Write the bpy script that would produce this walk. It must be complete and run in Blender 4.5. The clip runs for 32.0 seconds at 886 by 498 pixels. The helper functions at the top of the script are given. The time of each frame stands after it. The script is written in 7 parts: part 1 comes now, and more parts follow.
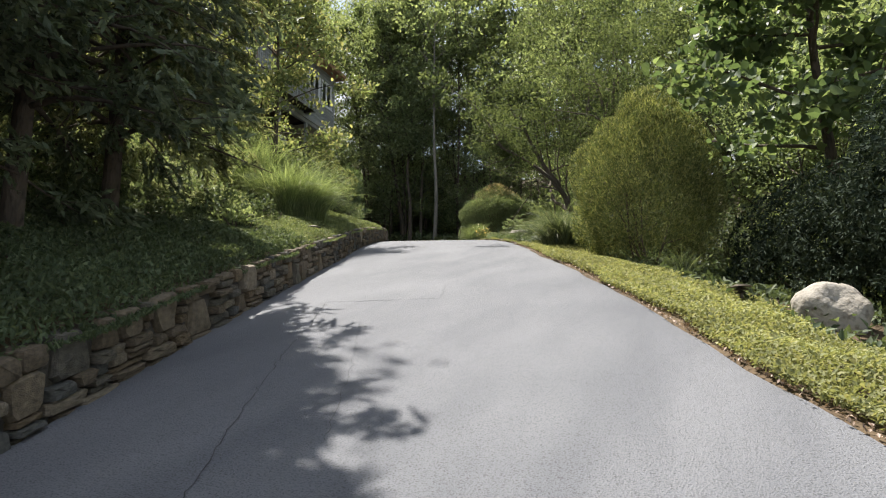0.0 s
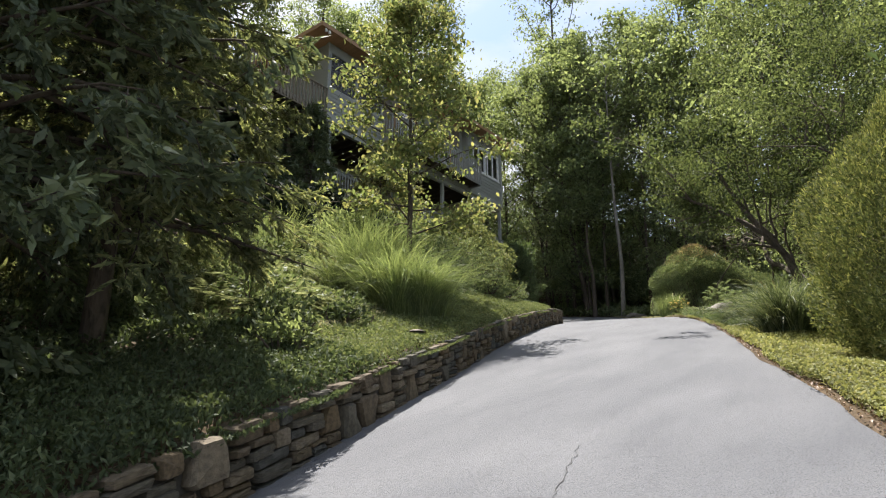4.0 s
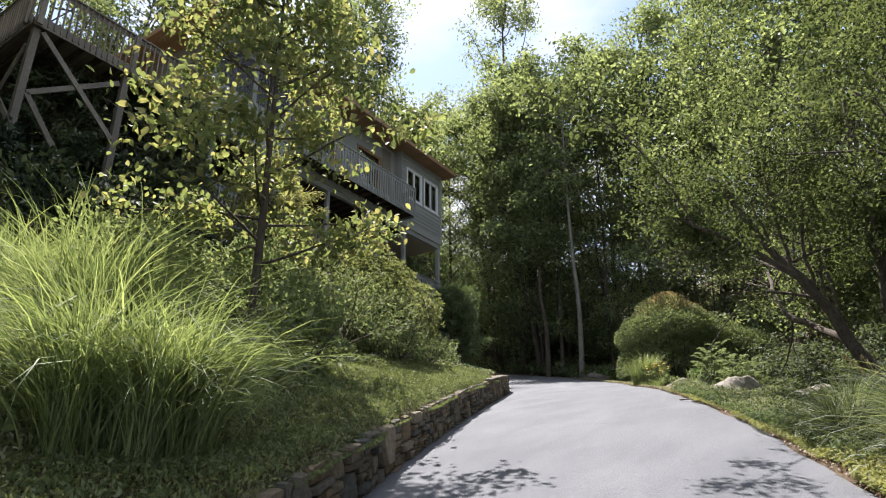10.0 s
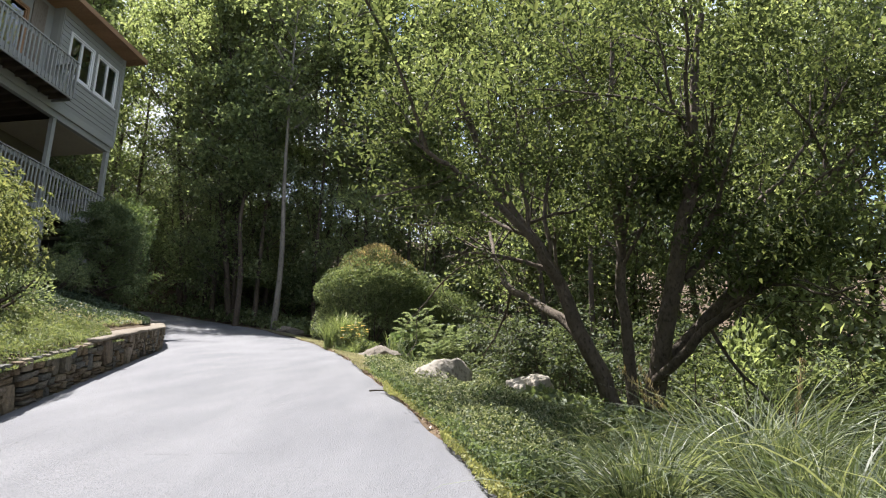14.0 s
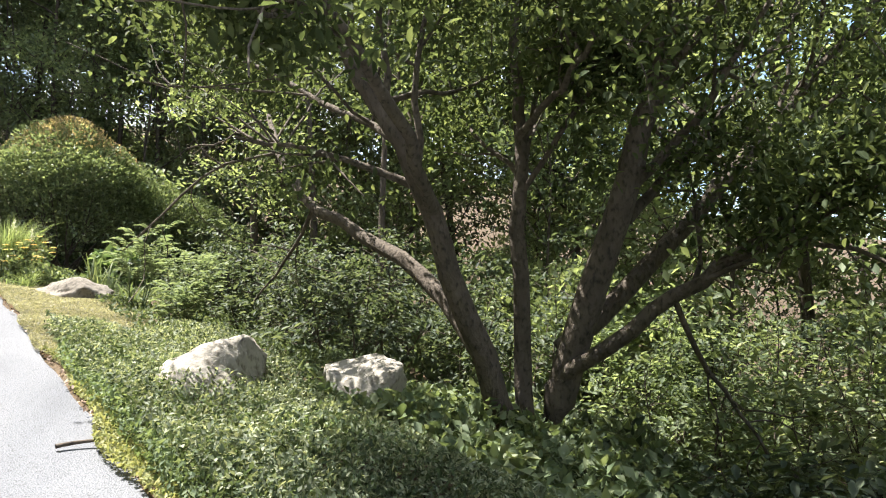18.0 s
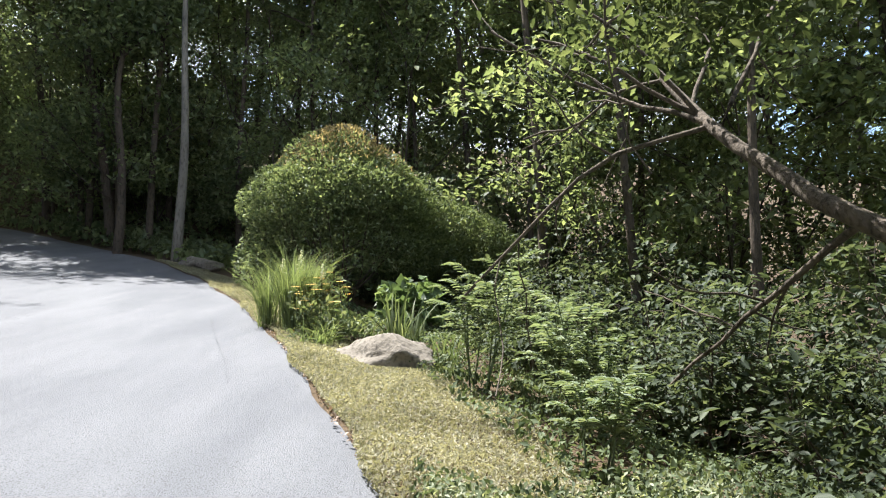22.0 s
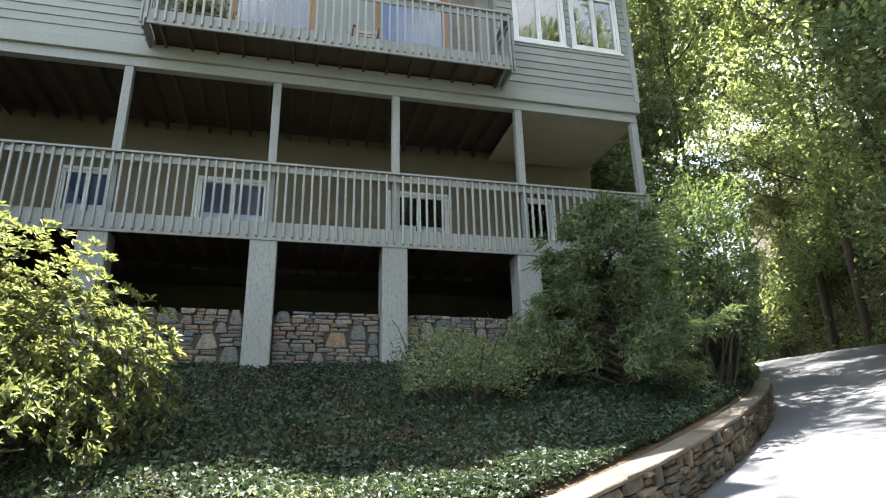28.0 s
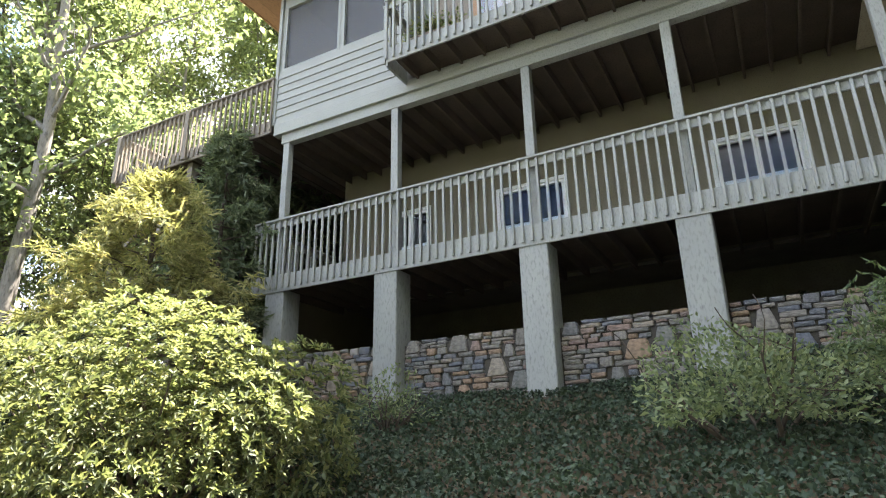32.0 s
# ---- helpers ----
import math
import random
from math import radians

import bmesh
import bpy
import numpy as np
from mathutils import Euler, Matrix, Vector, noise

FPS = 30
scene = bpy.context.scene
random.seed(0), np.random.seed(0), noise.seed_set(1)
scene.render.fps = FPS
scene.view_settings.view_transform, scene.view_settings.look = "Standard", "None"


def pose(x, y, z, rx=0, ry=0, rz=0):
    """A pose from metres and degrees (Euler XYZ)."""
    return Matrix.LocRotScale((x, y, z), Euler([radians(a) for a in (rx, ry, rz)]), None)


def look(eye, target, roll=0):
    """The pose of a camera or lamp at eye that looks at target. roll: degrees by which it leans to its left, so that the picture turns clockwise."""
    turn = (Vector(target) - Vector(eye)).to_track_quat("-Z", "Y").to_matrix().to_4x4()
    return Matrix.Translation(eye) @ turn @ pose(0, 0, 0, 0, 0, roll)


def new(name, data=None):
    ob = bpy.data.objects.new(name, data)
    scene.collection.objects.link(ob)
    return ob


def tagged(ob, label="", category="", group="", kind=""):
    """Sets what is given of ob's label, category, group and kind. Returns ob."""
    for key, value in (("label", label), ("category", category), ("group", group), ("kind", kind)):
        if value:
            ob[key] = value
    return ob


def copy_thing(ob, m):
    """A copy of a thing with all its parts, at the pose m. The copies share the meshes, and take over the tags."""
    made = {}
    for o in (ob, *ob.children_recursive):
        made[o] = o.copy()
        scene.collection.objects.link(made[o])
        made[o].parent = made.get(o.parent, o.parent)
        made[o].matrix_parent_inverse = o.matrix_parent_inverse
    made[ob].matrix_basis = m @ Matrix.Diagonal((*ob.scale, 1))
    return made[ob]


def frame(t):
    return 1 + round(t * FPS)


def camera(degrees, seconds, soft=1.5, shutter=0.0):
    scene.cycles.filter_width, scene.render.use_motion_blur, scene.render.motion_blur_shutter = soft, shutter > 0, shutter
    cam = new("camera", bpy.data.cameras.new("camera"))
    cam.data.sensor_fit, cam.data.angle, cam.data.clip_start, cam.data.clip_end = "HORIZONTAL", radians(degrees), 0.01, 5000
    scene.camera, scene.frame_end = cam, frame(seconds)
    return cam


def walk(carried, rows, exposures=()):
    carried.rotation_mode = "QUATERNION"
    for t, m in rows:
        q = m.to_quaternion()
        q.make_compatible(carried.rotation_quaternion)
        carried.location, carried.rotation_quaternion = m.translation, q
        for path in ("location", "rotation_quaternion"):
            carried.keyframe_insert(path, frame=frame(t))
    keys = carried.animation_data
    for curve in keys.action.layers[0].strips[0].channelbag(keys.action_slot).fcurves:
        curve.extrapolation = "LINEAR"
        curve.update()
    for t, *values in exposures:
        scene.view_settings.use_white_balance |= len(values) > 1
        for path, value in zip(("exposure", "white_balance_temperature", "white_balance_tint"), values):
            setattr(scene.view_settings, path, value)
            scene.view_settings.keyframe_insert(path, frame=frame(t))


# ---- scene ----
# the camera and its walk: seconds, place, yaw, pitch, roll
cam = camera(70.69, 32.0, 1.1)
ROWS = [
    (0.0, 0.689, -1.759, 0.772, 19.87, 10.09, 0.68),
    (0.5, 0.685, -1.373, 0.870, 21.53, 10.49, 0.67),
    (1.0, 0.650, -0.991, 0.971, 23.88, 11.01, 0.50),
    (1.5, 0.620, -0.608, 1.118, 27.03, 11.73, 0.55),
    (2.0, 0.564, -0.251, 1.247, 30.85, 12.26, 0.38),
    (2.5, 0.497, 0.119, 1.365, 32.70, 13.82, 0.40),
    (3.0, 0.410, 0.491, 1.484, 34.69, 14.85, 0.37),
    (3.5, 0.307, 0.843, 1.607, 36.55, 15.73, 0.32),
    (5.5, -0.272, 2.335, 2.095, 40.22, 18.93, 0.43),
    (6.0, -0.437, 2.699, 2.218, 41.03, 19.10, 0.39),
    (6.5, -0.650, 3.118, 2.351, 41.86, 19.09, 0.43),
    (7.0, -0.859, 3.520, 2.489, 42.42, 19.47, 0.37),
    (7.5, -1.063, 3.940, 2.630, 42.43, 19.92, 0.39),
    (8.0, -1.282, 4.332, 2.745, 42.57, 20.42, 0.36),
    (8.5, -1.497, 4.743, 2.881, 42.48, 20.71, 0.43),
    (9.0, -1.733, 5.135, 2.994, 41.39, 20.68, 0.36),
    (9.5, -1.924, 5.533, 3.101, 37.85, 20.76, 0.49),
    (10.0, -2.056, 5.927, 3.199, 33.35, 20.83, 0.54),
    (10.5, -2.175, 6.334, 3.304, 28.04, 20.83, 0.53),
    (11.0, -2.260, 6.799, 3.417, 23.98, 20.57, 0.63),
    (11.5, -2.355, 7.245, 3.529, 21.96, 18.52, 0.54),
    (12.0, -2.443, 7.704, 3.655, 18.89, 17.65, 0.54),
    (12.5, -2.500, 8.125, 3.785, 15.85, 17.27, 0.58),
    (13.0, -2.585, 8.564, 3.904, 12.50, 16.84, 0.52),
    (13.5, -2.678, 9.042, 4.013, 9.31, 16.48, 0.56),
    (14.0, -2.797, 9.516, 4.124, 7.02, 15.58, 0.43),
    (14.5, -2.908, 9.973, 4.253, 3.75, 14.88, 0.39),
    (16.5, -3.327, 11.698, 4.812, -9.87, 8.70, 1.21),
    (17.0, -3.446, 12.194, 4.898, -14.43, 7.69, 1.24),
    (17.5, -3.573, 12.718, 4.988, -16.78, 6.87, 1.32),
    (18.0, -3.714, 13.214, 5.077, -18.13, 6.37, 1.39),
    (18.5, -3.885, 13.730, 5.166, -18.33, 6.45, 1.43),
    (19.0, -4.110, 14.220, 5.276, -18.54, 6.39, 1.46),
    (19.5, -4.339, 14.688, 5.382, -18.43, 6.32, 1.43),
    (20.0, -4.614, 15.130, 5.479, -15.97, 6.40, 1.37),
    (20.5, -4.844, 15.579, 5.572, -13.28, 6.41, 1.32),
    (21.0, -5.005, 16.006, 5.676, -9.68, 6.55, 1.37),
    (21.5, -5.122, 16.408, 5.770, -4.83, 6.68, 1.36),
    (22.0, -5.176, 16.828, 5.846, 1.00, 6.89, 1.34),
    (22.5, -5.210, 17.245, 5.918, 6.67, 7.02, 1.34),
    (23.0, -5.250, 17.615, 5.998, 12.58, 7.02, 1.27),
    (23.5, -5.274, 17.931, 6.082, 20.72, 7.45, 1.18),
    (24.0, -5.341, 18.219, 6.143, 28.86, 8.18, 0.96),
    (24.5, -5.440, 18.514, 6.225, 36.31, 9.23, 0.89),
    (25.0, -5.491, 18.874, 6.288, 41.85, 10.82, 1.11),
    (25.5, -5.610, 19.196, 6.343, 46.91, 12.56, 1.09),
    (26.0, -5.769, 19.505, 6.417, 51.78, 14.43, 1.22),
    (26.5, -5.904, 19.830, 6.488, 57.98, 15.88, 1.47),
    (28.5, -6.632, 21.291, 6.670, 81.47, 19.02, 1.10),
    (29.0, -6.841, 21.637, 6.733, 85.93, 19.10, 1.11),
    (29.5, -7.021, 21.955, 6.832, 90.52, 19.08, 1.10),
    (30.0, -7.289, 22.209, 6.887, 96.80, 18.98, 1.09),
    (30.5, -7.555, 22.505, 6.952, 103.06, 19.00, 1.06),
    (31.0, -7.808, 22.772, 7.018, 108.67, 18.95, 1.00),
    (31.5, -8.077, 22.993, 7.075, 113.48, 18.91, 0.98),
    (32.0, -8.347, 23.268, 7.162, 118.64, 18.86, 1.05),
]
walk(cam, [(t, pose(x, y, z, 90 + pitch, roll, yaw)) for t, x, y, z, yaw, pitch, roll in ROWS],
     exposures=[(0, 1.2, 6500, 10), (3, 1.15, 6500, 10), (6, 1.25, 6300, 14), (13, 1.43, 6300, 14), (17, 2.06, 6400, 10), (20, 2, 6250, 10), (22, 1.72, 6150, 10), (23, 1.63, 6150, 10), (26, 1.7, 6200, 10), (28.5, 3.05, 6450, 10), (31, 3.3, 6500, 14), (32, 3.3, 6500, 14)])
PA, PB, PC, PD = 8.103e-06, -0.0035873, 0.3159846, 0.0242
CRACK_LINES = [
    ([(0.6, -0.98), (1.28, -1.04), (2.58, -1.12), (3.46, -1.13), (4.47, -1.2), (4.61, -0.02), (5.57, 0.02)], 0.0132),
    ([(1.2, -0.53), (2.31, -0.59), (3.8, -0.74)], 0.0060),
    ([(5.67, -1.59), (6.01, -1.16), (6.82, -0.67)], 0.0048),
    ([(5.27, 0.06), (5.34, 0.87), (5.51, 1.32)], 0.0042),
    ([(18.2, -0.4), (18.22, 0.58)], 0.0084),
    ([(14.75, -0.6), (14.74, 0.35)], 0.0078),
    ([(13.9, -1.54), (14.86, -1.56), (15.64, -1.49)], 0.0054),
    ([(26.07, 0.29), (25.04, 0.37), (23.49, 0.51), (22.6, 0.55)], 0.0054),
]

# ---- world, sun and exposure ----
SUN_YAW, SUN_HIGH = 56.0, 66.0
world = bpy.data.worlds.new("sky")
scene.world = world
world.use_nodes = True
wn, wl = world.node_tree.nodes, world.node_tree.links
sky = wn.new("ShaderNodeTexSky")
sky.sky_type, sky.sun_disc = "NISHITA", False
sky.sun_elevation, sky.sun_rotation = radians(SUN_HIGH), radians(-SUN_YAW)
cloud_at = wn.new("ShaderNodeTexCoord")
cloud_map = wn.new("ShaderNodeMapping")
cloud_map.inputs["Scale"].default_value = (1.0, 1.0, 2.2)
cloud_noise = wn.new("ShaderNodeTexNoise")
cloud_noise.inputs["Scale"].default_value, cloud_noise.inputs["Detail"].default_value = 2.6, 6.0
cloud_ramp = wn.new("ShaderNodeValToRGB")
cloud_ramp.color_ramp.elements[0].position, cloud_ramp.color_ramp.elements[1].position = 0.4, 0.56
cloud_mix = wn.new("ShaderNodeMixRGB")
cloud_mix.inputs[2].default_value = (4.2, 4.35, 4.6, 1)
wl.new(cloud_at.outputs["Generated"], cloud_map.inputs[0])
wl.new(cloud_map.outputs[0], cloud_noise.inputs["Vector"])
wl.new(cloud_noise.outputs[0], cloud_ramp.inputs[0])
wl.new(cloud_ramp.outputs[0], cloud_mix.inputs[0])
wl.new(sky.outputs[0], cloud_mix.inputs[1])
wl.new(cloud_mix.outputs[0], wn["Background"].inputs[0])
wn["Background"].inputs[1].default_value = 0.108

sun = new("sun", bpy.data.lights.new("sun", "SUN"))
sun.data.energy, sun.data.angle, sun.data.color = 5.0, radians(0.53), (1.0, 0.95, 0.86)
toward_sun = Vector((-math.sin(radians(SUN_YAW)) * math.cos(radians(SUN_HIGH)), math.cos(radians(SUN_YAW)) * math.cos(radians(SUN_HIGH)), math.sin(radians(SUN_HIGH))))
sun.matrix_world = look(toward_sun * 80, (0, 0, 0))


# ---- materials ----
def material(name, colour, rough=0.7, colour2=None, scale=4.0, fine=40.0, bump=0.15, metal=0.0, colour3=None, spread=0.5, island=0.0, stretch=(1, 1, 1), spec=0.3):
    """A surface of two colours mixed by coarse noise, a third in fine noise, with relief; island: how far pieces differ in brightness."""
    m = bpy.data.materials.new(name)
    m.use_nodes = True
    n, k = m.node_tree.nodes, m.node_tree.links
    b = n["Principled BSDF"]
    b.inputs["Roughness"].default_value, b.inputs["Metallic"].default_value = rough, metal
    b.inputs["Specular IOR Level"].default_value = spec
    at = n.new("ShaderNodeTexCoord")
    mp = n.new("ShaderNodeMapping")
    mp.inputs["Scale"].default_value = stretch
    k.new(at.outputs["Object"], mp.inputs[0])
    coarse, grain = n.new("ShaderNodeTexNoise"), n.new("ShaderNodeTexNoise")
    coarse.inputs["Scale"].default_value, coarse.inputs["Detail"].default_value = scale, 5
    grain.inputs["Scale"].default_value, grain.inputs["Detail"].default_value = fine, 4
    k.new(mp.outputs[0], coarse.inputs["Vector"])
    k.new(mp.outputs[0], grain.inputs["Vector"])
    ramp = n.new("ShaderNodeValToRGB")
    ramp.color_ramp.elements[0].position, ramp.color_ramp.elements[1].position = 0.5 - spread * 0.4, 0.5 + spread * 0.4
    ramp.color_ramp.elements[0].color = (*colour, 1)
    ramp.color_ramp.elements[1].color = (*(colour2 or [c * 0.75 for c in colour]), 1)
    k.new(coarse.outputs[0], ramp.inputs[0])
    mix = n.new("ShaderNodeMixRGB")
    k.new(ramp.outputs[0], mix.inputs[1])
    mix.inputs[2].default_value = (*(colour3 or [c * 0.6 for c in colour]), 1)
    gr = n.new("ShaderNodeValToRGB")
    gr.color_ramp.elements[0].position, gr.color_ramp.elements[1].position = 0.5, 0.72
    k.new(grain.outputs[0], gr.inputs[0])
    k.new(gr.outputs[0], mix.inputs[0])
    last = mix.outputs[0]
    if island:
        info = n.new("ShaderNodeObjectInfo")
        geo = n.new("ShaderNodeNewGeometry")
        add = n.new("ShaderNodeMath")
        add.operation = "ADD"
        k.new(info.outputs["Random"], add.inputs[0])
        k.new(geo.outputs["Random Per Island"], add.inputs[1])
        part_of = n.new("ShaderNodeMath")
        part_of.operation = "FRACT"
        k.new(add.outputs[0], part_of.inputs[0])
        rng_map = n.new("ShaderNodeMapRange")
        rng_map.inputs[3].default_value, rng_map.inputs[4].default_value = 1 - island, 1 + island
        k.new(part_of.outputs[0], rng_map.inputs[0])
        hsv = n.new("ShaderNodeHueSaturation")
        k.new(last, hsv.inputs["Color"])
        k.new(rng_map.outputs[0], hsv.inputs["Value"])
        last = hsv.outputs[0]
    k.new(last, b.inputs["Base Color"])
    if bump:
        bp = n.new("ShaderNodeBump")
        bp.inputs["Strength"].default_value, bp.inputs["Distance"].default_value = bump, 0.02
        k.new(grain.outputs[0], bp.inputs["Height"])
        k.new(bp.outputs[0], b.inputs["Normal"])
    return m


def stone_material(name, colours):
    """Fieldstone: each stone takes one of the colours, with mottling and relief."""
    m = material(name, colours[0], 0.85, [c * 0.7 for c in colours[0]], 5, 30, 0.6)
    n, k = m.node_tree.nodes, m.node_tree.links
    info, geo, add, fr = n.new("ShaderNodeObjectInfo"), n.new("ShaderNodeNewGeometry"), n.new("ShaderNodeMath"), n.new("ShaderNodeMath")
    add.operation, fr.operation = "ADD", "FRACT"
    k.new(info.outputs["Random"], add.inputs[0])
    k.new(geo.outputs["Random Per Island"], add.inputs[1])
    k.new(add.outputs[0], fr.inputs[0])
    pick = n.new("ShaderNodeValToRGB")
    pick.color_ramp.interpolation = "CONSTANT"
    for i, c in enumerate(colours):
        e = pick.color_ramp.elements[i] if i < 2 else pick.color_ramp.elements.new(i / len(colours))
        e.position, e.color = i / len(colours), (*c, 1)
    k.new(fr.outputs[0], pick.inputs[0])
    mul = n.new("ShaderNodeMixRGB")
    mul.blend_type, mul.inputs[0].default_value = "MULTIPLY", 1.0
    shade = n.new("ShaderNodeTexNoise")
    shade.inputs["Scale"].default_value, shade.inputs["Detail"].default_value = 7, 6
    sr = n.new("ShaderNodeValToRGB")
    sr.color_ramp.elements[0].position, sr.color_ramp.elements[1].position = 0.3, 0.7
    sr.color_ramp.elements[0].color, sr.color_ramp.elements[1].color = (0.55, 0.55, 0.55, 1), (1.15, 1.12, 1.08, 1)
    at = n.new("ShaderNodeTexCoord")
    k.new(at.outputs["Object"], shade.inputs["Vector"])
    k.new(shade.outputs[0], sr.inputs[0])
    k.new(pick.outputs[0], mul.inputs[1])
    k.new(sr.outputs[0], mul.inputs[2])
    k.new(mul.outputs[0], n["Principled BSDF"].inputs["Base Color"])
    return m


def leaf_material(name, dark, mid, light, through_it=0.4, rough=0.45, gloss=0.35):
    """Leaves: three greens picked leaf by leaf, glossy above, and letting light through."""
    m = bpy.data.materials.new(name)
    m.use_nodes = True
    n, k = m.node_tree.nodes, m.node_tree.links
    b = n["Principled BSDF"]
    b.inputs["Roughness"].default_value, b.inputs["Specular IOR Level"].default_value = rough * 0.6 + 0.26, gloss * 0.8 + 0.14
    geo, ramp = n.new("ShaderNodeNewGeometry"), n.new("ShaderNodeValToRGB")
    ramp.color_ramp.elements[0].color, ramp.color_ramp.elements[1].color = (*dark, 1), (*light, 1)
    ramp.color_ramp.elements.new(0.55).color = (*mid, 1)
    k.new(geo.outputs["Random Per Island"], ramp.inputs[0])
    at, big = n.new("ShaderNodeTexCoord"), n.new("ShaderNodeTexNoise")
    big.inputs["Scale"].default_value = 1.1
    k.new(at.outputs["Object"], big.inputs["Vector"])
    hsv, vr = n.new("ShaderNodeHueSaturation"), n.new("ShaderNodeMapRange")
    vr.inputs[1].default_value, vr.inputs[2].default_value = 0.3, 0.7
    vr.inputs[3].default_value, vr.inputs[4].default_value = 0.9, 1.45
    k.new(big.outputs[0], vr.inputs[0])
    hsv.inputs["Hue"].default_value, hsv.inputs["Saturation"].default_value = 0.486, 0.72
    k.new(vr.outputs[0], hsv.inputs["Value"])
    k.new(ramp.outputs[0], hsv.inputs["Color"])
    k.new(hsv.outputs[0], b.inputs["Base Color"])
    tr = n.new("ShaderNodeBsdfTranslucent")
    warm = n.new("ShaderNodeMixRGB")
    warm.blend_type, warm.inputs[0].default_value, warm.inputs[2].default_value = "MULTIPLY", 1.0, (1.7, 1.65, 0.95, 1)
    k.new(hsv.outputs[0], warm.inputs[1])
    k.new(warm.outputs[0], tr.inputs["Color"])
    mix = n.new("ShaderNodeMixShader")
    mix.inputs[0].default_value = through_it * 0.85
    k.new(b.outputs[0], mix.inputs[1])
    k.new(tr.outputs[0], mix.inputs[2])
    k.new(mix.outputs[0], n["Material Output"].inputs["Surface"])
    return m


def asphalt_material():
    m = material("asphalt", (0.135, 0.14, 0.157), 0.8, (0.165, 0.17, 0.187), 0.55, 110, 0.7, colour3=(0.065, 0.066, 0.071), spread=0.7, spec=0.35)
    n, k = m.node_tree.nodes, m.node_tree.links
    # long worn streaks along the drive
    at, mp, ns = n.new("ShaderNodeTexCoord"), n.new("ShaderNodeMapping"), n.new("ShaderNodeTexNoise")
    mp.inputs["Rotation"].default_value, mp.inputs["Scale"].default_value = (0, 0, radians(-19)), (1.6, 0.35, 1)
    ns.inputs["Scale"].default_value, ns.inputs["Detail"].default_value = 1.3, 7
    k.new(at.outputs["Object"], mp.inputs[0])
    k.new(mp.outputs[0], ns.inputs["Vector"])
    rp = n.new("ShaderNodeValToRGB")
    rp.color_ramp.elements[0].position, rp.color_ramp.elements[1].position = 0.35, 0.68
    rp.color_ramp.elements[0].color, rp.color_ramp.elements[1].color = (0.86, 0.86, 0.875, 1), (1.13, 1.12, 1.11, 1)
    k.new(ns.outputs[0], rp.inputs[0])
    b = n["Principled BSDF"]
    was = b.inputs["Base Color"].links[0].from_socket
    mul = n.new("ShaderNodeMixRGB")
    mul.blend_type, mul.inputs[0].default_value = "MULTIPLY", 1.0
    k.new(was, mul.inputs[1])
    k.new(rp.outputs[0], mul.inputs[2])
    k.new(mul.outputs[0], b.inputs["Base Color"])
    return m


def glass_material(name, tint=(0.9, 0.95, 0.95), ior=1.5):
    m = bpy.data.materials.new(name)
    m.use_nodes = True
    b = m.node_tree.nodes["Principled BSDF"]
    b.inputs["Base Color"].default_value = (*tint, 1)
    b.inputs["Roughness"].default_value, b.inputs["Transmission Weight"].default_value, b.inputs["IOR"].default_value = 0.02, 1.0, ior
    return m


def screen_material():
    """Fly screen: a dark mesh that half hides what is behind it."""
    m = bpy.data.materials.new("fly_screen")
    m.use_nodes = True
    n, k = m.node_tree.nodes, m.node_tree.links
    b = n["Principled BSDF"]
    b.inputs["Base Color"].default_value, b.inputs["Roughness"].default_value = (0.09, 0.09, 0.09, 1), 0.6
    clear, mix = n.new("ShaderNodeBsdfTransparent"), n.new("ShaderNodeMixShader")
    mix.inputs[0].default_value = 0.68
    k.new(clear.outputs[0], mix.inputs[1])
    k.new(b.outputs[0], mix.inputs[2])
    k.new(mix.outputs[0], n["Material Output"].inputs["Surface"])
    return m


ASPHALT = asphalt_material()
CRACK = material("crack_filler", (0.06, 0.06, 0.063), 0.9, (0.085, 0.085, 0.088), 8, 90, 0.2)
SOIL = material("leaf_litter", (0.075, 0.05, 0.03), 0.95, (0.12, 0.085, 0.05), 2.5, 28, 0.8, colour3=(0.03, 0.022, 0.014))
STONE = stone_material("fieldstone", [(0.14, 0.112, 0.08), (0.185, 0.15, 0.108), (0.115, 0.105, 0.088), (0.165, 0.124, 0.08), (0.22, 0.185, 0.14), (0.1, 0.1, 0.094), (0.15, 0.118, 0.084), (0.135, 0.122, 0.1)])
STONE_HOUSE = stone_material("house_fieldstone", [(0.22, 0.205, 0.18), (0.27, 0.25, 0.22), (0.18, 0.18, 0.18), (0.3, 0.215, 0.15), (0.24, 0.23, 0.21), (0.17, 0.18, 0.205), (0.31, 0.27, 0.22), (0.2, 0.185, 0.165), (0.27, 0.2, 0.17), (0.19, 0.19, 0.175)])
MORTAR = material("mortar", (0.085, 0.075, 0.062), 0.95, (0.055, 0.048, 0.04), 6, 60, 0.5)
CAP = material("cap_mortar", (0.2, 0.172, 0.138), 0.92, (0.15, 0.128, 0.102), 2.2, 45, 0.6, colour3=(0.12, 0.104, 0.085), island=0.12)
BOULDER = material("boulder_stone", (0.38, 0.35, 0.31), 0.95, (0.27, 0.245, 0.21), 3.0, 18, 1.0, colour3=(0.15, 0.13, 0.105))
LEDGE = material("ledge_stone", (0.23, 0.205, 0.175), 0.95, (0.16, 0.14, 0.118), 4.0, 20, 1.0, colour3=(0.075, 0.065, 0.055))
CONCRETE = material("column_concrete", (0.33, 0.335, 0.31), 0.9, (0.27, 0.275, 0.26), 2.0, 30, 0.35, colour3=(0.21, 0.21, 0.2), stretch=(1, 1, 0.4))
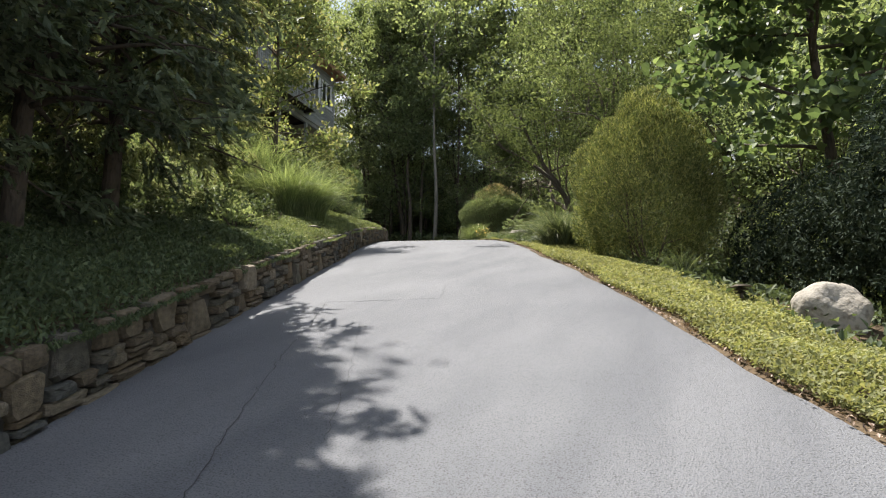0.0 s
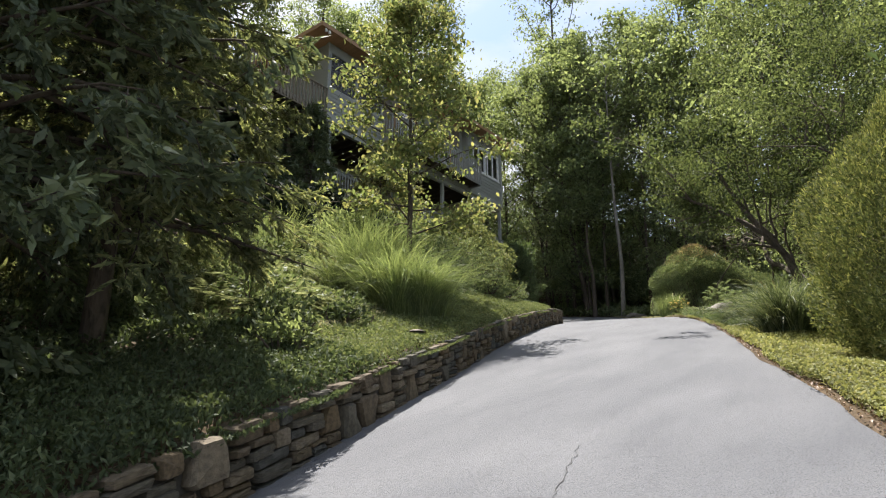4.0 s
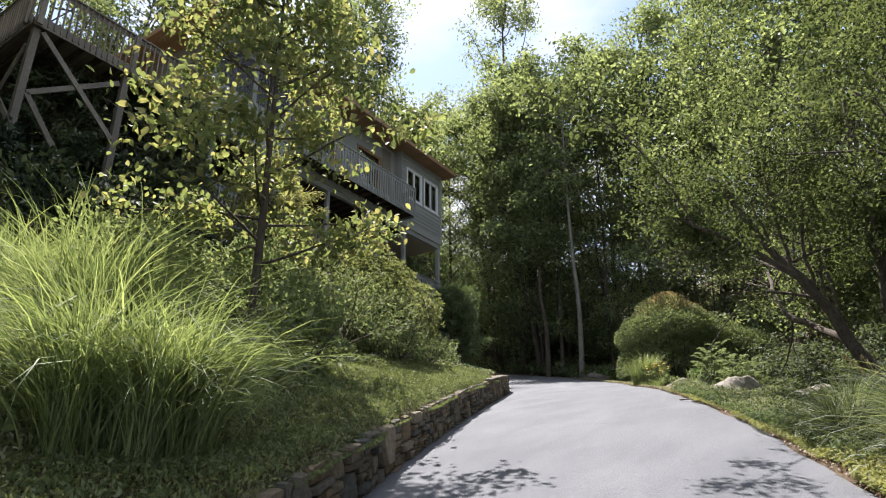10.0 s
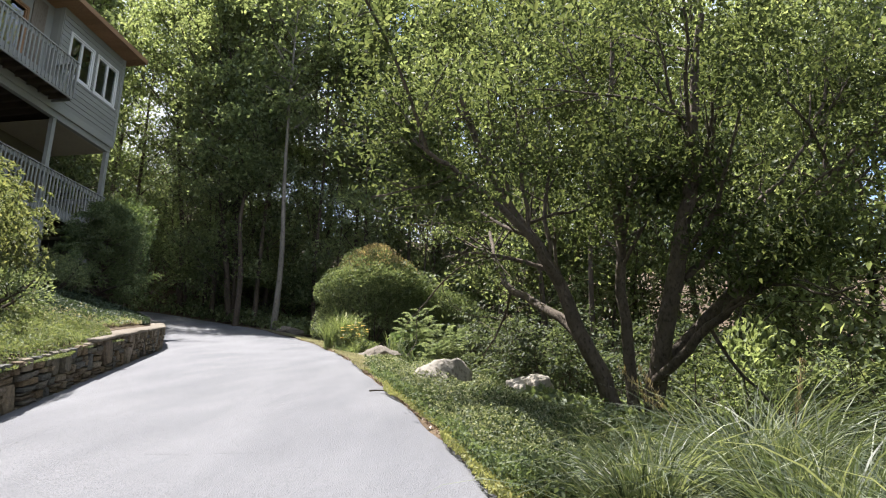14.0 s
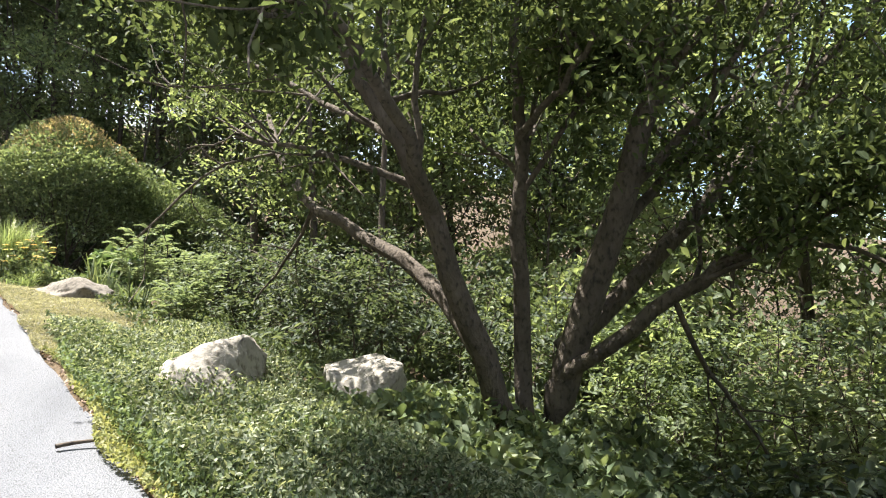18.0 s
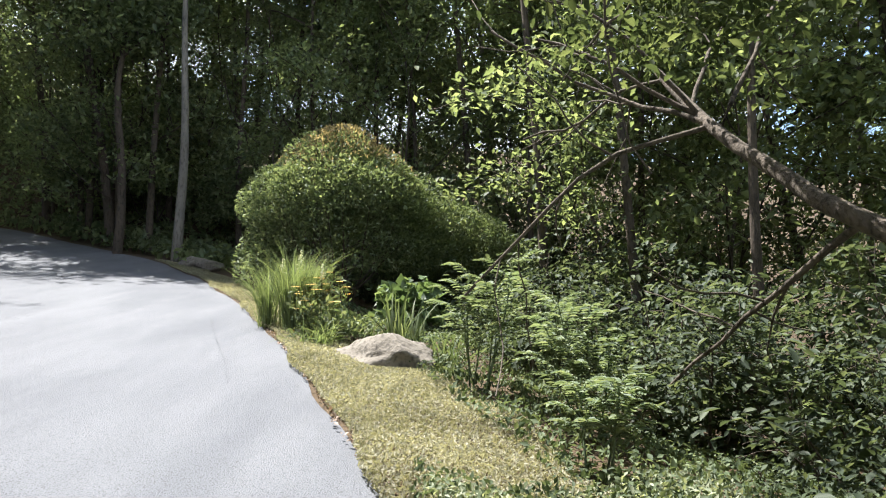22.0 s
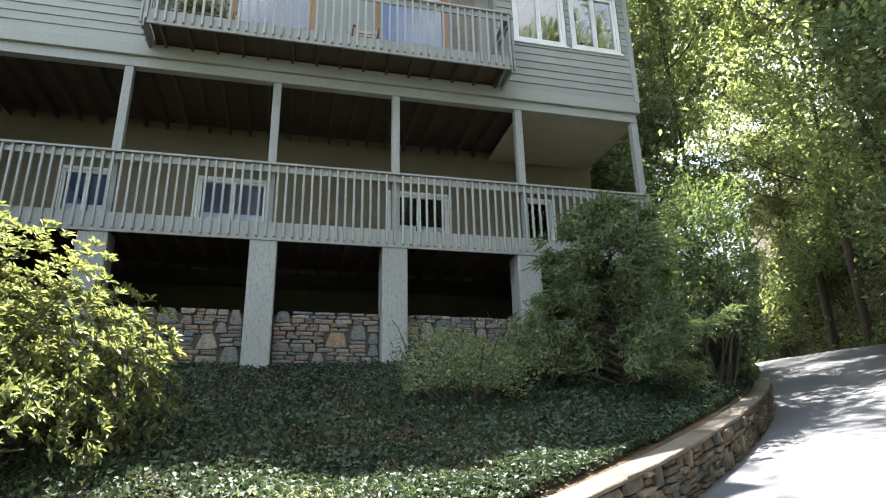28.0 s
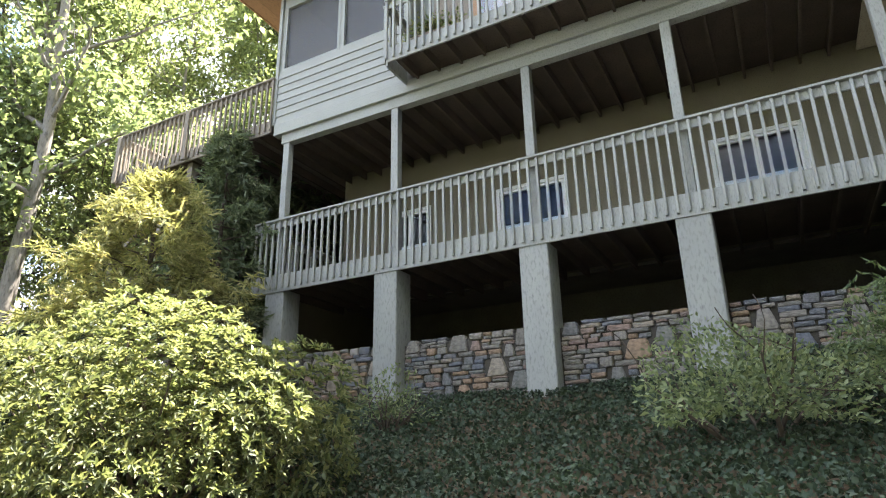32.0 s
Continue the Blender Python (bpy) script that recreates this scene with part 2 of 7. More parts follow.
DECK_GREY = material("grey_deck_paint", (0.33, 0.335, 0.31), 0.75, (0.28, 0.285, 0.265), 3, 60, 0.25, colour3=(0.22, 0.22, 0.205), island=0.1, stretch=(1, 1, 0.3))
WOOD_OLD = material("weathered_wood", (0.25, 0.215, 0.17), 0.85, (0.19, 0.165, 0.135), 3, 50, 0.4, colour3=(0.12, 0.1, 0.08), island=0.14, stretch=(1, 1, 0.25))
# darker than the other timber: shade under the floors is put into the colour
WOOD_SHADED = material("shade_darkened_wood", (0.105, 0.082, 0.062), 0.9, (0.08, 0.064, 0.05), 3, 40, 0.3, island=0.15)
SIDING = material("grey_green_siding", (0.285, 0.29, 0.262), 0.7, (0.26, 0.265, 0.24), 1.5, 50, 0.15, colour3=(0.22, 0.225, 0.205), island=0.07)
TRIM = material("grey_green_trim", (0.31, 0.315, 0.285), 0.65, (0.275, 0.28, 0.255), 2, 50, 0.1, island=0.05)
WHITE = material("white_window_paint", (0.74, 0.74, 0.72), 0.5, (0.68, 0.68, 0.66), 3, 60, 0.08)
STUCCO = material("tan_basement_wall", (0.19, 0.17, 0.12), 0.9, (0.165, 0.145, 0.1), 2, 60, 0.3)
SOFFIT = material("stained_wood_soffit", (0.36, 0.21, 0.11), 0.6, (0.28, 0.16, 0.085), 2, 40, 0.2, island=0.1, stretch=(0.3, 1, 1))
CEILING_PALE = material("painted_porch_ceiling", (0.42, 0.37, 0.28), 0.8, (0.38, 0.335, 0.255), 2, 40, 0.1)
ROOFING = material("brown_shingle", (0.1, 0.085, 0.07), 0.95, (0.075, 0.065, 0.055), 5, 70, 0.5)
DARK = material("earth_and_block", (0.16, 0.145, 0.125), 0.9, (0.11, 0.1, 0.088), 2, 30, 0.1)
BARK = material("grey_brown_bark", (0.125, 0.098, 0.076), 0.95, (0.075, 0.06, 0.048), 5, 24, 1.0, colour3=(0.04, 0.033, 0.028), stretch=(1, 1, 0.35))
BARK_PALE = material("pale_bark", (0.26, 0.235, 0.2), 0.95, (0.17, 0.155, 0.135), 3, 22, 0.9, colour3=(0.1, 0.09, 0.08), stretch=(1, 1, 0.3))
BARK_RED = material("grey_brown_limb_bark", (0.15, 0.122, 0.098), 0.95, (0.085, 0.07, 0.057), 7, 30, 1.0, colour3=(0.04, 0.033, 0.028), stretch=(1, 1, 0.6))
METAL = material("dark_bronze", (0.09, 0.075, 0.06), 0.45, (0.06, 0.05, 0.04), 6, 50, 0.1, metal=0.7)
CURTAIN = material("white_blind", (0.72, 0.74, 0.78), 0.8, (0.62, 0.65, 0.7), 5, 50, 0.1)
GLASS = glass_material("window_glass", ior=1.8)
GLASS_DIM = glass_material("shaded_window_glass", (0.8, 0.85, 0.85), 1.22)
SCREEN = screen_material()
LEAF_FOREST = leaf_material("forest_leaf", (0.07, 0.108, 0.044), (0.118, 0.172, 0.066), (0.19, 0.25, 0.1), 0.6, 0.5, 0.15)
LEAF_FOREST_COOL = leaf_material("cool_forest_leaf", (0.066, 0.108, 0.05), (0.11, 0.168, 0.072), (0.18, 0.24, 0.108), 0.6, 0.5, 0.15)
LEAF_TREE = leaf_material("multistem_leaf", (0.032, 0.054, 0.017), (0.054, 0.086, 0.026), (0.098, 0.132, 0.042), 0.5, 0.6, -0.06)
LEAF_YOUNG = leaf_material("yellow_green_leaf", (0.075, 0.12, 0.034), (0.125, 0.175, 0.05), (0.25, 0.245, 0.082), 0.55, 0.5, 0.2)
LEAF_MAPLE = leaf_material("maple_leaf", (0.040, 0.086, 0.028), (0.067, 0.132, 0.039), (0.130, 0.204, 0.060), 0.45)
LEAF_CONIFER = leaf_material("dark_conifer_needle", (0.048, 0.078, 0.036), (0.08, 0.124, 0.054), (0.14, 0.185, 0.085), 0.35, 0.6)
LEAF_FEATHER = leaf_material("feathery_conifer_needle", (0.07, 0.1, 0.04), (0.13, 0.165, 0.065), (0.23, 0.25, 0.105), 0.5, 0.6, 0.1)
LEAF_CYPRESS = leaf_material("golden_cypress_needle", (0.043, 0.07, 0.016), (0.104, 0.142, 0.03), (0.238, 0.258, 0.055), 0.36, 0.7, 0.0)
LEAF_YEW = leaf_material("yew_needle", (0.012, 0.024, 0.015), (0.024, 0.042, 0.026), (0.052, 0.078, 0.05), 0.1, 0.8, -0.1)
LEAF_GOLD = leaf_material("gold_thread_needle", (0.1, 0.125, 0.034), (0.19, 0.21, 0.06), (0.33, 0.31, 0.1), 0.5, 0.6, 0.1)
LEAF_HEMLOCK = leaf_material("hemlock_needle", (0.075, 0.115, 0.046), (0.125, 0.18, 0.068), (0.22, 0.26, 0.11), 0.42, 0.55)
# darker, greener copy of hemlock_needle with shade put into its colour
LEAF_HEMLOCK_SHADE = leaf_material("shaded_green_hemlock_needle", (0.05, 0.095, 0.034), (0.085, 0.145, 0.05), (0.15, 0.21, 0.078), 0.4, 0.6, 0.1)
LEAF_PINE = leaf_material("pale_pine_needle", (0.085, 0.12, 0.058), (0.14, 0.18, 0.086), (0.22, 0.25, 0.125), 0.55, 0.6, 0.1)
LEAF_RHODO = leaf_material("rhododendron_leaf", (0.05, 0.078, 0.026), (0.1, 0.135, 0.044), (0.18, 0.2, 0.066), 0.45, 0.5, 0.2)
LEAF_IVY = leaf_material("ivy_leaf", (0.022, 0.042, 0.026), (0.036, 0.068, 0.038), (0.062, 0.1, 0.055), 0.2, 0.6, 0.1)
# one cover in two tones, darkened for shade and brightened for sun
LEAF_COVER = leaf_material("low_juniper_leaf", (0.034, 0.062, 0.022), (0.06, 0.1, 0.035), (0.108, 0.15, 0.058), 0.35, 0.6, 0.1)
LEAF_COVER_SUN = leaf_material("sun_brightened_cover_leaf", (0.07, 0.11, 0.032), (0.115, 0.165, 0.048), (0.19, 0.225, 0.08), 0.35, 0.6, 0.1)
LEAF_LIME = leaf_material("lime_groundcover_leaf", (0.13, 0.16, 0.044), (0.2, 0.23, 0.066), (0.29, 0.29, 0.1), 0.35, 0.7, 0.0)
LEAF_DRY = leaf_material("dry_moss_leaf", (0.18, 0.182, 0.105), (0.26, 0.255, 0.16), (0.36, 0.34, 0.235), 0.35, 0.9, -0.1)
LEAF_GRASS = leaf_material("ornamental_grass_blade", (0.06, 0.105, 0.03), (0.12, 0.185, 0.055), (0.21, 0.275, 0.095), 0.55, 0.5, 0.25)
# darker copy of the grass blade, with the tree's shade in its colour
LEAF_GRASS_DARK = leaf_material("shade_darkened_grass_blade", (0.026, 0.048, 0.018), (0.06, 0.098, 0.034), (0.18, 0.22, 0.1), 0.4, 0.4, 0.45)
LEAF_WEED = leaf_material("pale_weed_leaf", (0.1, 0.135, 0.068), (0.17, 0.21, 0.115), (0.28, 0.31, 0.19), 0.4, 0.55, 0.15)
# leaf colour lowered to hold the forest shade over the right slope
LEAF_UNDER_SHADE = leaf_material("shade_darkened_undergrowth_leaf", (0.026, 0.046, 0.024), (0.046, 0.074, 0.036), (0.096, 0.13, 0.062), 0.45, 0.5, 0.12)
LEAF_FERN = leaf_material("fern_leaf", (0.06, 0.105, 0.036), (0.1, 0.155, 0.054), (0.17, 0.215, 0.09), 0.4, 0.5, 0.15)
LEAF_SUMAC = leaf_material("sapling_leaflet", (0.07, 0.118, 0.052), (0.118, 0.178, 0.082), (0.2, 0.255, 0.135), 0.36, 0.5, 0.2)
LEAF_BARBERRY = leaf_material("dome_shrub_leaf", (0.06, 0.1, 0.04), (0.105, 0.16, 0.062), (0.18, 0.235, 0.1), 0.45, 0.5, 0.2)
LEAF_BRONZE = leaf_material("bronzed_leaf", (0.15, 0.13, 0.05), (0.24, 0.19, 0.075), (0.36, 0.27, 0.11), 0.4)
LEAF_LITTER = leaf_material("fallen_leaf", (0.133, 0.082, 0.045), (0.225, 0.142, 0.081), (0.308, 0.206, 0.123), 0.1)
PETAL = leaf_material("yellow_petal", (0.7, 0.42, 0.02), (0.8, 0.5, 0.03), (0.85, 0.58, 0.06), 0.3)
PETAL_WHITE = leaf_material("white_floret", (0.5, 0.5, 0.46), (0.62, 0.62, 0.58), (0.72, 0.72, 0.7), 0.3)


# ---- helpers for meshes ----
def fast_mesh(name, verts, faces, smooth=False):
    """A mesh from arrays: verts (n, 3) and faces (m, k), all with k corners."""
    me = bpy.data.meshes.new(name)
    verts, faces = np.asarray(verts, np.float32), np.asarray(faces, np.int32)
    m, k = faces.shape
    me.vertices.add(len(verts))
    me.vertices.foreach_set("co", verts.ravel())
    me.loops.add(m * k)
    me.loops.foreach_set("vertex_index", faces.ravel())
    me.polygons.add(m)
    me.polygons.foreach_set("loop_start", np.arange(0, m * k, k, dtype=np.int32))
    if smooth:
        me.polygons.foreach_set("use_smooth", np.ones(m, bool))
    me.update(calc_edges=True)
    return me


def to_mesh(name, bm):
    me = bpy.data.meshes.new(name)
    bm.to_mesh(me)
    bm.free()
    return me


def part(name, me, mat, parent=None, label="", at=None):
    """One mesh object, given in world metres, under a thing or a part; at: its place, where the mesh is about its own origin."""
    if isinstance(me, bmesh.types.BMesh):
        me = to_mesh(name, me)
    if mat and not me.materials:
        me.materials.append(mat)
    ob = new(name, me)
    if at is not None:
        ob.matrix_basis = at if isinstance(at, Matrix) else Matrix.Translation(at)
    if parent:
        ob.parent = parent
        ob.matrix_parent_inverse = Matrix.Translation(-Vector(parent.location))
    if label:
        ob["label"] = label
    return ob


def thing(name, place, label, category, group="", kind=""):
    ob = new(name)
    ob.location = place
    return tagged(ob, label, category, group, kind)


def add_box(bm, x0, x1, y0, y1, z0, z1, bevel=0.0, m=None):
    r = bmesh.ops.create_cube(bm, size=1.0, matrix=Matrix.LocRotScale(((x0 + x1) / 2, (y0 + y1) / 2, (z0 + z1) / 2), None, (abs(x1 - x0), abs(y1 - y0), abs(z1 - z0))))
    if m is not None:
        bmesh.ops.transform(bm, matrix=m, verts=r["verts"])
    if bevel:
        edges = list({e for v in r["verts"] for e in v.link_edges})
        bmesh.ops.bevel(bm, geom=edges, offset=bevel, segments=1, affect="EDGES")
    return bm


def box(x0, x1, y0, y1, z0, z1, bevel=0.006):
    return add_box(bmesh.new(), x0, x1, y0, y1, z0, z1, bevel)


def beam(p, q, wide, deep, bevel=0.005):
    """A timber from p to q."""
    p, q = Vector(p), Vector(q)
    bm = bmesh.new()
    add_box(bm, -wide / 2, wide / 2, -deep / 2, deep / 2, 0, (q - p).length, bevel)
    turn = (q - p).to_track_quat("Z", "Y").to_matrix().to_4x4()
    bmesh.ops.transform(bm, matrix=Matrix.Translation(p) @ turn, verts=bm.verts)
    return bm


# ---- the lie of the land: u runs along the drive, v across it to the right ----
C19, S19 = math.cos(radians(19.1)), math.sin(radians(19.1))
LEFT = np.array([(-60, -2.2), (-12, -2.15), (0, -2.12), (3, -1.98), (6, -1.86), (9, -1.82), (12, -1.98), (15, -2.06), (19, -2.2), (22, -2.38), (24, -2.56), (26, -2.92), (28, -3.5), (30, -4.25), (33, -5.6), (36, -7.4), (40, -10.4), (46, -16), (54, -24), (70, -40)])
RIGHT = np.array([(-60, 2.2), (-12, 2.15), (0, 2.12), (3, 1.96), (6, 1.88), (9, 1.66), (12, 1.66), (15, 1.6), (18, 1.42), (20, 1.3), (22.5, 1.18), (24, 1.08), (26, 0.85), (28, 0.5), (31, -0.15), (34, -1.2), (38, -3.8), (43, -6.8), (50, -13), (70, -33)])
UT = np.arange(-60, 70, 0.1)


def eased(points):
    line = np.interp(UT, points[:, 0], points[:, 1])
    pad = np.pad(line, 12, mode="edge")
    return np.convolve(pad, np.ones(25) / 25, mode="valid")


LEFT_T, RIGHT_T = eased(LEFT), eased(RIGHT)


def v_left(u):
    return np.interp(u, UT, LEFT_T)


def v_right(u):
    return np.interp(u, UT, RIGHT_T)


def z_drive(u):
    """The height of the drive."""
    u = np.asarray(u, float)
    c = np.clip(u, -2, 25)
    z = ((PA * c + PB) * c + PC) * c + PD
    return z + np.minimum(u + 2, 0) * 0.31 + np.clip(u - 25, 0, 20) * 0.185 + np.clip(u - 32, 0, 12) * 0.035 + np.maximum(u - 45, 0) * 0.05


def rise_left(d, u):
    """The bank above the drive, d metres behind the face of the wall."""
    d = np.asarray(d, float)
    s = np.interp(u, [0, 14, 20, 24.6, 29, 34], [0.24, 0.31, 0.29, 0.25, 0.33, 0.34])
    near = np.minimum(d, 14)
    return 0.4 * np.interp(u, [33.6, 36], [1, 0.1]) + s * near + 0.006 * near ** 2 + 0.12 * np.maximum(d - 14, 0)


def drop_right(d, u):
    d = np.asarray(d, float)
    near = np.minimum(d, 9)
    return -0.02 - 0.1 * near - 0.018 * near ** 2 - 0.2 * np.clip(d - 9, 0, 25)


def z_land(u, v):
    """The height of the ground."""
    l, r = v_left(u), v_right(u)
    base = z_drive(u) + 0.5 * np.clip(u - 36.5, 0, 45) * np.clip((v - r - 0.5) / 4, 0, 1)
    return np.where(v < l, base + rise_left(l - v, u), np.where(v > r, base + drop_right(v - r, u), base))


def world_xy(u, v):
    return -S19 * u + C19 * v, C19 * u + S19 * v


def drive_uv(x, y):
    return -S19 * x + C19 * y, C19 * x + S19 * y


def land(u, v, up=0.0):
    x, y = world_xy(u, v)
    return Vector((float(x), float(y), float(z_land(u, v)) + up))


def land_xy(x, y, up=0.0):
    u, v = drive_uv(x, y)
    return land(u, v, up)


def lumps(u, v, size=0.06):
    return size * (np.sin(1.7 * u + 0.6 * v) * np.cos(1.3 * v - 0.4 * u) + 0.5 * np.sin(4.1 * u - 2.3 * v) * np.sin(3.7 * v + 1.1 * u))


def sheet(us, lines, heights):
    """Rows of quads over stations us; lines: columns of v, heights: of z, each (len(us), n)."""
    n = lines.shape[1]
    x, y = world_xy(us[:, None], lines)
    verts = np.stack([x, y, heights], -1).reshape(-1, 3)
    i, j = np.meshgrid(np.arange(len(us) - 1), np.arange(n - 1), indexing="ij")
    a = (i * n + j).ravel()
    return verts, np.stack([a, a + 1, a + n + 1, a + n], 1)


us = np.concatenate([[-500, -250, -120, -60, -40, -28, -20, -16], np.arange(-14, 44, 0.35), [45, 47, 50, 54, 60, 75, 110, 200, 350, 600]])
wl_d = np.concatenate([[-600, -300, -150, -80, -50, -35, -28], np.arange(-24, -8, 0.8), np.arange(-8, -0.4, 0.3), [-0.34, -0.3]])
wr_d = np.concatenate([[0.02, 0.15, 0.3, 0.5], np.arange(0.8, 8, 0.35), np.arange(8, 24, 0.9), [28, 35, 50, 80, 150, 300, 600]])
l_v, r_v = v_left(us)[:, None], v_right(us)[:, None]
mid = np.linspace(0.02, 0.98, 9)[None, :]
lines = np.concatenate([l_v + wl_d[None, :], l_v - 0.12 + 0 * l_v, l_v + (r_v - l_v) * mid, r_v + wr_d[None, :]], 1)
uu = np.repeat(us[:, None], lines.shape[1], 1)
z = z_land(uu, lines)
nl, nm = len(wl_d), mid.shape[1] + 1
z[:, :nl] += lumps(uu[:, :nl], lines[:, :nl]) * np.clip(-wl_d - 0.4, 0, 1)
z[:, nl:nl + nm] = z_drive(us)[:, None] - 0.07
z[:, nl + nm:] += lumps(uu[:, nl + nm:], lines[:, nl + nm:]) * np.clip(wr_d - 0.3, 0, 1)
z[:, nl + nm] = z_drive(us) - 0.015
verts, faces = sheet(us, lines, z)
tagged(part("ground", fast_mesh("ground", verts, faces, True), SOIL), "brown leaf litter and soil on the wooded slope", "ground", kind="structure")

ru = np.arange(-14, 58, 0.3)
across = np.linspace(0, 1, 13)
wob = 0.03 * np.sin(ru * 1.9) + 0.02 * np.sin(ru * 4.7 + 1)
rl = v_left(ru)[:, None] + (v_right(ru) + wob - v_left(ru))[:, None] * across[None, :]
rz = z_drive(ru)[:, None] - 0.02 * np.abs(across[None, :] * 2 - 1) ** 6 + 0.0 * rl
verts, faces = sheet(ru, rl, rz)
tagged(part("road", fast_mesh("road", verts, faces, True), ASPHALT), "grey asphalt driveway climbing between planted banks", "driveway", kind="structure")


def crack(points, wide):
    """A wandering crack on the drive through points of u, v."""
    rng = random.Random(len(points) * 7 + int(points[0][0] * 31))
    track = []
    for (ua, va), (ub, vb) in zip(points, points[1:]):
        n = max(3, int(math.hypot(ub - ua, vb - va) / 0.05))
        track += [(ua + (ub - ua) * i / n + rng.gauss(0, 0.008), va + (vb - va) * i / n + rng.gauss(0, 0.008)) for i in range(n)]
    vs, fs = [], []
    for i, (a, b) in enumerate(track):
        c, d = track[min(i + 1, len(track) - 1)] if i + 1 < len(track) else track[i - 1]
        along = math.hypot(c - a, d - b) or 1
        w = wide * rng.uniform(0.35, 1.0) / 2
        nu, nv = -(d - b) / along * w, (c - a) / along * w
        for sgn in (1, -1):
            x, y = world_xy(a + sgn * nu, b + sgn * nv)
            vs.append((x, y, float(z_drive(a)) + 0.004))
        if i:
            fs.append((2 * i - 2, 2 * i - 1, 2 * i + 1, 2 * i))
    return fast_mesh("crack", vs, fs)


CRACKS = thing("road_cracks", land(6, 0), "thin dark cracks and patch seams in the asphalt", "road crack", kind="structure")
for pts, wide in CRACK_LINES:
    part("crack", crack(pts, wide * 0.7), CRACK, CRACKS)


# ---- the house on the bank ----
FX = -16.3            # front of the columns and the upper wall
Y0, Y1 = 15.3, 27.6  # ends of the house
DECK, BEAM, UPPER, EAVE = 10.08, 13.03, 13.36, 16.62
house = thing("house", (FX, (Y0 + Y1) / 2, 8.0), "grey-green clapboard house on concrete columns above a stone wall", "house")

for y in (15.6, 17.93, 20.43, 22.57, 24.98, 27.4):
    bm = box(FX - 0.44, FX, y - 0.215, y + 0.215, 6.8, DECK, 0.015)
    part("column", bm, CONCRETE, house, "square cast concrete column")
for y in (15.58, 18.05, 20.47, 22.59, 24.98, 27.48):
    part("porch_post", box(FX - 0.2, FX - 0.06, y - 0.07, y + 0.07, DECK + 0.24, BEAM, 0.006), DECK_GREY, house)
part("porch_beam", box(FX - 0.2, FX - 0.045, Y0 + 0.16, Y1 - 0.06, BEAM, BEAM + 0.2, 0.006), TRIM, house)
part("skirt_board", box(FX - 0.12, FX + 0.02, Y0, Y1, UPPER - 0.14, UPPER + 0.1, 0.006), TRIM, house)
part("porch_floor", box(-18.6, FX - 0.03, Y0 - 0.1, Y1 - 0.05, DECK + 0.2, DECK + 0.24, 0.003), WOOD_SHADED, house)
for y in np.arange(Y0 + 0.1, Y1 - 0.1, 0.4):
    part("floor_joist", box(-18.55, FX - 0.08, y - 0.02, y + 0.02, DECK + 0.02, DECK + 0.197, 0), WOOD_SHADED, house)
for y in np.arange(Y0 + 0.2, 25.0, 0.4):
    part("ceiling_joist", box(-18.55, FX - 0.22, y - 0.02, y + 0.02, BEAM + 0.03, BEAM + 0.22, 0), WOOD_SHADED, house)
part("upper_floor", box(-24.6, FX - 0.125, Y0 + 0.02, Y1 - 0.02, BEAM + 0.225, BEAM + 0.32, 0), WOOD_SHADED, house)
bm = box(-18.55, FX - 0.21, 25.05, Y1 - 0.08, BEAM + 0.0, BEAM + 0.03, 0.003)
part("porch_ceiling", bm, CEILING_PALE, house, "smooth painted porch ceiling")
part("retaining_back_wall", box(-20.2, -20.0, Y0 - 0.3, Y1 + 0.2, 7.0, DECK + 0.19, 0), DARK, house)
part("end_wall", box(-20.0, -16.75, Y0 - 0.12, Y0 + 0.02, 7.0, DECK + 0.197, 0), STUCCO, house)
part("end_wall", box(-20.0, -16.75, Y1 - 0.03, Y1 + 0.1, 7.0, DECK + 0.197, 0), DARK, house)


def wall_with_holes(x0, x1, y0, y1, z0, z1, holes):
    """A wall across y with rectangular openings that go through it."""
    bm = bmesh.new()
    ys = sorted({y0, y1, *[h[0] for h in holes], *[h[1] for h in holes]})
    zs = sorted({z0, z1, *[h[2] for h in holes], *[h[3] for h in holes]})
    for ya, yb in zip(ys, ys[1:]):
        for za, zb in zip(zs, zs[1:]):
            if not any(h[0] <= (ya + yb) / 2 <= h[1] and h[2] <= (za + zb) / 2 <= h[3] for h in holes):
                add_box(bm, x0, x1, ya, yb, za, zb)
    bmesh.ops.remove_doubles(bm, verts=bm.verts, dist=1e-4)
    return bm


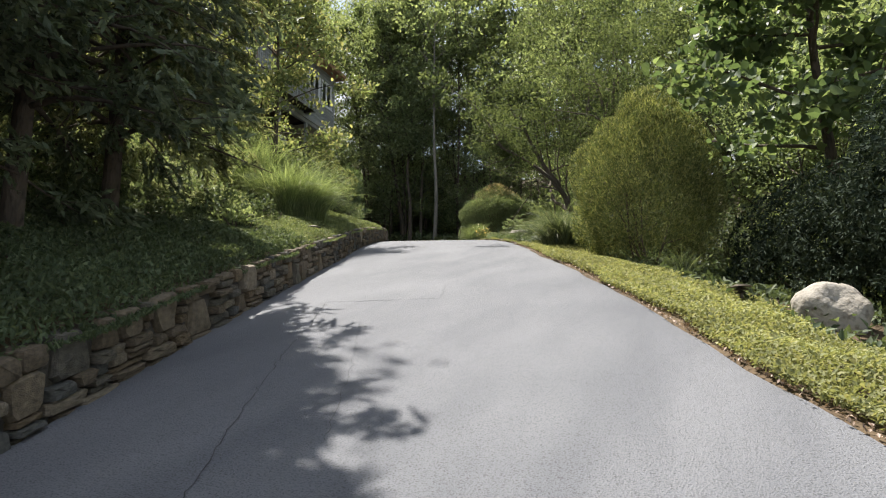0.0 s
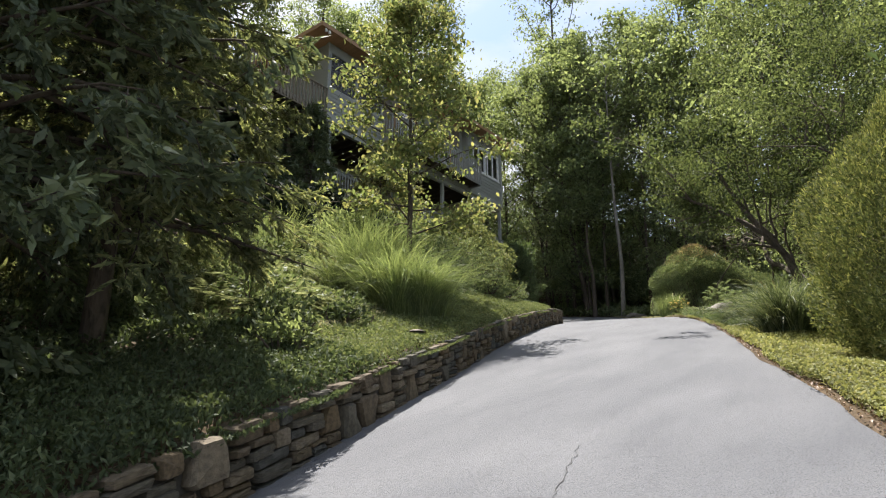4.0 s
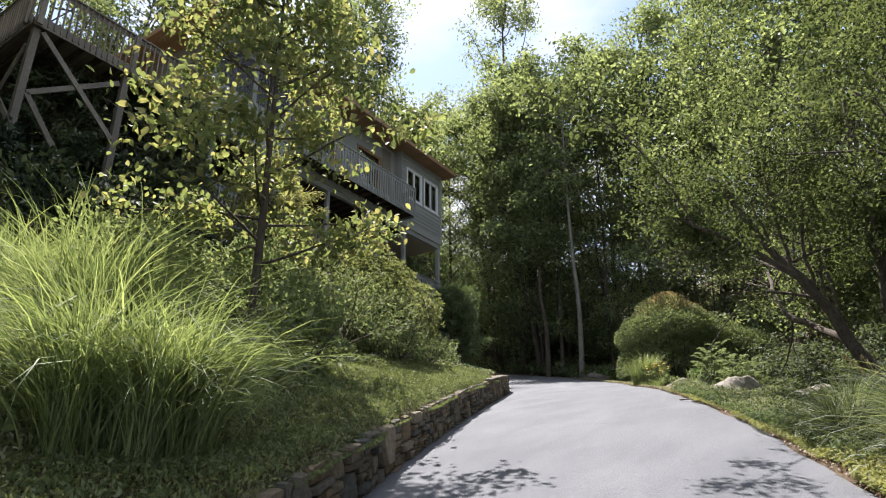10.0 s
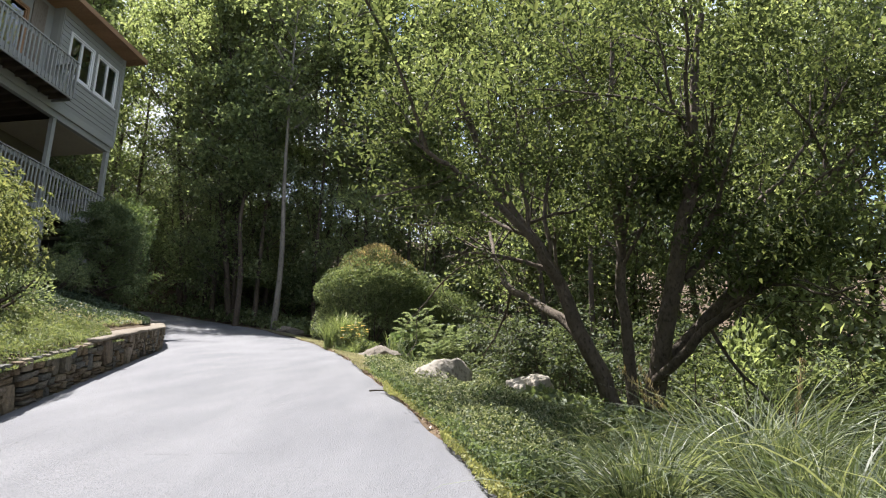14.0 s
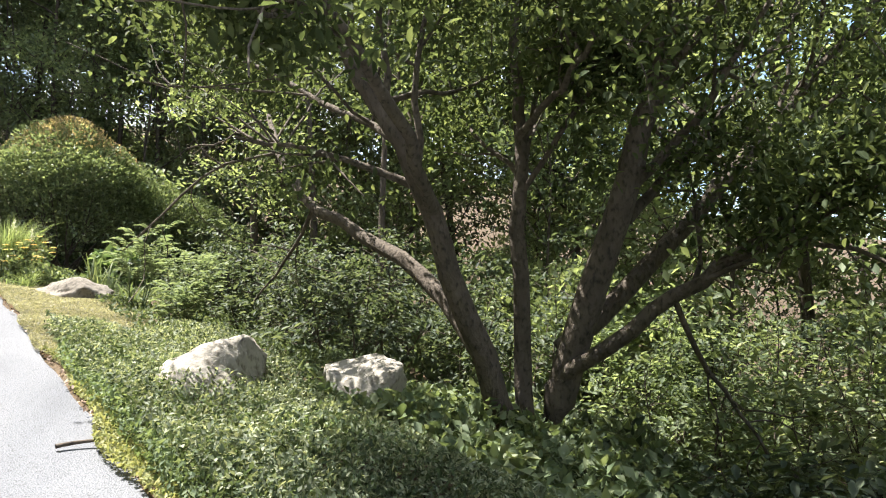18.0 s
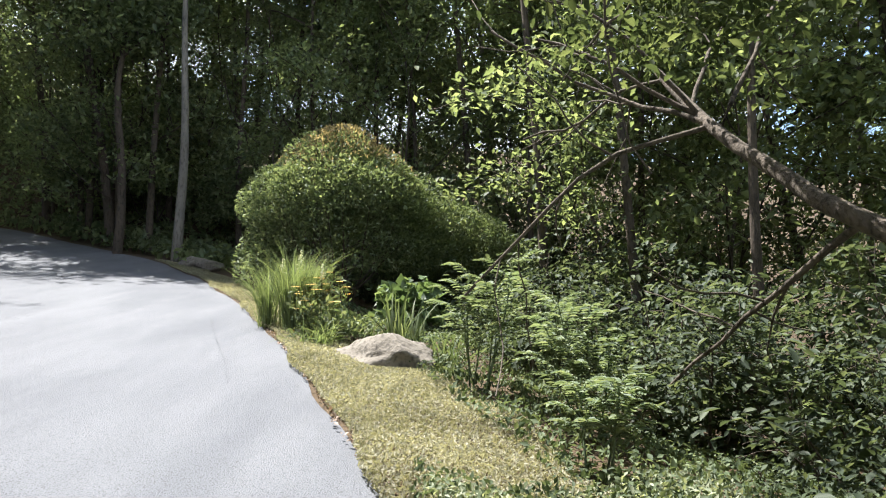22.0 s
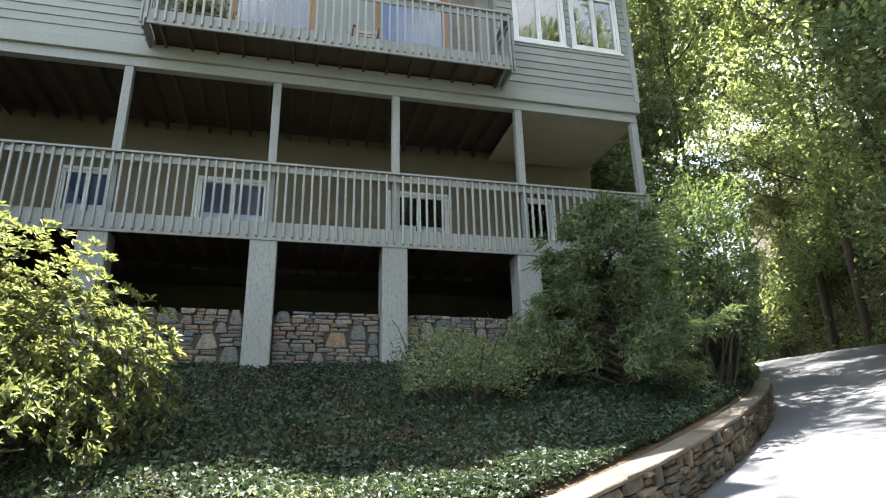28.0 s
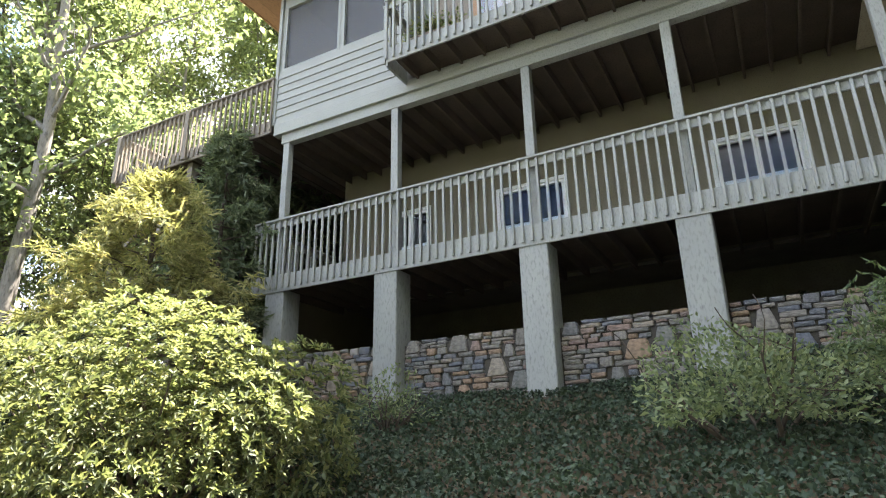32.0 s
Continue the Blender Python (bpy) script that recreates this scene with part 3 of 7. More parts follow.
def window(parent, x, y0, y1, z0, z1, sashes, mat, blind=0.0, name="window", glass=None):
    """A window in a wall across y: outer frame, sashes each with a pane, and a sill; x: the wall's outer face."""
    w = part(name, wall_with_holes(x - 0.08, x + 0.025, y0, y1, z0, z1, [(y0 + 0.07, y1 - 0.07, z0 + 0.07, z1 - 0.07)]), mat, parent)
    step = (y1 - y0 - 0.14) / sashes
    for i in range(sashes):
        a, b = y0 + 0.07 + i * step, y0 + 0.07 + (i + 1) * step
        part("sash", wall_with_holes(x - 0.06, x + 0.005, a + 0.003, b - 0.003, z0 + 0.073, z1 - 0.073, [(a + 0.045, b - 0.045, z0 + 0.12, z1 - 0.12)]), mat, w)
        pane = part("pane", box(x - 0.035, x - 0.029, a + 0.04, b - 0.04, z0 + 0.115, z1 - 0.115, 0), glass or GLASS, w)
        pane.visible_shadow = False
        if blind:
            part("blind", box(x - 0.085, x - 0.078, a + 0.05, b - 0.05, z0 + 0.12, z0 + 0.12 + blind, 0), CURTAIN, w, "white blind seen through the pane")
    part("sill", box(x - 0.02, x + 0.06, y0 - 0.03, y1 + 0.03, z0 - 0.045, z0 - 0.003, 0.004), mat, w)
    return w


# lower storey, set back behind the porch
BX = -18.6
LOW = [(16.5, 17.5, 11.1, 12.12, 2), (18.95, 20.36, 11.1, 12.12, 2), (22.78, 24.15, 11.1, 12.12, 2), (25.85, 26.6, 10.42, 12.2, 1)]
part("basement_wall", wall_with_holes(BX - 0.16, BX, Y0, Y1, DECK + 0.21, BEAM + 0.222, [h[:4] for h in LOW]), STUCCO, house, "tan wall behind the porch")
for ya, yb, za, zb, n in LOW:
    window(house, BX, ya, yb, za, zb, n, WHITE, 0.16 if zb - za < 1.2 else 0.0, glass=GLASS_DIM)
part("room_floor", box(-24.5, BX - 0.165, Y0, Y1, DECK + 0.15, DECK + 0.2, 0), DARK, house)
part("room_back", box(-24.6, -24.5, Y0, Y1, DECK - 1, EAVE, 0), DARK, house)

# upper storey front: boarded below the screens and round the windows, open behind the balcony
HOLES_R = [(24.98, 26.12, 14.6, 16.05), (26.25, 27.36, 14.6, 16.05)]
part("upper_wall", wall_with_holes(FX - 0.14, FX - 0.02, Y0, 18.4, UPPER, EAVE, [(Y0 + 0.1, 16.78, 14.7, 16.25), (16.88, 18.3, 14.7, 16.25)]), SIDING, house)
part("upper_wall", wall_with_holes(FX - 0.14, FX - 0.02, 24.6, Y1, UPPER, EAVE, HOLES_R), SIDING, house)
MID = [(19.5, 21.05, 13.95, 15.95), (22.2, 23.7, 13.95, 15.95)]
part("upper_wall", wall_with_holes(FX - 0.5, FX - 0.38, 18.4, 24.6, UPPER, EAVE, MID), SIDING, house)
part("return_wall", box(FX - 0.378, FX - 0.142, 18.28, 18.4, UPPER, EAVE, 0), SIDING, house)
part("return_wall", box(FX - 0.378, FX - 0.142, 24.6, 24.72, UPPER, EAVE, 0), SIDING, house)
for ya, yb, za, zb in MID:
    window(house, FX - 0.38, ya, yb, za, zb, 1, SOFFIT)
for ya, yb in ((18.72, 19.42), (23.78, 24.3)):
    part("stained_panel", box(FX - 0.377, FX - 0.33, ya, yb, UPPER + 0.25, EAVE - 0.15, 0.006), WOOD_OLD, house, "weathered wooden panel beside the balcony window")
for ya, yb, za, zb in HOLES_R:
    window(house, FX - 0.02, ya, yb, za, zb, 2, WHITE)
for ya, yb in ((Y0 + 0.1, 16.78), (16.88, 18.3)):
    s = part("porch_screen", box(FX - 0.075, FX - 0.072, ya, yb, 14.7, 16.25, 0), SCREEN, house, "dark fly screen in a grey frame")
    part("screen_frame", wall_with_holes(FX - 0.1, FX - 0.012, ya - 0.03, yb + 0.03, 14.67, 16.28, [(ya + 0.03, yb - 0.03, 14.73, 16.22)]), TRIM, s)
# clapboards, each lapped over the one below
def boards(y0, y1, z0, z1, holes=()):
    zb = z0
    while zb < z1 - 0.02:
        zt = min(zb + 0.172, z1)
        cuts = [y0]
        for h in sorted(holes):
            if h[2] - 0.02 < (zb + zt) / 2 < h[3] + 0.02:
                cuts += [h[0] - 0.02, h[1] + 0.02]
        cuts.append(y1)
        for a, b in zip(cuts[::2], cuts[1::2]):
            if b - a > 0.03:
                bm = bmesh.new()
                vs = [bm.verts.new((x, y, zz)) for y in (a, b) for x, zz in ((FX - 0.018, zb), (FX + 0.014, zb), (FX - 0.006, zt + 0.004), (FX - 0.018, zt + 0.004))]
                for f in ((0, 1, 2, 3), (7, 6, 5, 4), (0, 4, 5, 1), (1, 5, 6, 2), (2, 6, 7, 3), (3, 7, 4, 0)):
                    bm.faces.new([vs[i] for i in f])
                part("clapboard", bm, SIDING, house)
        zb = zt


boards(Y0 + 0.02, 18.38, UPPER + 0.1, 14.67)
boards(24.62, Y1 - 0.09, UPPER + 0.1, EAVE - 0.1, HOLES_R)
part("corner_board", box(FX - 0.1, FX + 0.03, Y1 - 0.09, Y1 + 0.02, UPPER + 0.1, EAVE - 0.02, 0.004), TRIM, house)
part("corner_board", box(FX - 0.1, FX + 0.03, Y0 - 0.06, Y0 + 0.02, UPPER + 0.1, EAVE - 0.02, 0.004), TRIM, house)
# ends and back of the upper storey
part("end_wall_upper", box(-24.5, FX - 0.142, Y1 - 0.12, Y1 - 0.002, UPPER, EAVE, 0), SIDING, house)
part("end_wall_upper", wall_with_holes(-24.5, FX - 0.142, Y0 + 0.0, Y0 + 0.1, UPPER, EAVE, []), SIDING, house)
part("end_wall_lower", box(-24.5, BX - 0.002, Y1 - 0.12, Y1 - 0.002, DECK + 0.25, BEAM + 0.22, 0), SIDING, house)
part("end_wall_lower", box(-24.5, BX - 0.002, Y0 + 0.002, Y0 + 0.12, DECK + 0.25, BEAM + 0.22, 0), SIDING, house)
part("room_partition", box(-19.6, -19.5, Y0 + 0.12, Y1 - 0.14, UPPER, EAVE - 0.05, 0), STUCCO, house)

# roof: low hip with a boarded soffit
bm = bmesh.new()
ex0, ex1, ey0, ey1 = -25.3, FX + 0.62, Y0 - 0.95, Y1 + 0.32
b = [bm.verts.new(p) for p in ((ex1, ey0, EAVE + 0.16), (ex1, ey1, EAVE + 0.16), (ex0, ey1, EAVE + 0.16), (ex0, ey0, EAVE + 0.16))]
r = [bm.verts.new(p) for p in ((-20.8, ey0 + 4.5, EAVE + 1.5), (-20.8, ey1 - 4.5, EAVE + 1.5))]
for f in ((b[0], b[1], r[1], r[0]), (b[1], b[2], r[1]), (b[2], b[3], r[0], r[1]), (b[3], b[0], r[0])):
    bm.faces.new(f)
bm.faces.new(b[::-1])
part("roof", bm, ROOFING, house, "low brown shingled hip roof")
n_s = 46
for i in range(n_s):
    a, c = ey0 + 0.03 + (ey1 - ey0 - 0.06) * i / n_s, ey0 + 0.03 + (ey1 - ey0 - 0.06) * (i + 1) / n_s - 0.006
    part("soffit_board", box(ex0 + 0.05, ex1 - 0.03, a, c, EAVE + 0.0, EAVE + 0.02, 0), SOFFIT, house)
part("fascia", box(ex1 - 0.03, ex1 + 0.01, ey0, ey1, EAVE - 0.02, EAVE + 0.157, 0.004), SOFFIT, house)
part("fascia", box(ex0, ex1 - 0.032, ey0 - 0.01, ey0 + 0.03, EAVE - 0.02, EAVE + 0.157, 0.004), SOFFIT, house)
part("fascia", box(ex0, ex1 - 0.032, ey1 - 0.03, ey1 + 0.01, EAVE - 0.02, EAVE + 0.157, 0.004), SOFFIT, house)
for dy in (0.25, 0.42):
    bm = bmesh.new()
    bmesh.ops.create_cone(bm, cap_ends=True, segments=12, radius1=0.06, radius2=0.035, depth=0.13, matrix=pose(FX + 0.55, ey0 + dy, EAVE - 0.07, 25, 10, 0))
    part("flood_light", bm, WHITE, house, "white twin flood lamp under the eave")

BALUSTER = {}


def railing(parent, p, q, floor, mat, height=0.95, hang=0.2, gap=0.14, posts=()):
    """A rail along a straight deck edge from p to q (x, y): cap, top rail, and balusters that hang over the rim board."""
    p, q = Vector((*p, 0)), Vector((*q, 0))
    along = (q - p).normalized()
    out = Vector((along.y, -along.x, 0))
    turn = math.degrees(math.atan2(along.y, along.x))
    length = (q - p).length
    m = Matrix.Translation(p + Vector((0, 0, floor))) @ pose(0, 0, 0, 0, 0, turn)

    def bit(name, x0, x1, y0, y1, z0, z1, bevel=0.004):
        part(name, add_box(bmesh.new(), x0, x1, y0, y1, z0, z1, bevel, m), mat, parent)

    bit("rail_cap", -0.03, length + 0.03, -0.1, 0.06, height, height + 0.036)
    bit("top_rail", 0, length, -0.038, -0.002, height - 0.12, height - 0.002)
    bit("rim_board", 0, length, -0.04, -0.002, -hang - 0.03, 0.035)
    key = (mat.name, height, hang)
    if key not in BALUSTER:
        BALUSTER[key] = to_mesh("baluster", add_box(bmesh.new(), -0.019, 0.019, -0.083, -0.043, -hang * 0.9, height - 0.004, 0.004))
    n = int(length / gap)
    for i in range(n + 1):
        part("baluster", BALUSTER[key], mat, parent, at=m @ Matrix.Translation((length * i / n, 0, 0)))
    for d in posts:
        bit("rail_post", d - 0.06, d + 0.06, -0.15, -0.088, -hang - 0.03, height - 0.01)


# lower porch rail
porch_rail = thing("porch_railing", (FX, 20, DECK + 0.24), "long grey painted porch railing with square balusters", "railing")
railing(porch_rail, (FX - 0.02, 15.1), (FX - 0.02, Y1 - 0.12), DECK + 0.24, DECK_GREY, 1.05, 0.25)
railing(porch_rail, (-18.5, 15.06), (FX - 0.07, 15.06), DECK + 0.24, DECK_GREY, 1.05, 0.25)
railing(porch_rail, (FX - 0.07, Y1 - 0.08), (-18.5, Y1 - 0.08), DECK + 0.24, DECK_GREY, 1.05, 0.25)

# balcony
BAL_X, BAL_Z = -15.62, 13.4
balcony = thing("balcony", (BAL_X, 21.5, BAL_Z), "grey painted balcony with square balusters under the eave", "balcony")
railing(balcony, (BAL_X, 18.4), (BAL_X, 24.58), BAL_Z + 0.2, DECK_GREY, 0.95, 0.2)
railing(balcony, (FX, 18.36), (BAL_X - 0.05, 18.36), BAL_Z + 0.2, DECK_GREY, 0.95, 0.2)
railing(balcony, (BAL_X - 0.05, 24.62), (FX, 24.62), BAL_Z + 0.2, DECK_GREY, 0.95, 0.2)
part("balcony_floor", box(FX - 0.36, BAL_X - 0.04, 18.4, 24.58, BAL_Z + 0.17, BAL_Z + 0.2, 0.002), WOOD_SHADED, balcony)
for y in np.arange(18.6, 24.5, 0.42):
    part("joist", box(FX + 0.05, BAL_X - 0.05, y - 0.02, y + 0.02, BAL_Z - 0.02, BAL_Z + 0.168, 0), WOOD_SHADED, balcony)

# on the balcony
TEAK = material("sun_bleached_teak", (0.44, 0.36, 0.29), 0.75, (0.36, 0.29, 0.23), 4, 50, 0.2, colour3=(0.26, 0.2, 0.155), island=0.12)


def slatted_chair(x, y, z, turn):
    """A garden armchair with a bowed back of level slats."""
    chair = thing("garden_chair", (x, y, z), "bleached wooden garden chair with a bowed slatted back", "chair")
    m = Matrix.Translation((x, y, z)) @ pose(0, 0, 0, 0, 0, turn)

    def bit(name, x0, x1, y0, y1, z0, z1):
        part(name, add_box(bmesh.new(), x0, x1, y0, y1, z0, z1, 0.006, m), TEAK, chair)

    for sx in (-0.26, 0.21):
        bit("leg", sx, sx + 0.05, 0.18, 0.23, 0, 0.6)
        bit("leg", sx, sx + 0.05, -0.26, -0.21, 0, 0.92)
        bit("armrest", sx - 0.01, sx + 0.06, -0.2, 0.26, 0.603, 0.635)
    for k in range(5):
        bit("seat_slat", -0.205, 0.205, -0.2 + k * 0.09, -0.125 + k * 0.09, 0.4, 0.422)
    for k in range(5):
        turns = np.linspace(-1, 1, 9)
        line = [m @ Vector((0.205 * q, -0.205 - 0.05 * (1 - q * q), 0.5 + k * 0.09)) for q in turns]
        bm = bmesh.new()
        rows = [[bm.verts.new(p + m.to_3x3() @ Vector((0, dy, dz))) for dy, dz in ((-0.01, -0.03), (0.01, -0.03), (0.01, 0.03), (-0.01, 0.03))] for p in line]
        for p, q in zip(rows, rows[1:]):
            for i in range(4):
                bm.faces.new((p[i], p[(i + 1) % 4], q[(i + 1) % 4], q[i]))
        bm.faces.new(rows[0][::-1])
        bm.faces.new(rows[-1])
        part("back_slat", bm, TEAK, chair)


slatted_chair(-16.28, 22.0, BAL_Z + 0.2, -90)

# high deck at the end of the house on braced posts
HX, HY0, HY1, HZ = FX, 10.5, 15.24, 13.55
HB = FX - 4.6
deck = thing("high_deck", (HX - 2.3, (HY0 + HY1) / 2, 9.0), "weathered wooden deck standing high on cross-braced posts", "deck")
railing(deck, (HX, HY0), (HX, HY1), HZ, WOOD_OLD, 0.94, 0.22, posts=(0.08, 2.36))
railing(deck, (HB, HY0), (HX - 0.06, HY0), HZ, WOOD_OLD, 0.94, 0.22, posts=(0.1, 2.4, 4.45))
railing(deck, (HB, HY1 - 0.06), (HB, HY0), HZ, WOOD_OLD, 0.94, 0.22)
for y in np.arange(HY0 + 0.02, HY1 - 0.1, 0.142):
    part("deck_board", box(HB + 0.04, HX - 0.045, y, y + 0.136, HZ, HZ + 0.03, 0), WOOD_OLD, deck)
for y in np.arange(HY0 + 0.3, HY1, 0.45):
    part("joist", box(HB + 0.05, HX - 0.05, y - 0.02, y + 0.02, HZ - 0.2, HZ - 0.003, 0), WOOD_SHADED, deck)
for x, y in ((HX - 0.16, HY0 + 0.14), (HX - 0.16, 12.85), (HX - 2.4, HY0 + 0.14), (HX - 2.4, 12.85), (HB + 0.2, HY0 + 0.14)):
    foot = land_xy(x, y)
    part("post", beam((x, y, foot.z - 0.4), (x, y, HZ - 0.24), 0.16, 0.16), WOOD_OLD, deck)
for p, q in (((HX - 0.06, 10.75, HZ - 0.3), (HX - 0.06, 12.75, 11.35)), ((HX - 0.1, 10.75, 11.6), (HX - 0.1, 12.7, 13.0)), ((HX - 0.1, 10.75, 11.6), (HX - 0.1, 12.2, 9.7)),
             ((HX - 0.3, 10.56, 12.9), (HX - 2.3, 10.56, 10.8)), ((HX - 0.3, 10.6, 10.9), (HX - 2.3, 10.6, 12.9)), ((HX - 0.2, 10.6, 9.3), (HX - 1.9, 10.62, 10.9)), ((HX - 2.5, 10.56, 12.9), (HB + 0.3, 10.56, 11.2))):
    part("brace", beam(p, q, 0.045, 0.13), WOOD_OLD, deck)


# ---- growing things ----
def unit(a):
    return a / np.maximum(np.linalg.norm(a, axis=-1, keepdims=True), 1e-9)


def leaf_cloud(rng, centres, ways, size, wide=0.5, flat=0.6, fold=0.25, vary=0.35):
    """Folded, pointed leaves, two triangles each. ways: the way each leaf points; flat: how far its face turns up."""
    n = len(centres)
    ways = unit(ways)
    up = unit(np.array([0, 0, 1.0]) * flat + rng.normal(0, 1, (n, 3)) * (1.05 - flat))
    side = unit(np.cross(ways, up))
    face = np.cross(side, ways)
    ln = (size * (1 + vary * rng.uniform(-1, 1, n)))[:, None]
    base, tip = centres - ways * ln * 0.5, centres + ways * ln * 0.5
    mid = centres - ways * ln * 0.06
    a = mid + side * ln * wide * 0.5 + face * ln * fold * wide
    b = mid - side * ln * wide * 0.5 + face * ln * fold * wide
    verts = np.stack([base, a, tip, b], 1).reshape(-1, 3)
    i = np.arange(n)[:, None] * 4
    faces = np.concatenate([i + [0, 1, 2], i + [0, 2, 3]], 1).reshape(-1, 3)
    return verts, faces


def oval_leaves(rng, centres, ways, size, wide=0.5, flat=0.6, fold=0.22, vary=0.35):
    """Pointed oval leaves with a folded midrib and a drooping tip, four triangles each side of it shared."""
    n = len(centres)
    ways = unit(ways)
    up = unit(np.array([0, 0, 1.0]) * flat + rng.normal(0, 1, (n, 3)) * (1.05 - flat))
    side = unit(np.cross(ways, up))
    face = np.cross(side, ways)
    ln = (size * (1 + vary * rng.uniform(-1, 1, n)))[:, None]

    def put(along, across, lift):
        return centres + ways * ln * along + side * ln * wide * across + face * ln * lift

    verts = np.stack([put(-0.5, 0, 0), put(-0.22, 0.42, fold * 0.4), put(0.14, 0.44, fold * 0.35), put(0.5, 0, -0.12), put(0.14, -0.44, fold * 0.35), put(-0.22, -0.42, fold * 0.4)], 1).reshape(-1, 3)
    i = np.arange(n)[:, None] * 6
    return verts, np.concatenate([i + [0, 1, 2, 3], i + [0, 3, 4, 5]], 1).reshape(-1, 4)


def tubes(lines, sides=7):
    """Tapered limbs: each line is (points (k, 3), radii (k))."""
    vs, fs, base = [], [], 0
    turn = np.linspace(0, 2 * math.pi, sides, endpoint=False)
    for pts, rad in lines:
        pts, rad = np.asarray(pts, float), np.asarray(rad, float)
        way = unit(np.gradient(pts, axis=0))
        ref = np.where(np.abs(way[:, 2:3]) > 0.9, np.array([[1.0, 0, 0]]), np.array([[0, 0, 1.0]]))
        a = unit(np.cross(way, ref))
        b = np.cross(way, a)
        ring = pts[:, None] + (a[:, None] * np.cos(turn)[None, :, None] + b[:, None] * np.sin(turn)[None, :, None]) * rad[:, None, None]
        k = len(pts)
        vs.append(ring.reshape(-1, 3))
        i, j = np.meshgrid(np.arange(k - 1), np.arange(sides), indexing="ij")
        p, q = base + i * sides + j, base + i * sides + (j + 1) % sides
        fs.append(np.stack([p, q, q + sides, p + sides], -1).reshape(-1, 4))
        base += k * sides
    return np.concatenate(vs), np.concatenate(fs)


def limb(rng, start, way, length, r0, r1, n=7, bend=0.12, lift=0.0):
    """A wandering branch; lift: how it turns up (+) or droops (-)."""
    pts, w = [np.asarray(start, float)], unit(np.asarray(way, float))
    for _ in range(n - 1):
        w = unit(w + rng.normal(0, bend, 3) + np.array([0, 0, lift / n]))
        pts.append(pts[-1] + w * length / (n - 1))
    return np.array(pts), np.linspace(r0, r1, n)


def smooth_line(points, n=14):
    """A curve through a few points."""
    p = np.asarray(points, float)
    t = np.linspace(0, len(p) - 1, n)
    q = np.stack([np.interp(t, np.arange(len(p)), p[:, i]) for i in range(3)], 1)
    for _ in range(2):
        q[1:-1] = (q[:-2] + 2 * q[1:-1] + q[2:]) / 4
    return q


def branch_out(rng, lines, parents, count, share, spread, lift, r_share=0.45, tip=0.004, n=6):
    """Side branches off given limbs; returns them."""
    out = []
    for pts, rad in parents:
        total = np.linalg.norm(np.diff(pts, axis=0), axis=1).sum()
        for _ in range(count):
            t = rng.uniform(0.3, 0.97) * (len(pts) - 1)
            i = int(t)
            at = pts[i] + (pts[min(i + 1, len(pts) - 1)] - pts[i]) * (t - i)
            along = unit(pts[min(i + 1, len(pts) - 1)] - pts[max(i - 1, 0)])
            way = along * 0.7 + unit(rng.normal(0, 1, 3)) * spread
            r = rad[i] * r_share
            out.append(limb(rng, at, way, total * share * rng.uniform(0.6, 1.15), r, min(tip, r), n, 0.16, lift))
    lines += out
    return out


def strewn(rng, lines, n, spread, start=0.25):
    """Points strewn round the outer part of branches."""
    pick = rng.integers(0, len(lines), n)
    out = np.empty((n, 3))
    for i, l in enumerate(pick):
        pts = lines[l][0]
        t = rng.uniform(start, 1.0) * (len(pts) - 1)
        k = min(int(t), len(pts) - 2)
        out[i] = pts[k] + (pts[k + 1] - pts[k]) * (t - k)
    return out + rng.normal(0, spread, (n, 3))


def clumped(rng, c, share, wave=1.6):
    """Keep a share of points, in clumps with gaps between them."""
    k = rng.normal(0, 6.283 / wave, (9, 3))
    field = np.cos(c @ k.T + rng.uniform(0, 6.283, 9)).sum(1) + rng.normal(0, 0.5, len(c))
    return c[field > np.quantile(field, 1 - share)]


def crown_on(rng, twigs, clusters, per, spread, cluster_size, size, wide=0.5, flat=0.55, droop=-0.25, oval=False):
    """Leaves in clusters round the twigs."""
    at = clumped(rng, strewn(rng, twigs, int(clusters * 2), spread), 0.5)
    clusters = len(at)
    c = np.repeat(at, per, 0) + rng.normal(0, 1, (clusters * per, 3)) * np.array([cluster_size, cluster_size, cluster_size * 0.38])
    way = rng.normal(0, 1, c.shape) + np.array([0, 0, droop])
    return (oval_leaves if oval else leaf_cloud)(rng, c, way, size, wide, flat)


def plant(name, place, label, category, group=""):
    return thing(name, place, label, category, group)


def local(name, me, mat, parent, label=""):
    """A part given about its thing's own base."""
    if not me.materials:
        me.materials.append(mat)
    ob = new(name, me)
    ob.parent = parent
    if label:
        ob["label"] = label
    return ob


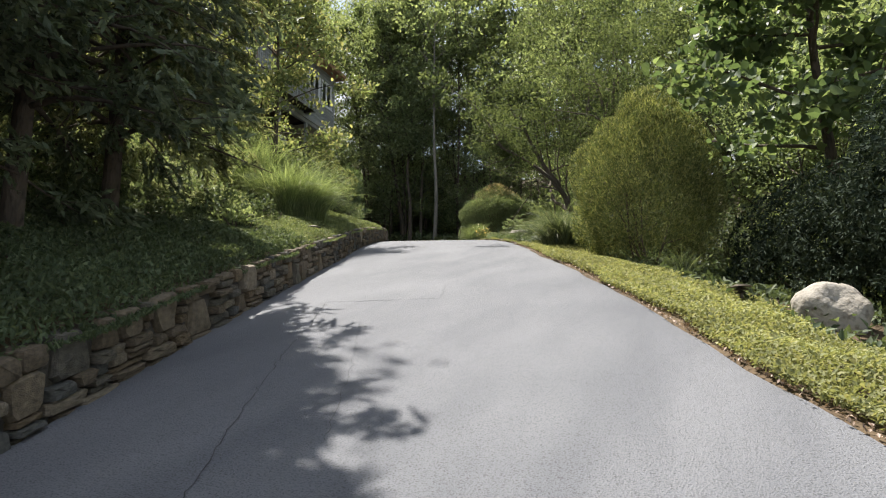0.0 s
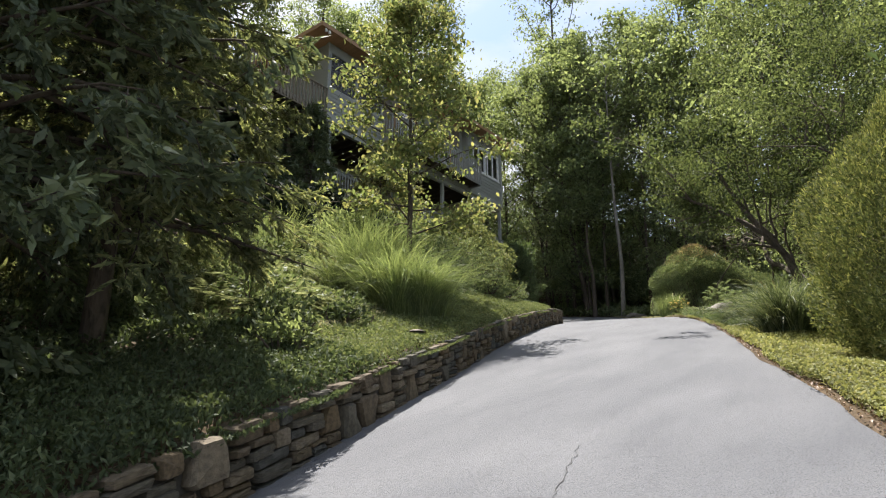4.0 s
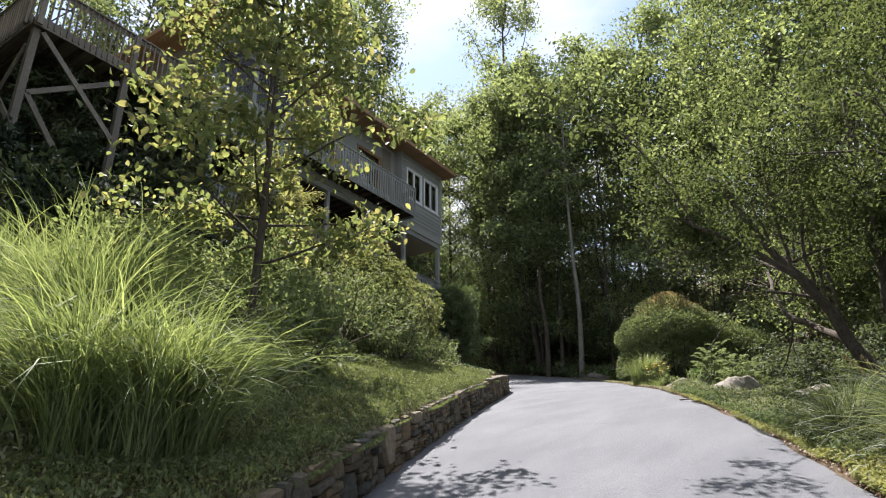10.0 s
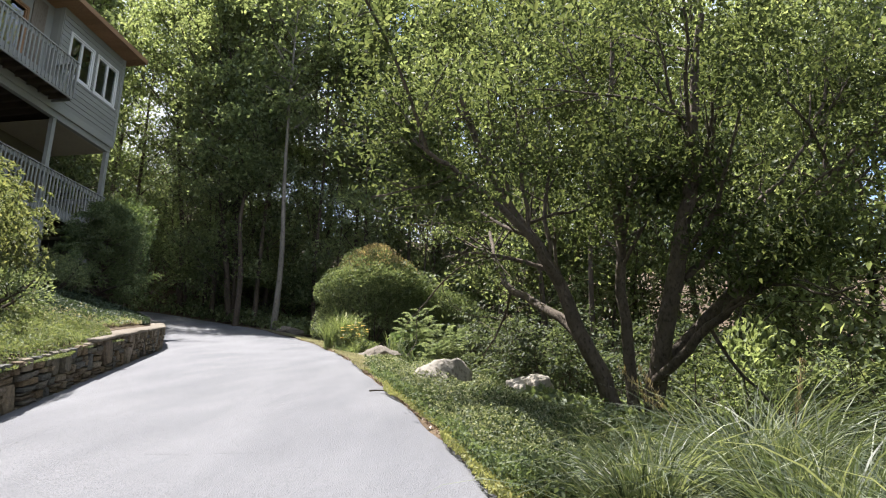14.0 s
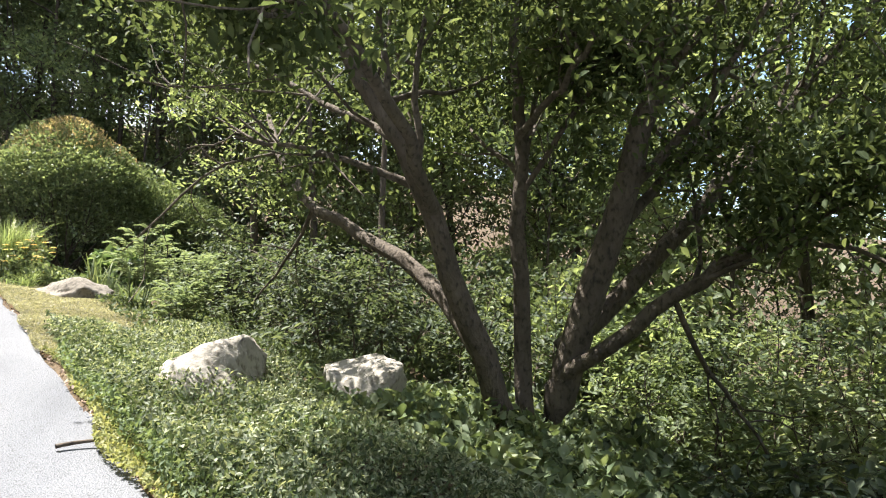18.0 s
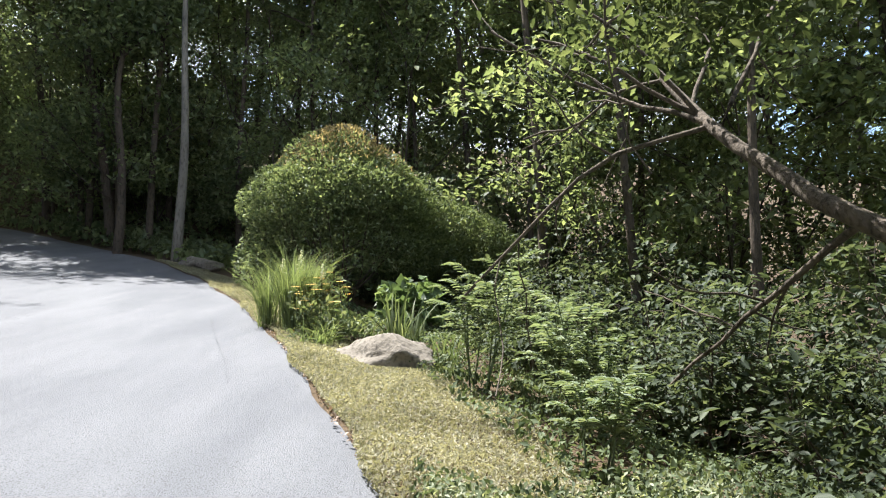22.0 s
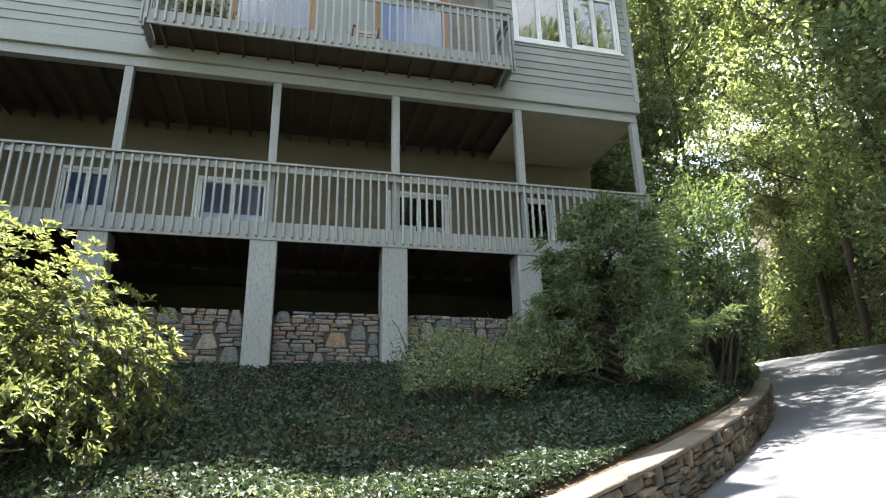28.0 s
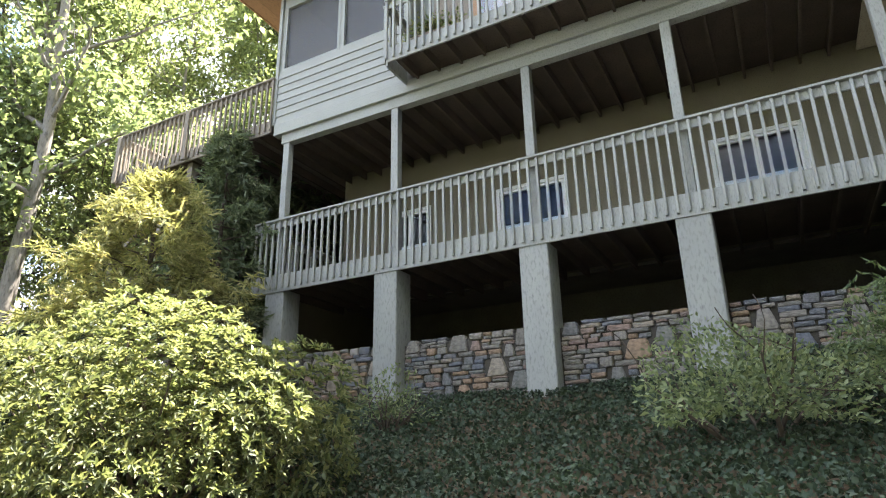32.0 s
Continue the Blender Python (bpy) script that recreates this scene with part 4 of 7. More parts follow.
def forest_tree(name, seed, place, height, radius, clear, bark, leaf, label, leaves=420, per=26, size=0.25, r=0.2, group="forest trees", lean=(0, 0)):
    """A tall woodland tree: straight bole, limbs from `clear` upwards, a crown of leaf clumps with gaps."""
    rng = np.random.default_rng(seed)
    tree = plant(name, place, label, "tree", group)
    top = np.array([lean[0] * height, lean[1] * height, height])
    bole = smooth_line([(0, 0, -0.6), (0.02, 0, 0), top * 0.2 + rng.normal(0, 0.1, 3) * [1, 1, 0], top * 0.4 + rng.normal(0, 0.22, 3) * [1, 1, 0], top * 0.7 + rng.normal(0, 0.35, 3) * [1, 1, 0], top], 16)
    rad = np.linspace(r, r * 0.16, 16)
    rad[:2] *= 1.35
    lines = [(bole, rad)]
    limbs = []
    n = int(9 + height * 0.55)
    for i in range(n):
        h = clear + (height - clear) * (i + rng.uniform(0, 0.8)) / n
        k = (h - clear) / (height - clear)
        a = i * 2.4 + rng.uniform(-0.5, 0.5)
        ln = radius * (0.55 + 0.75 * math.sin(math.pi * min(0.15 + 0.8 * k, 1))) * rng.uniform(0.6, 1.1)
        p = np.array([np.interp(h, bole[:, 2], bole[:, c]) for c in range(3)])
        limbs.append(limb(rng, p, (math.cos(a), math.sin(a), 0.5 + 0.6 * k), ln, r * 0.32 * (1 - 0.6 * k), 0.02, 7, 0.12, 0.3))
    lines += limbs
    twigs = branch_out(rng, lines, limbs, 3, 0.5, 0.8, 0.2, tip=0.01)
    v, f = tubes(lines[:1], 9)
    local("trunk", fast_mesh("trunk", v, f, True), bark, tree)
    v, f = tubes(lines[1:], 4)
    local("limbwork", fast_mesh("limbwork", v, f, True), bark, tree)["kind"] = "stuff"
    v, f = crown_on(rng, limbs + twigs, leaves, per, 0.25, 0.36, size, 0.55, 0.72)
    local("crown", fast_mesh("crown", v, f), leaf, tree)
    return tree


def blob_shell(rng, n, radii, lumps_n=14, depth=0.35, floor=-0.2, lump=0.36):
    """Points in the outer layer of a lumpy ellipsoid about the origin, and the way out at each."""
    way = unit(rng.normal(0, 1, (n * 2, 3)))
    way = way[way[:, 2] > floor][:n]
    knobs = unit(rng.normal(0, 1, (lumps_n, 3)))
    swell = (np.maximum(way @ knobs.T, 0) ** 14).max(1)
    r = (1.06 - lump + lump * swell) * (1 - depth * rng.uniform(0, 1, len(way)) ** 2)
    return way * r[:, None] * np.asarray(radii), unit(way / np.asarray(radii))


def shrub(name, place, radii, leaf, label, seed, n=5000, size=0.07, wide=0.45, stems=9, bark=None, depth=0.4, flat=0.5, out=0.8, knobs=16, group="", category="shrub", rise=0.35, whorl=0, floor=-0.25, lump=0.36, lobes=(), up=0.0):
    """A dense bush: stems from one base, leaves in an uneven shell; lobes: further masses, (x, y, z, rx, ry, rz) about the base."""
    rng = np.random.default_rng(seed)
    bush = plant(name, place, label, category, group)
    rx, ry, rz = radii
    lines = []
    for i in range(stems):
        a = i * 6.283 / stems + rng.uniform(-0.3, 0.3)
        lines.append(limb(rng, (rng.normal(0, 0.08), rng.normal(0, 0.08), -0.15), (math.cos(a) * rx, math.sin(a) * ry, rz * 1.3), max(radii) * 0.95, 0.028, 0.006, 6, 0.12, 0.2))
    branch_out(rng, lines, lines[:stems], 3, 0.45, 0.9, 0.2, 0.5)
    v, f = tubes(lines, 5)
    local("stem", fast_mesh("stem", v, f, True), bark or BARK, bush)["kind"] = "stuff"
    c, w = blob_shell(rng, n, (rx, ry, rz), knobs, depth, floor, lump)
    c = c + np.array([0, 0, rz * rise])
    for lx, ly, lz, ax, ay, az in lobes:
        c2, w2 = blob_shell(rng, int(n * ax * ay / (rx * ry)), (ax, ay, az), knobs, depth, floor, lump)
        c2 = c2 + np.array([lx, ly, lz])
        c2, w2 = c2[((c2 - [0, 0, rz * rise]) ** 2 / np.square(radii)).sum(1) > 0.55], w2[((c2 - [0, 0, rz * rise]) ** 2 / np.square(radii)).sum(1) > 0.55]
        c, w = np.concatenate([c, c2]), np.concatenate([w, w2])
    c[:, 2] = np.maximum(c[:, 2], 0.03)
    if whorl:
        c, w = np.repeat(c, whorl, 0), np.repeat(w, whorl, 0)
        spin = unit(rng.normal(0, 1, c.shape))
        way = unit(spin - w * (spin * w).sum(1, keepdims=True)) * 0.9 + w * 0.5
        c = c + way * size * 0.5
        v, f = leaf_cloud(rng, c, way, size, wide, flat)
    else:
        v, f = leaf_cloud(rng, c, w * out + rng.normal(0, 0.6, c.shape) + [0, 0, up], size, wide, flat)
    local("foliage", fast_mesh("foliage", v, f), leaf, bush)
    return bush


def rosette_shrub(name, place, radii, leaf, young, label, seed, rosettes=1200, per=9, size=0.11, wide=0.3, stems=12, knobs=30, depth=0.5, lump=0.4, floor=-0.55, rise=0.5, group=""):
    """A broad evergreen bush: long leaves in rosettes at the twig ends, with paler young leaves standing in the middle of some."""
    rng = np.random.default_rng(seed)
    bush = plant(name, place, label, "shrub", group)
    c, w = blob_shell(rng, rosettes, radii, knobs, depth, floor, lump)
    c = c + np.array([0, 0, radii[2] * rise])
    keep = c[:, 2] > 0.05
    c, w = c[keep], unit(w[keep] + [0, 0, 0.55])
    lines = [limb(rng, (0, 0, -0.1), p + rng.normal(0, 0.2, 3), np.linalg.norm(p) * 0.95, 0.022, 0.006, 7, 0.1, 0.2) for p in c[:stems * 4]]
    v, f = tubes(lines, 5)
    local("stem", fast_mesh("stem", v, f, True), BARK, bush)["kind"] = "stuff"
    n = len(c)
    ref = unit(np.cross(w, rng.normal(0, 1, (n, 3))))
    ref2 = np.cross(w, ref)
    turn = (np.arange(per) * 2.39996)[None, :] + rng.uniform(0, 6.283, n)[:, None]
    tip = rng.uniform(0.25, 0.95, (n, per))[:, :, None]
    way = ref[:, None] * np.cos(turn)[:, :, None] + ref2[:, None] * np.sin(turn)[:, :, None] + w[:, None] * tip
    way = unit(way.reshape(-1, 3))
    at = np.repeat(c, per, 0) + way * size * 0.52 + rng.normal(0, 0.012, (n * per, 3))
    v, f = oval_leaves(rng, at, way, size, wide, 0.75, 0.2, 0.3)
    local("foliage", fast_mesh("foliage", v, f), leaf, bush)
    top = c[(w[:, 2] > 0.45) & (rng.uniform(0, 1, n) < 0.5)]
    way = unit(np.repeat(unit(top * [1, 1, 0.6]), 5, 0) * 0.5 + rng.normal(0, 0.45, (len(top) * 5, 3)) + [0, 0, 0.9])
    v, f = oval_leaves(rng, np.repeat(top, 5, 0) + way * size * 0.4, way, size * 0.75, wide, 0.5, 0.25, 0.3)
    local("young_leaves", fast_mesh("young_leaves", v, f), young, bush, "yellow-green young leaves")
    return bush


def thicket(name, place, spread, tall, leaf, label, seed, stems=7, clusters=420, per=9, size=0.085, wide=0.5, flat=0.84, group="", bark=None, start=0.5):
    """Thin saplings standing together, with leaves in loose level sprays and gaps between them."""
    rng = np.random.default_rng(seed)
    bush = plant(name, place, label, "undergrowth", group)
    lines = []
    for i in range(stems):
        a, d = i * 2.4 + rng.uniform(-0.4, 0.4), spread * 0.55 * math.sqrt(rng.uniform(0, 1))
        lines.append(limb(rng, (math.cos(a) * d, math.sin(a) * d, -0.25), (math.cos(a) * 0.3, math.sin(a) * 0.3, 1), tall * rng.uniform(0.65, 1.1), 0.018, 0.005, 9, 0.1, 0.1))
    mains = list(lines)
    side = branch_out(rng, lines, mains, 9, 0.34, 0.95, -0.15, 0.5, 0.003, 6)
    twigs = branch_out(rng, lines, side, 2, 0.5, 0.7, -0.1, 0.6, 0.002, 4)
    v, f = tubes(lines, 4)
    local("stem", fast_mesh("stem", v, f, True), bark or BARK, bush)["kind"] = "stuff"
    at = strewn(rng, side + twigs, clusters, 0.05, start)
    at = at[at[:, 2] > 0.06]
    n = len(at)
    c = np.repeat(at, per, 0) + rng.normal(0, 1, (n * per, 3)) * [0.13, 0.13, 0.035]
    way = np.repeat(unit(at * [1, 1, 0] + 1e-6), per, 0) * 0.7 + rng.normal(0, 0.8, c.shape) * [1, 1, 0.35] + [0, 0, -0.25]
    v, f = oval_leaves(rng, c, way, size, wide, flat, 0.2, 0.4)
    local("foliage", fast_mesh("foliage", v, f), leaf, bush)
    return bush


def conifer(name, place, height, radius, leaf, label, seed, boughs=60, sprays=34, per=8, size=0.14, clear=0.9, droop=-0.5, thin=0.16, r=0.12, taper=0.75, lift=0.25, bark=None, hang=0.4, category="conifer"):
    """An evergreen: bole, whorled boughs, and feathery sprays hanging off them."""
    rng = np.random.default_rng(seed)
    tree = plant(name, place, label, category)
    lines = [(smooth_line([(0, 0, -0.4), (0, 0, height * 0.3), (0.05, 0.03, height * 0.65), (0, 0, height)], 12), np.linspace(r, 0.012, 12))]
    bl = []
    for i in range(boughs):
        k = (i + rng.uniform(0, 0.9)) / boughs
        h = clear + (height - clear) * k
        a = i * 2.39996 + rng.uniform(-0.3, 0.3)
        ln = radius * ((1 - k) ** taper * 0.95 + 0.08) * rng.uniform(0.75, 1.12)
        bl.append(limb(rng, (0, 0, h), (math.cos(a), math.sin(a), lift), ln, 0.03 * (1 - k) + 0.006, 0.004, 7, 0.07, droop))
    lines += bl
    side = branch_out(rng, lines, bl, 3, 0.38, 0.6, droop * 0.6, 0.5, 0.003, 5)
    v, f = tubes(lines, 5)
    local("trunk", fast_mesh("trunk", v, f, True), bark or BARK, tree)
    n = boughs * sprays
    at = strewn(rng, bl + side + side, n, 0.05, 0.2)
    out = unit(at * np.array([1, 1, 0]) + 1e-6)
    fan = unit(out + rng.normal(0, 0.55, at.shape) + np.array([0, 0, -hang]))
    step = np.tile(np.arange(per), n)[:, None] / per
    c = np.repeat(at, per, 0) + np.repeat(fan, per, 0) * step * size * 1.9
    way = np.repeat(fan, per, 0) + rng.normal(0, 0.45, c.shape)
    v, f = leaf_cloud(rng, c, way, size, thin, 0.45, 0.1)
    local("foliage", fast_mesh("foliage", v, f), leaf, tree)
    return tree


def grass_clump(name, place, height, spread, blades, label, seed, leaf=None, wide=0.011, arch=1.0, base=0.16, group="ornamental grasses", plume=0):
    """Arching blades from a tight crown."""
    rng = np.random.default_rng(seed)
    clump = plant(name, place, label, "ornamental grass", group)
    k = 8
    tufts = 14
    ta, td, th = rng.uniform(0, 6.283, tufts), base * 1.15 * np.sqrt(rng.uniform(0, 1, tufts)), rng.uniform(0.68, 1.12, tufts)
    own = rng.integers(0, tufts, blades)
    a = rng.uniform(0, 6.283, blades)
    ln = height * 1.4 * rng.uniform(0.5, 1.1, blades) * th[own]
    out = np.stack([np.cos(a), np.sin(a), 0 * a], 1) + 0.6 * np.stack([np.cos(ta), np.sin(ta), 0 * ta], 1)[own] * (td / base)[own][:, None]
    out = unit(out)
    foot = np.stack([np.cos(ta) * td, np.sin(ta) * td, 0 * ta], 1)[own] + rng.normal(0, base * 0.2, (blades, 3)) * [1, 1, 0] + [0, 0, -0.1]
    first = np.clip(np.abs(rng.normal(0.0, 0.26, blades)) * spread / height, 0, 0.9)
    curl = rng.uniform(0.4, 2.9, blades) * arch
    t = np.linspace(0, 1, k)[None, :]
    lean = first[:, None] + curl[:, None] * t ** 1.7
    dx, dz = np.sin(lean), np.cos(lean)
    step = (ln / (k - 1))[:, None]
    px = np.concatenate([0 * step, np.cumsum(dx[:, :-1] * step, 1)], 1)
    pz = np.concatenate([0 * step, np.cumsum(dz[:, :-1] * step, 1)], 1)
    fit = np.minimum(1, (height + 0.1) * th[own] * rng.uniform(0.45, 1.05, blades) ** 0.6 / pz.max(1))[:, None]
    px, pz = px * fit, pz * fit
    twist = np.cross(out, [0, 0, 1.0])
    drift = rng.normal(0, 0.5, blades)[:, None] * px
    pts = foot[:, None] + out[:, None] * px[:, :, None] + twist[:, None] * drift[:, :, None] + np.array([0, 0, 1.0]) * pz[:, :, None]
    pts[:, :, 2] = np.maximum(pts[:, :, 2], -0.12)
    side = np.cross(out, [0, 0, 1.0]) + rng.normal(0, 0.5, (blades, 3))
    side = unit(side)[:, None] * (wide * np.array([0.8, 1, 1, 0.95, 0.85, 0.7, 0.45, 0.06]))[None, :, None] * rng.uniform(0.6, 1.4, blades)[:, None, None]
    verts = np.stack([pts - side, pts + side], 2).reshape(-1, 3)
    i = (np.arange(blades)[:, None] * k + np.arange(k - 1)[None, :]).ravel() * 2
    faces = np.stack([i, i + 1, i + 3, i + 2], 1)
    local("blade_tuft", fast_mesh("blade_tuft", verts, faces), leaf or LEAF_GRASS, clump)["kind"] = "stuff"
    for _ in range(plume):
        a = rng.uniform(0, 6.283)
        pts, rad = limb(rng, (math.cos(a) * base * 0.5, math.sin(a) * base * 0.5, 0), (math.cos(a) * 0.35, math.sin(a) * 0.35, 1), height * rng.uniform(1.1, 1.4), 0.004, 0.002, 8, 0.04, -0.5)
        v, f = tubes([(pts, rad)], 4)
        stalk = local("seed_stalk", fast_mesh("seed_stalk", v, f, True), LEAF_BRONZE, clump, "thin bronze flower stalk")
        c = strewn(rng, [(pts, rad)], 90, 0.012, 0.72)
        v, f = leaf_cloud(rng, c, rng.normal(0, 0.3, c.shape) + [0, 0, 1.0], 0.035, 0.2, 0.4)
        local("seed_head", fast_mesh("seed_head", v, f), LEAF_BRONZE, stalk, "tan feathery seed head")
    return clump


def frond_plant(name, place, fronds, length, label, seed, leaf=None, rise=1.0, pairs=13, size=0.09, category="fern", group="", stem=0.0):
    """Pinnate fronds: arched midribs with leaflets in pairs."""
    rng = np.random.default_rng(seed)
    fern = plant(name, place, label, category, group)
    lines, cs, ws = [], [], []
    for i in range(fronds):
        a = i * 2.4 + rng.uniform(-0.4, 0.4)
        out = np.array([math.cos(a), math.sin(a), 0])
        ln = length * rng.uniform(0.7, 1.1)
        h = stem * rng.uniform(0.1, 1.0)
        t = np.linspace(0, 1, 8)[:, None]
        pts = np.array([0, 0, h]) + out * ln * t ** 1.2 * 0.85 + np.array([0, 0, 1]) * ln * rise * (t * 0.75 - 0.55 * t ** 2.4)
        lines.append((pts, np.linspace(0.006, 0.002, 8)))
        side = np.cross(out, [0, 0, 1])
        for j in range(pairs):
            k = 0.15 + 0.85 * j / pairs
            p = np.array([np.interp(k, t[:, 0], pts[:, c]) for c in range(3)])
            w = size * (1.1 - 0.75 * k)
            for s in (-1, 1):
                way = side * s + out * 0.45 + np.array([0, 0, -0.1])
                cs.append(p + way * w * 0.5)
                ws.append(way * 1.0)
    if stem:
        lines.append((np.array([(0, 0, -0.1), (0.01, 0, stem * 0.5), (0, 0.01, stem)]), np.array([0.014, 0.011, 0.006])))
    v, f = tubes(lines, 4)
    local("stem", fast_mesh("stem", v, f), leaf or LEAF_FERN, fern)["kind"] = "stuff"
    v, f = leaf_cloud(rng, np.array(cs), np.array(ws), size, 0.34, 0.93, 0.1, 0.2)
    local("foliage", fast_mesh("foliage", v, f), leaf or LEAF_FERN, fern)["kind"] = "stuff"
    return fern


def feathery_sapling(place, stems, tall, spread, seed, leaf=None):
    """A low sapling clump: upright stems with ascending pinnate leaves."""
    rng = np.random.default_rng(seed)
    clump = plant("sumac_sapling", place, "sapling clump with upright stems of feathery paired leaflets", "sapling", "feathery saplings")
    leaf = leaf or LEAF_SUMAC
    lines, cs, ws = [], [], []
    for i in range(stems):
        a = i * 2.4 + rng.uniform(-0.5, 0.5)
        l = limb(rng, (rng.normal(0, 0.06), rng.normal(0, 0.06), -0.05), (math.cos(a) * spread, math.sin(a) * spread, 1), tall * rng.uniform(0.65, 1.1), 0.009, 0.004, 8, 0.06, 0.3)
        lines.append(l)
        for j in range(9):
            k = 2.6 + 4.4 * j / 9
            m = int(k)
            p = l[0][m] + (l[0][min(m + 1, 7)] - l[0][m]) * (k - m)
            b = j * 2.4 + a
            out = np.array([math.cos(b), math.sin(b), 0.0])
            ln = tall * 0.46 * rng.uniform(0.75, 1.15) * (1.1 - 0.05 * j)
            t = np.linspace(0, 1, 5)[:, None]
            rib = p + out * ln * t * 0.72 + np.array([0, 0, 1]) * ln * (1.0 * t - 0.62 * t ** 2.2)
            lines.append((rib, np.linspace(0.003, 0.0012, 5)))
            side = np.cross(out, [0, 0, 1])
            for q in range(9):
                f = 0.2 + 0.8 * q / 8.5
                c = np.array([np.interp(f, t[:, 0], rib[:, x]) for x in range(3)])
                for s in (-1, 1):
                    way = side * s + out * 0.55 + np.array([0, 0, 0.12])
                    cs.append(c + way * 0.036)
                    ws.append(way + rng.normal(0, 0.12, 3))
    v, f = tubes(lines, 4)
    local("stem", fast_mesh("stem", v, f), leaf or LEAF_FERN, clump)["kind"] = "stuff"
    v, f = oval_leaves(rng, np.array(cs), np.array(ws), 0.078, 0.36, 0.88, 0.15, 0.25)
    local("foliage", fast_mesh("foliage", v, f), leaf or LEAF_FERN, clump)["kind"] = "stuff"
    return clump


def carpet(name, leaf, label, seed, n, u0, u1, d0, d1, side, size, tall=0.12, wide=0.5, flat=0.7, edge=0.0, category="ground cover", patch=0.0, up=0.5):
    """Low growth over a strip along the drive: d metres out from the wall (side -1) or from the right edge (+1)."""
    rng = np.random.default_rng(seed)
    u = rng.uniform(u0, u1, n)
    d = d0 + (d1 - d0) * rng.uniform(0, 1, n) ** 1.05
    d = d + edge * np.sin(u * 2.1) + edge * 0.6 * np.sin(u * 5.3 + 1)
    if patch:
        keep = np.sin(u * 1.7 + 2 * np.sin(d * 1.9)) * np.cos(d * 2.3 - u * 0.6) + rng.normal(0, 0.35, n) > -1 + 2 * patch - 0.4
        u, d = u[keep], d[keep]
    v = v_left(u) - d if side < 0 else v_right(u) + d
    hump = 0.5 + 0.5 * np.sin(u * 3.1 + d * 2) * np.cos(d * 4.3 - u * 1.2)
    x, y = world_xy(u, v)
    z = z_land(u, v) + lumps(u, v) * np.clip(d - (0.4 if side < 0 else 0.3), 0, 1) + 0.02 + tall * (0.35 + 0.65 * hump) * rng.uniform(0.15, 1, len(u))
    if side < 0:
        z = np.where(d < 0.3, np.maximum(z - np.maximum(0.1 - d, 0) * 1.5, z_drive(u) + 0.39), z)
    c = np.stack([x, y, z], 1)
    base = Vector((float(x.mean()), float(y.mean()), float(z_land(np.mean(u), np.mean(v)))))
    way = rng.normal(0, 1, c.shape) + np.array([0, 0, up])
    v, f = leaf_cloud(rng, c - np.array(base), way, size, wide, flat)
    ob = new(name, fast_mesh(name, v, f))
    ob.data.materials.append(leaf)
    ob.location = base
    return tagged(ob, label, category, kind="stuff")


def boulder(name, place, size, label, seed, mat=None, turn=0.0):
    """A weathered rock, half sunk."""
    rng = random.Random(seed)
    bm = bmesh.new()
    bmesh.ops.create_icosphere(bm, subdivisions=4, radius=1.0)
    cuts = [(Vector((rng.gauss(0, 1), rng.gauss(0, 1), rng.gauss(0.2, 0.8))).normalized(), rng.uniform(0.55, 0.85)) for _ in range(13)]
    off = Vector((seed * 3.1, seed * 1.7, 0))
    for v in bm.verts:
        p = v.co.copy()
        for nrm, d in cuts:
            over = p.dot(nrm) - d
            if over > 0:
                p -= nrm * over * 0.92
        p += p.normalized() * (0.14 * noise.noise(p * 1.7 + off) - 0.035 * (1 - min(1, abs(noise.noise(p * 2.3 - off)) * 6)) + 0.05 * noise.noise(p * 6 + off) + 0.03 * noise.noise(p * 14 + off))
        v.co = Vector((p.x * size[0], p.y * size[1], p.z * size[2]))
    bmesh.ops.rotate(bm, cent=(0, 0, 0), matrix=Matrix.Rotation(radians(turn), 3, "Z"), verts=bm.verts)
    me = to_mesh(name, bm)
    me.polygons.foreach_set("use_smooth", np.ones(len(me.polygons), bool))
    me.materials.append(mat or BOULDER)
    ob = new(name, me)
    ob.location = place
    return tagged(ob, label, "boulder", "boulders by the drive")


def path_light(place):
    """A low tiered garden lamp."""
    lamp = thing("path_light", place, "low bronze garden path light with stacked caps", "garden light", "path lights")
    z = place[2]
    bm = bmesh.new()
    bmesh.ops.create_cone(bm, cap_ends=True, segments=12, radius1=0.02, radius2=0.02, depth=0.2, matrix=Matrix.Translation((place[0], place[1], z + 0.06)))
    part("stem", bm, METAL, lamp)
    for i, (rr, h) in enumerate(((0.06, 0.1), (0.085, 0.135), (0.12, 0.17))):
        bm = bmesh.new()
        bmesh.ops.create_cone(bm, cap_ends=True, segments=20, radius1=rr, radius2=rr * 0.45, depth=0.028, matrix=Matrix.Translation((place[0], place[1], z + h)))
        part("cap", bm, METAL, lamp)
    return lamp


def tubes_mesh(lines, r):
    v, f = tubes([(l, np.linspace(r, r * 0.5, len(l))) for l in lines], 6)
    return fast_mesh("stick", v, f, True)


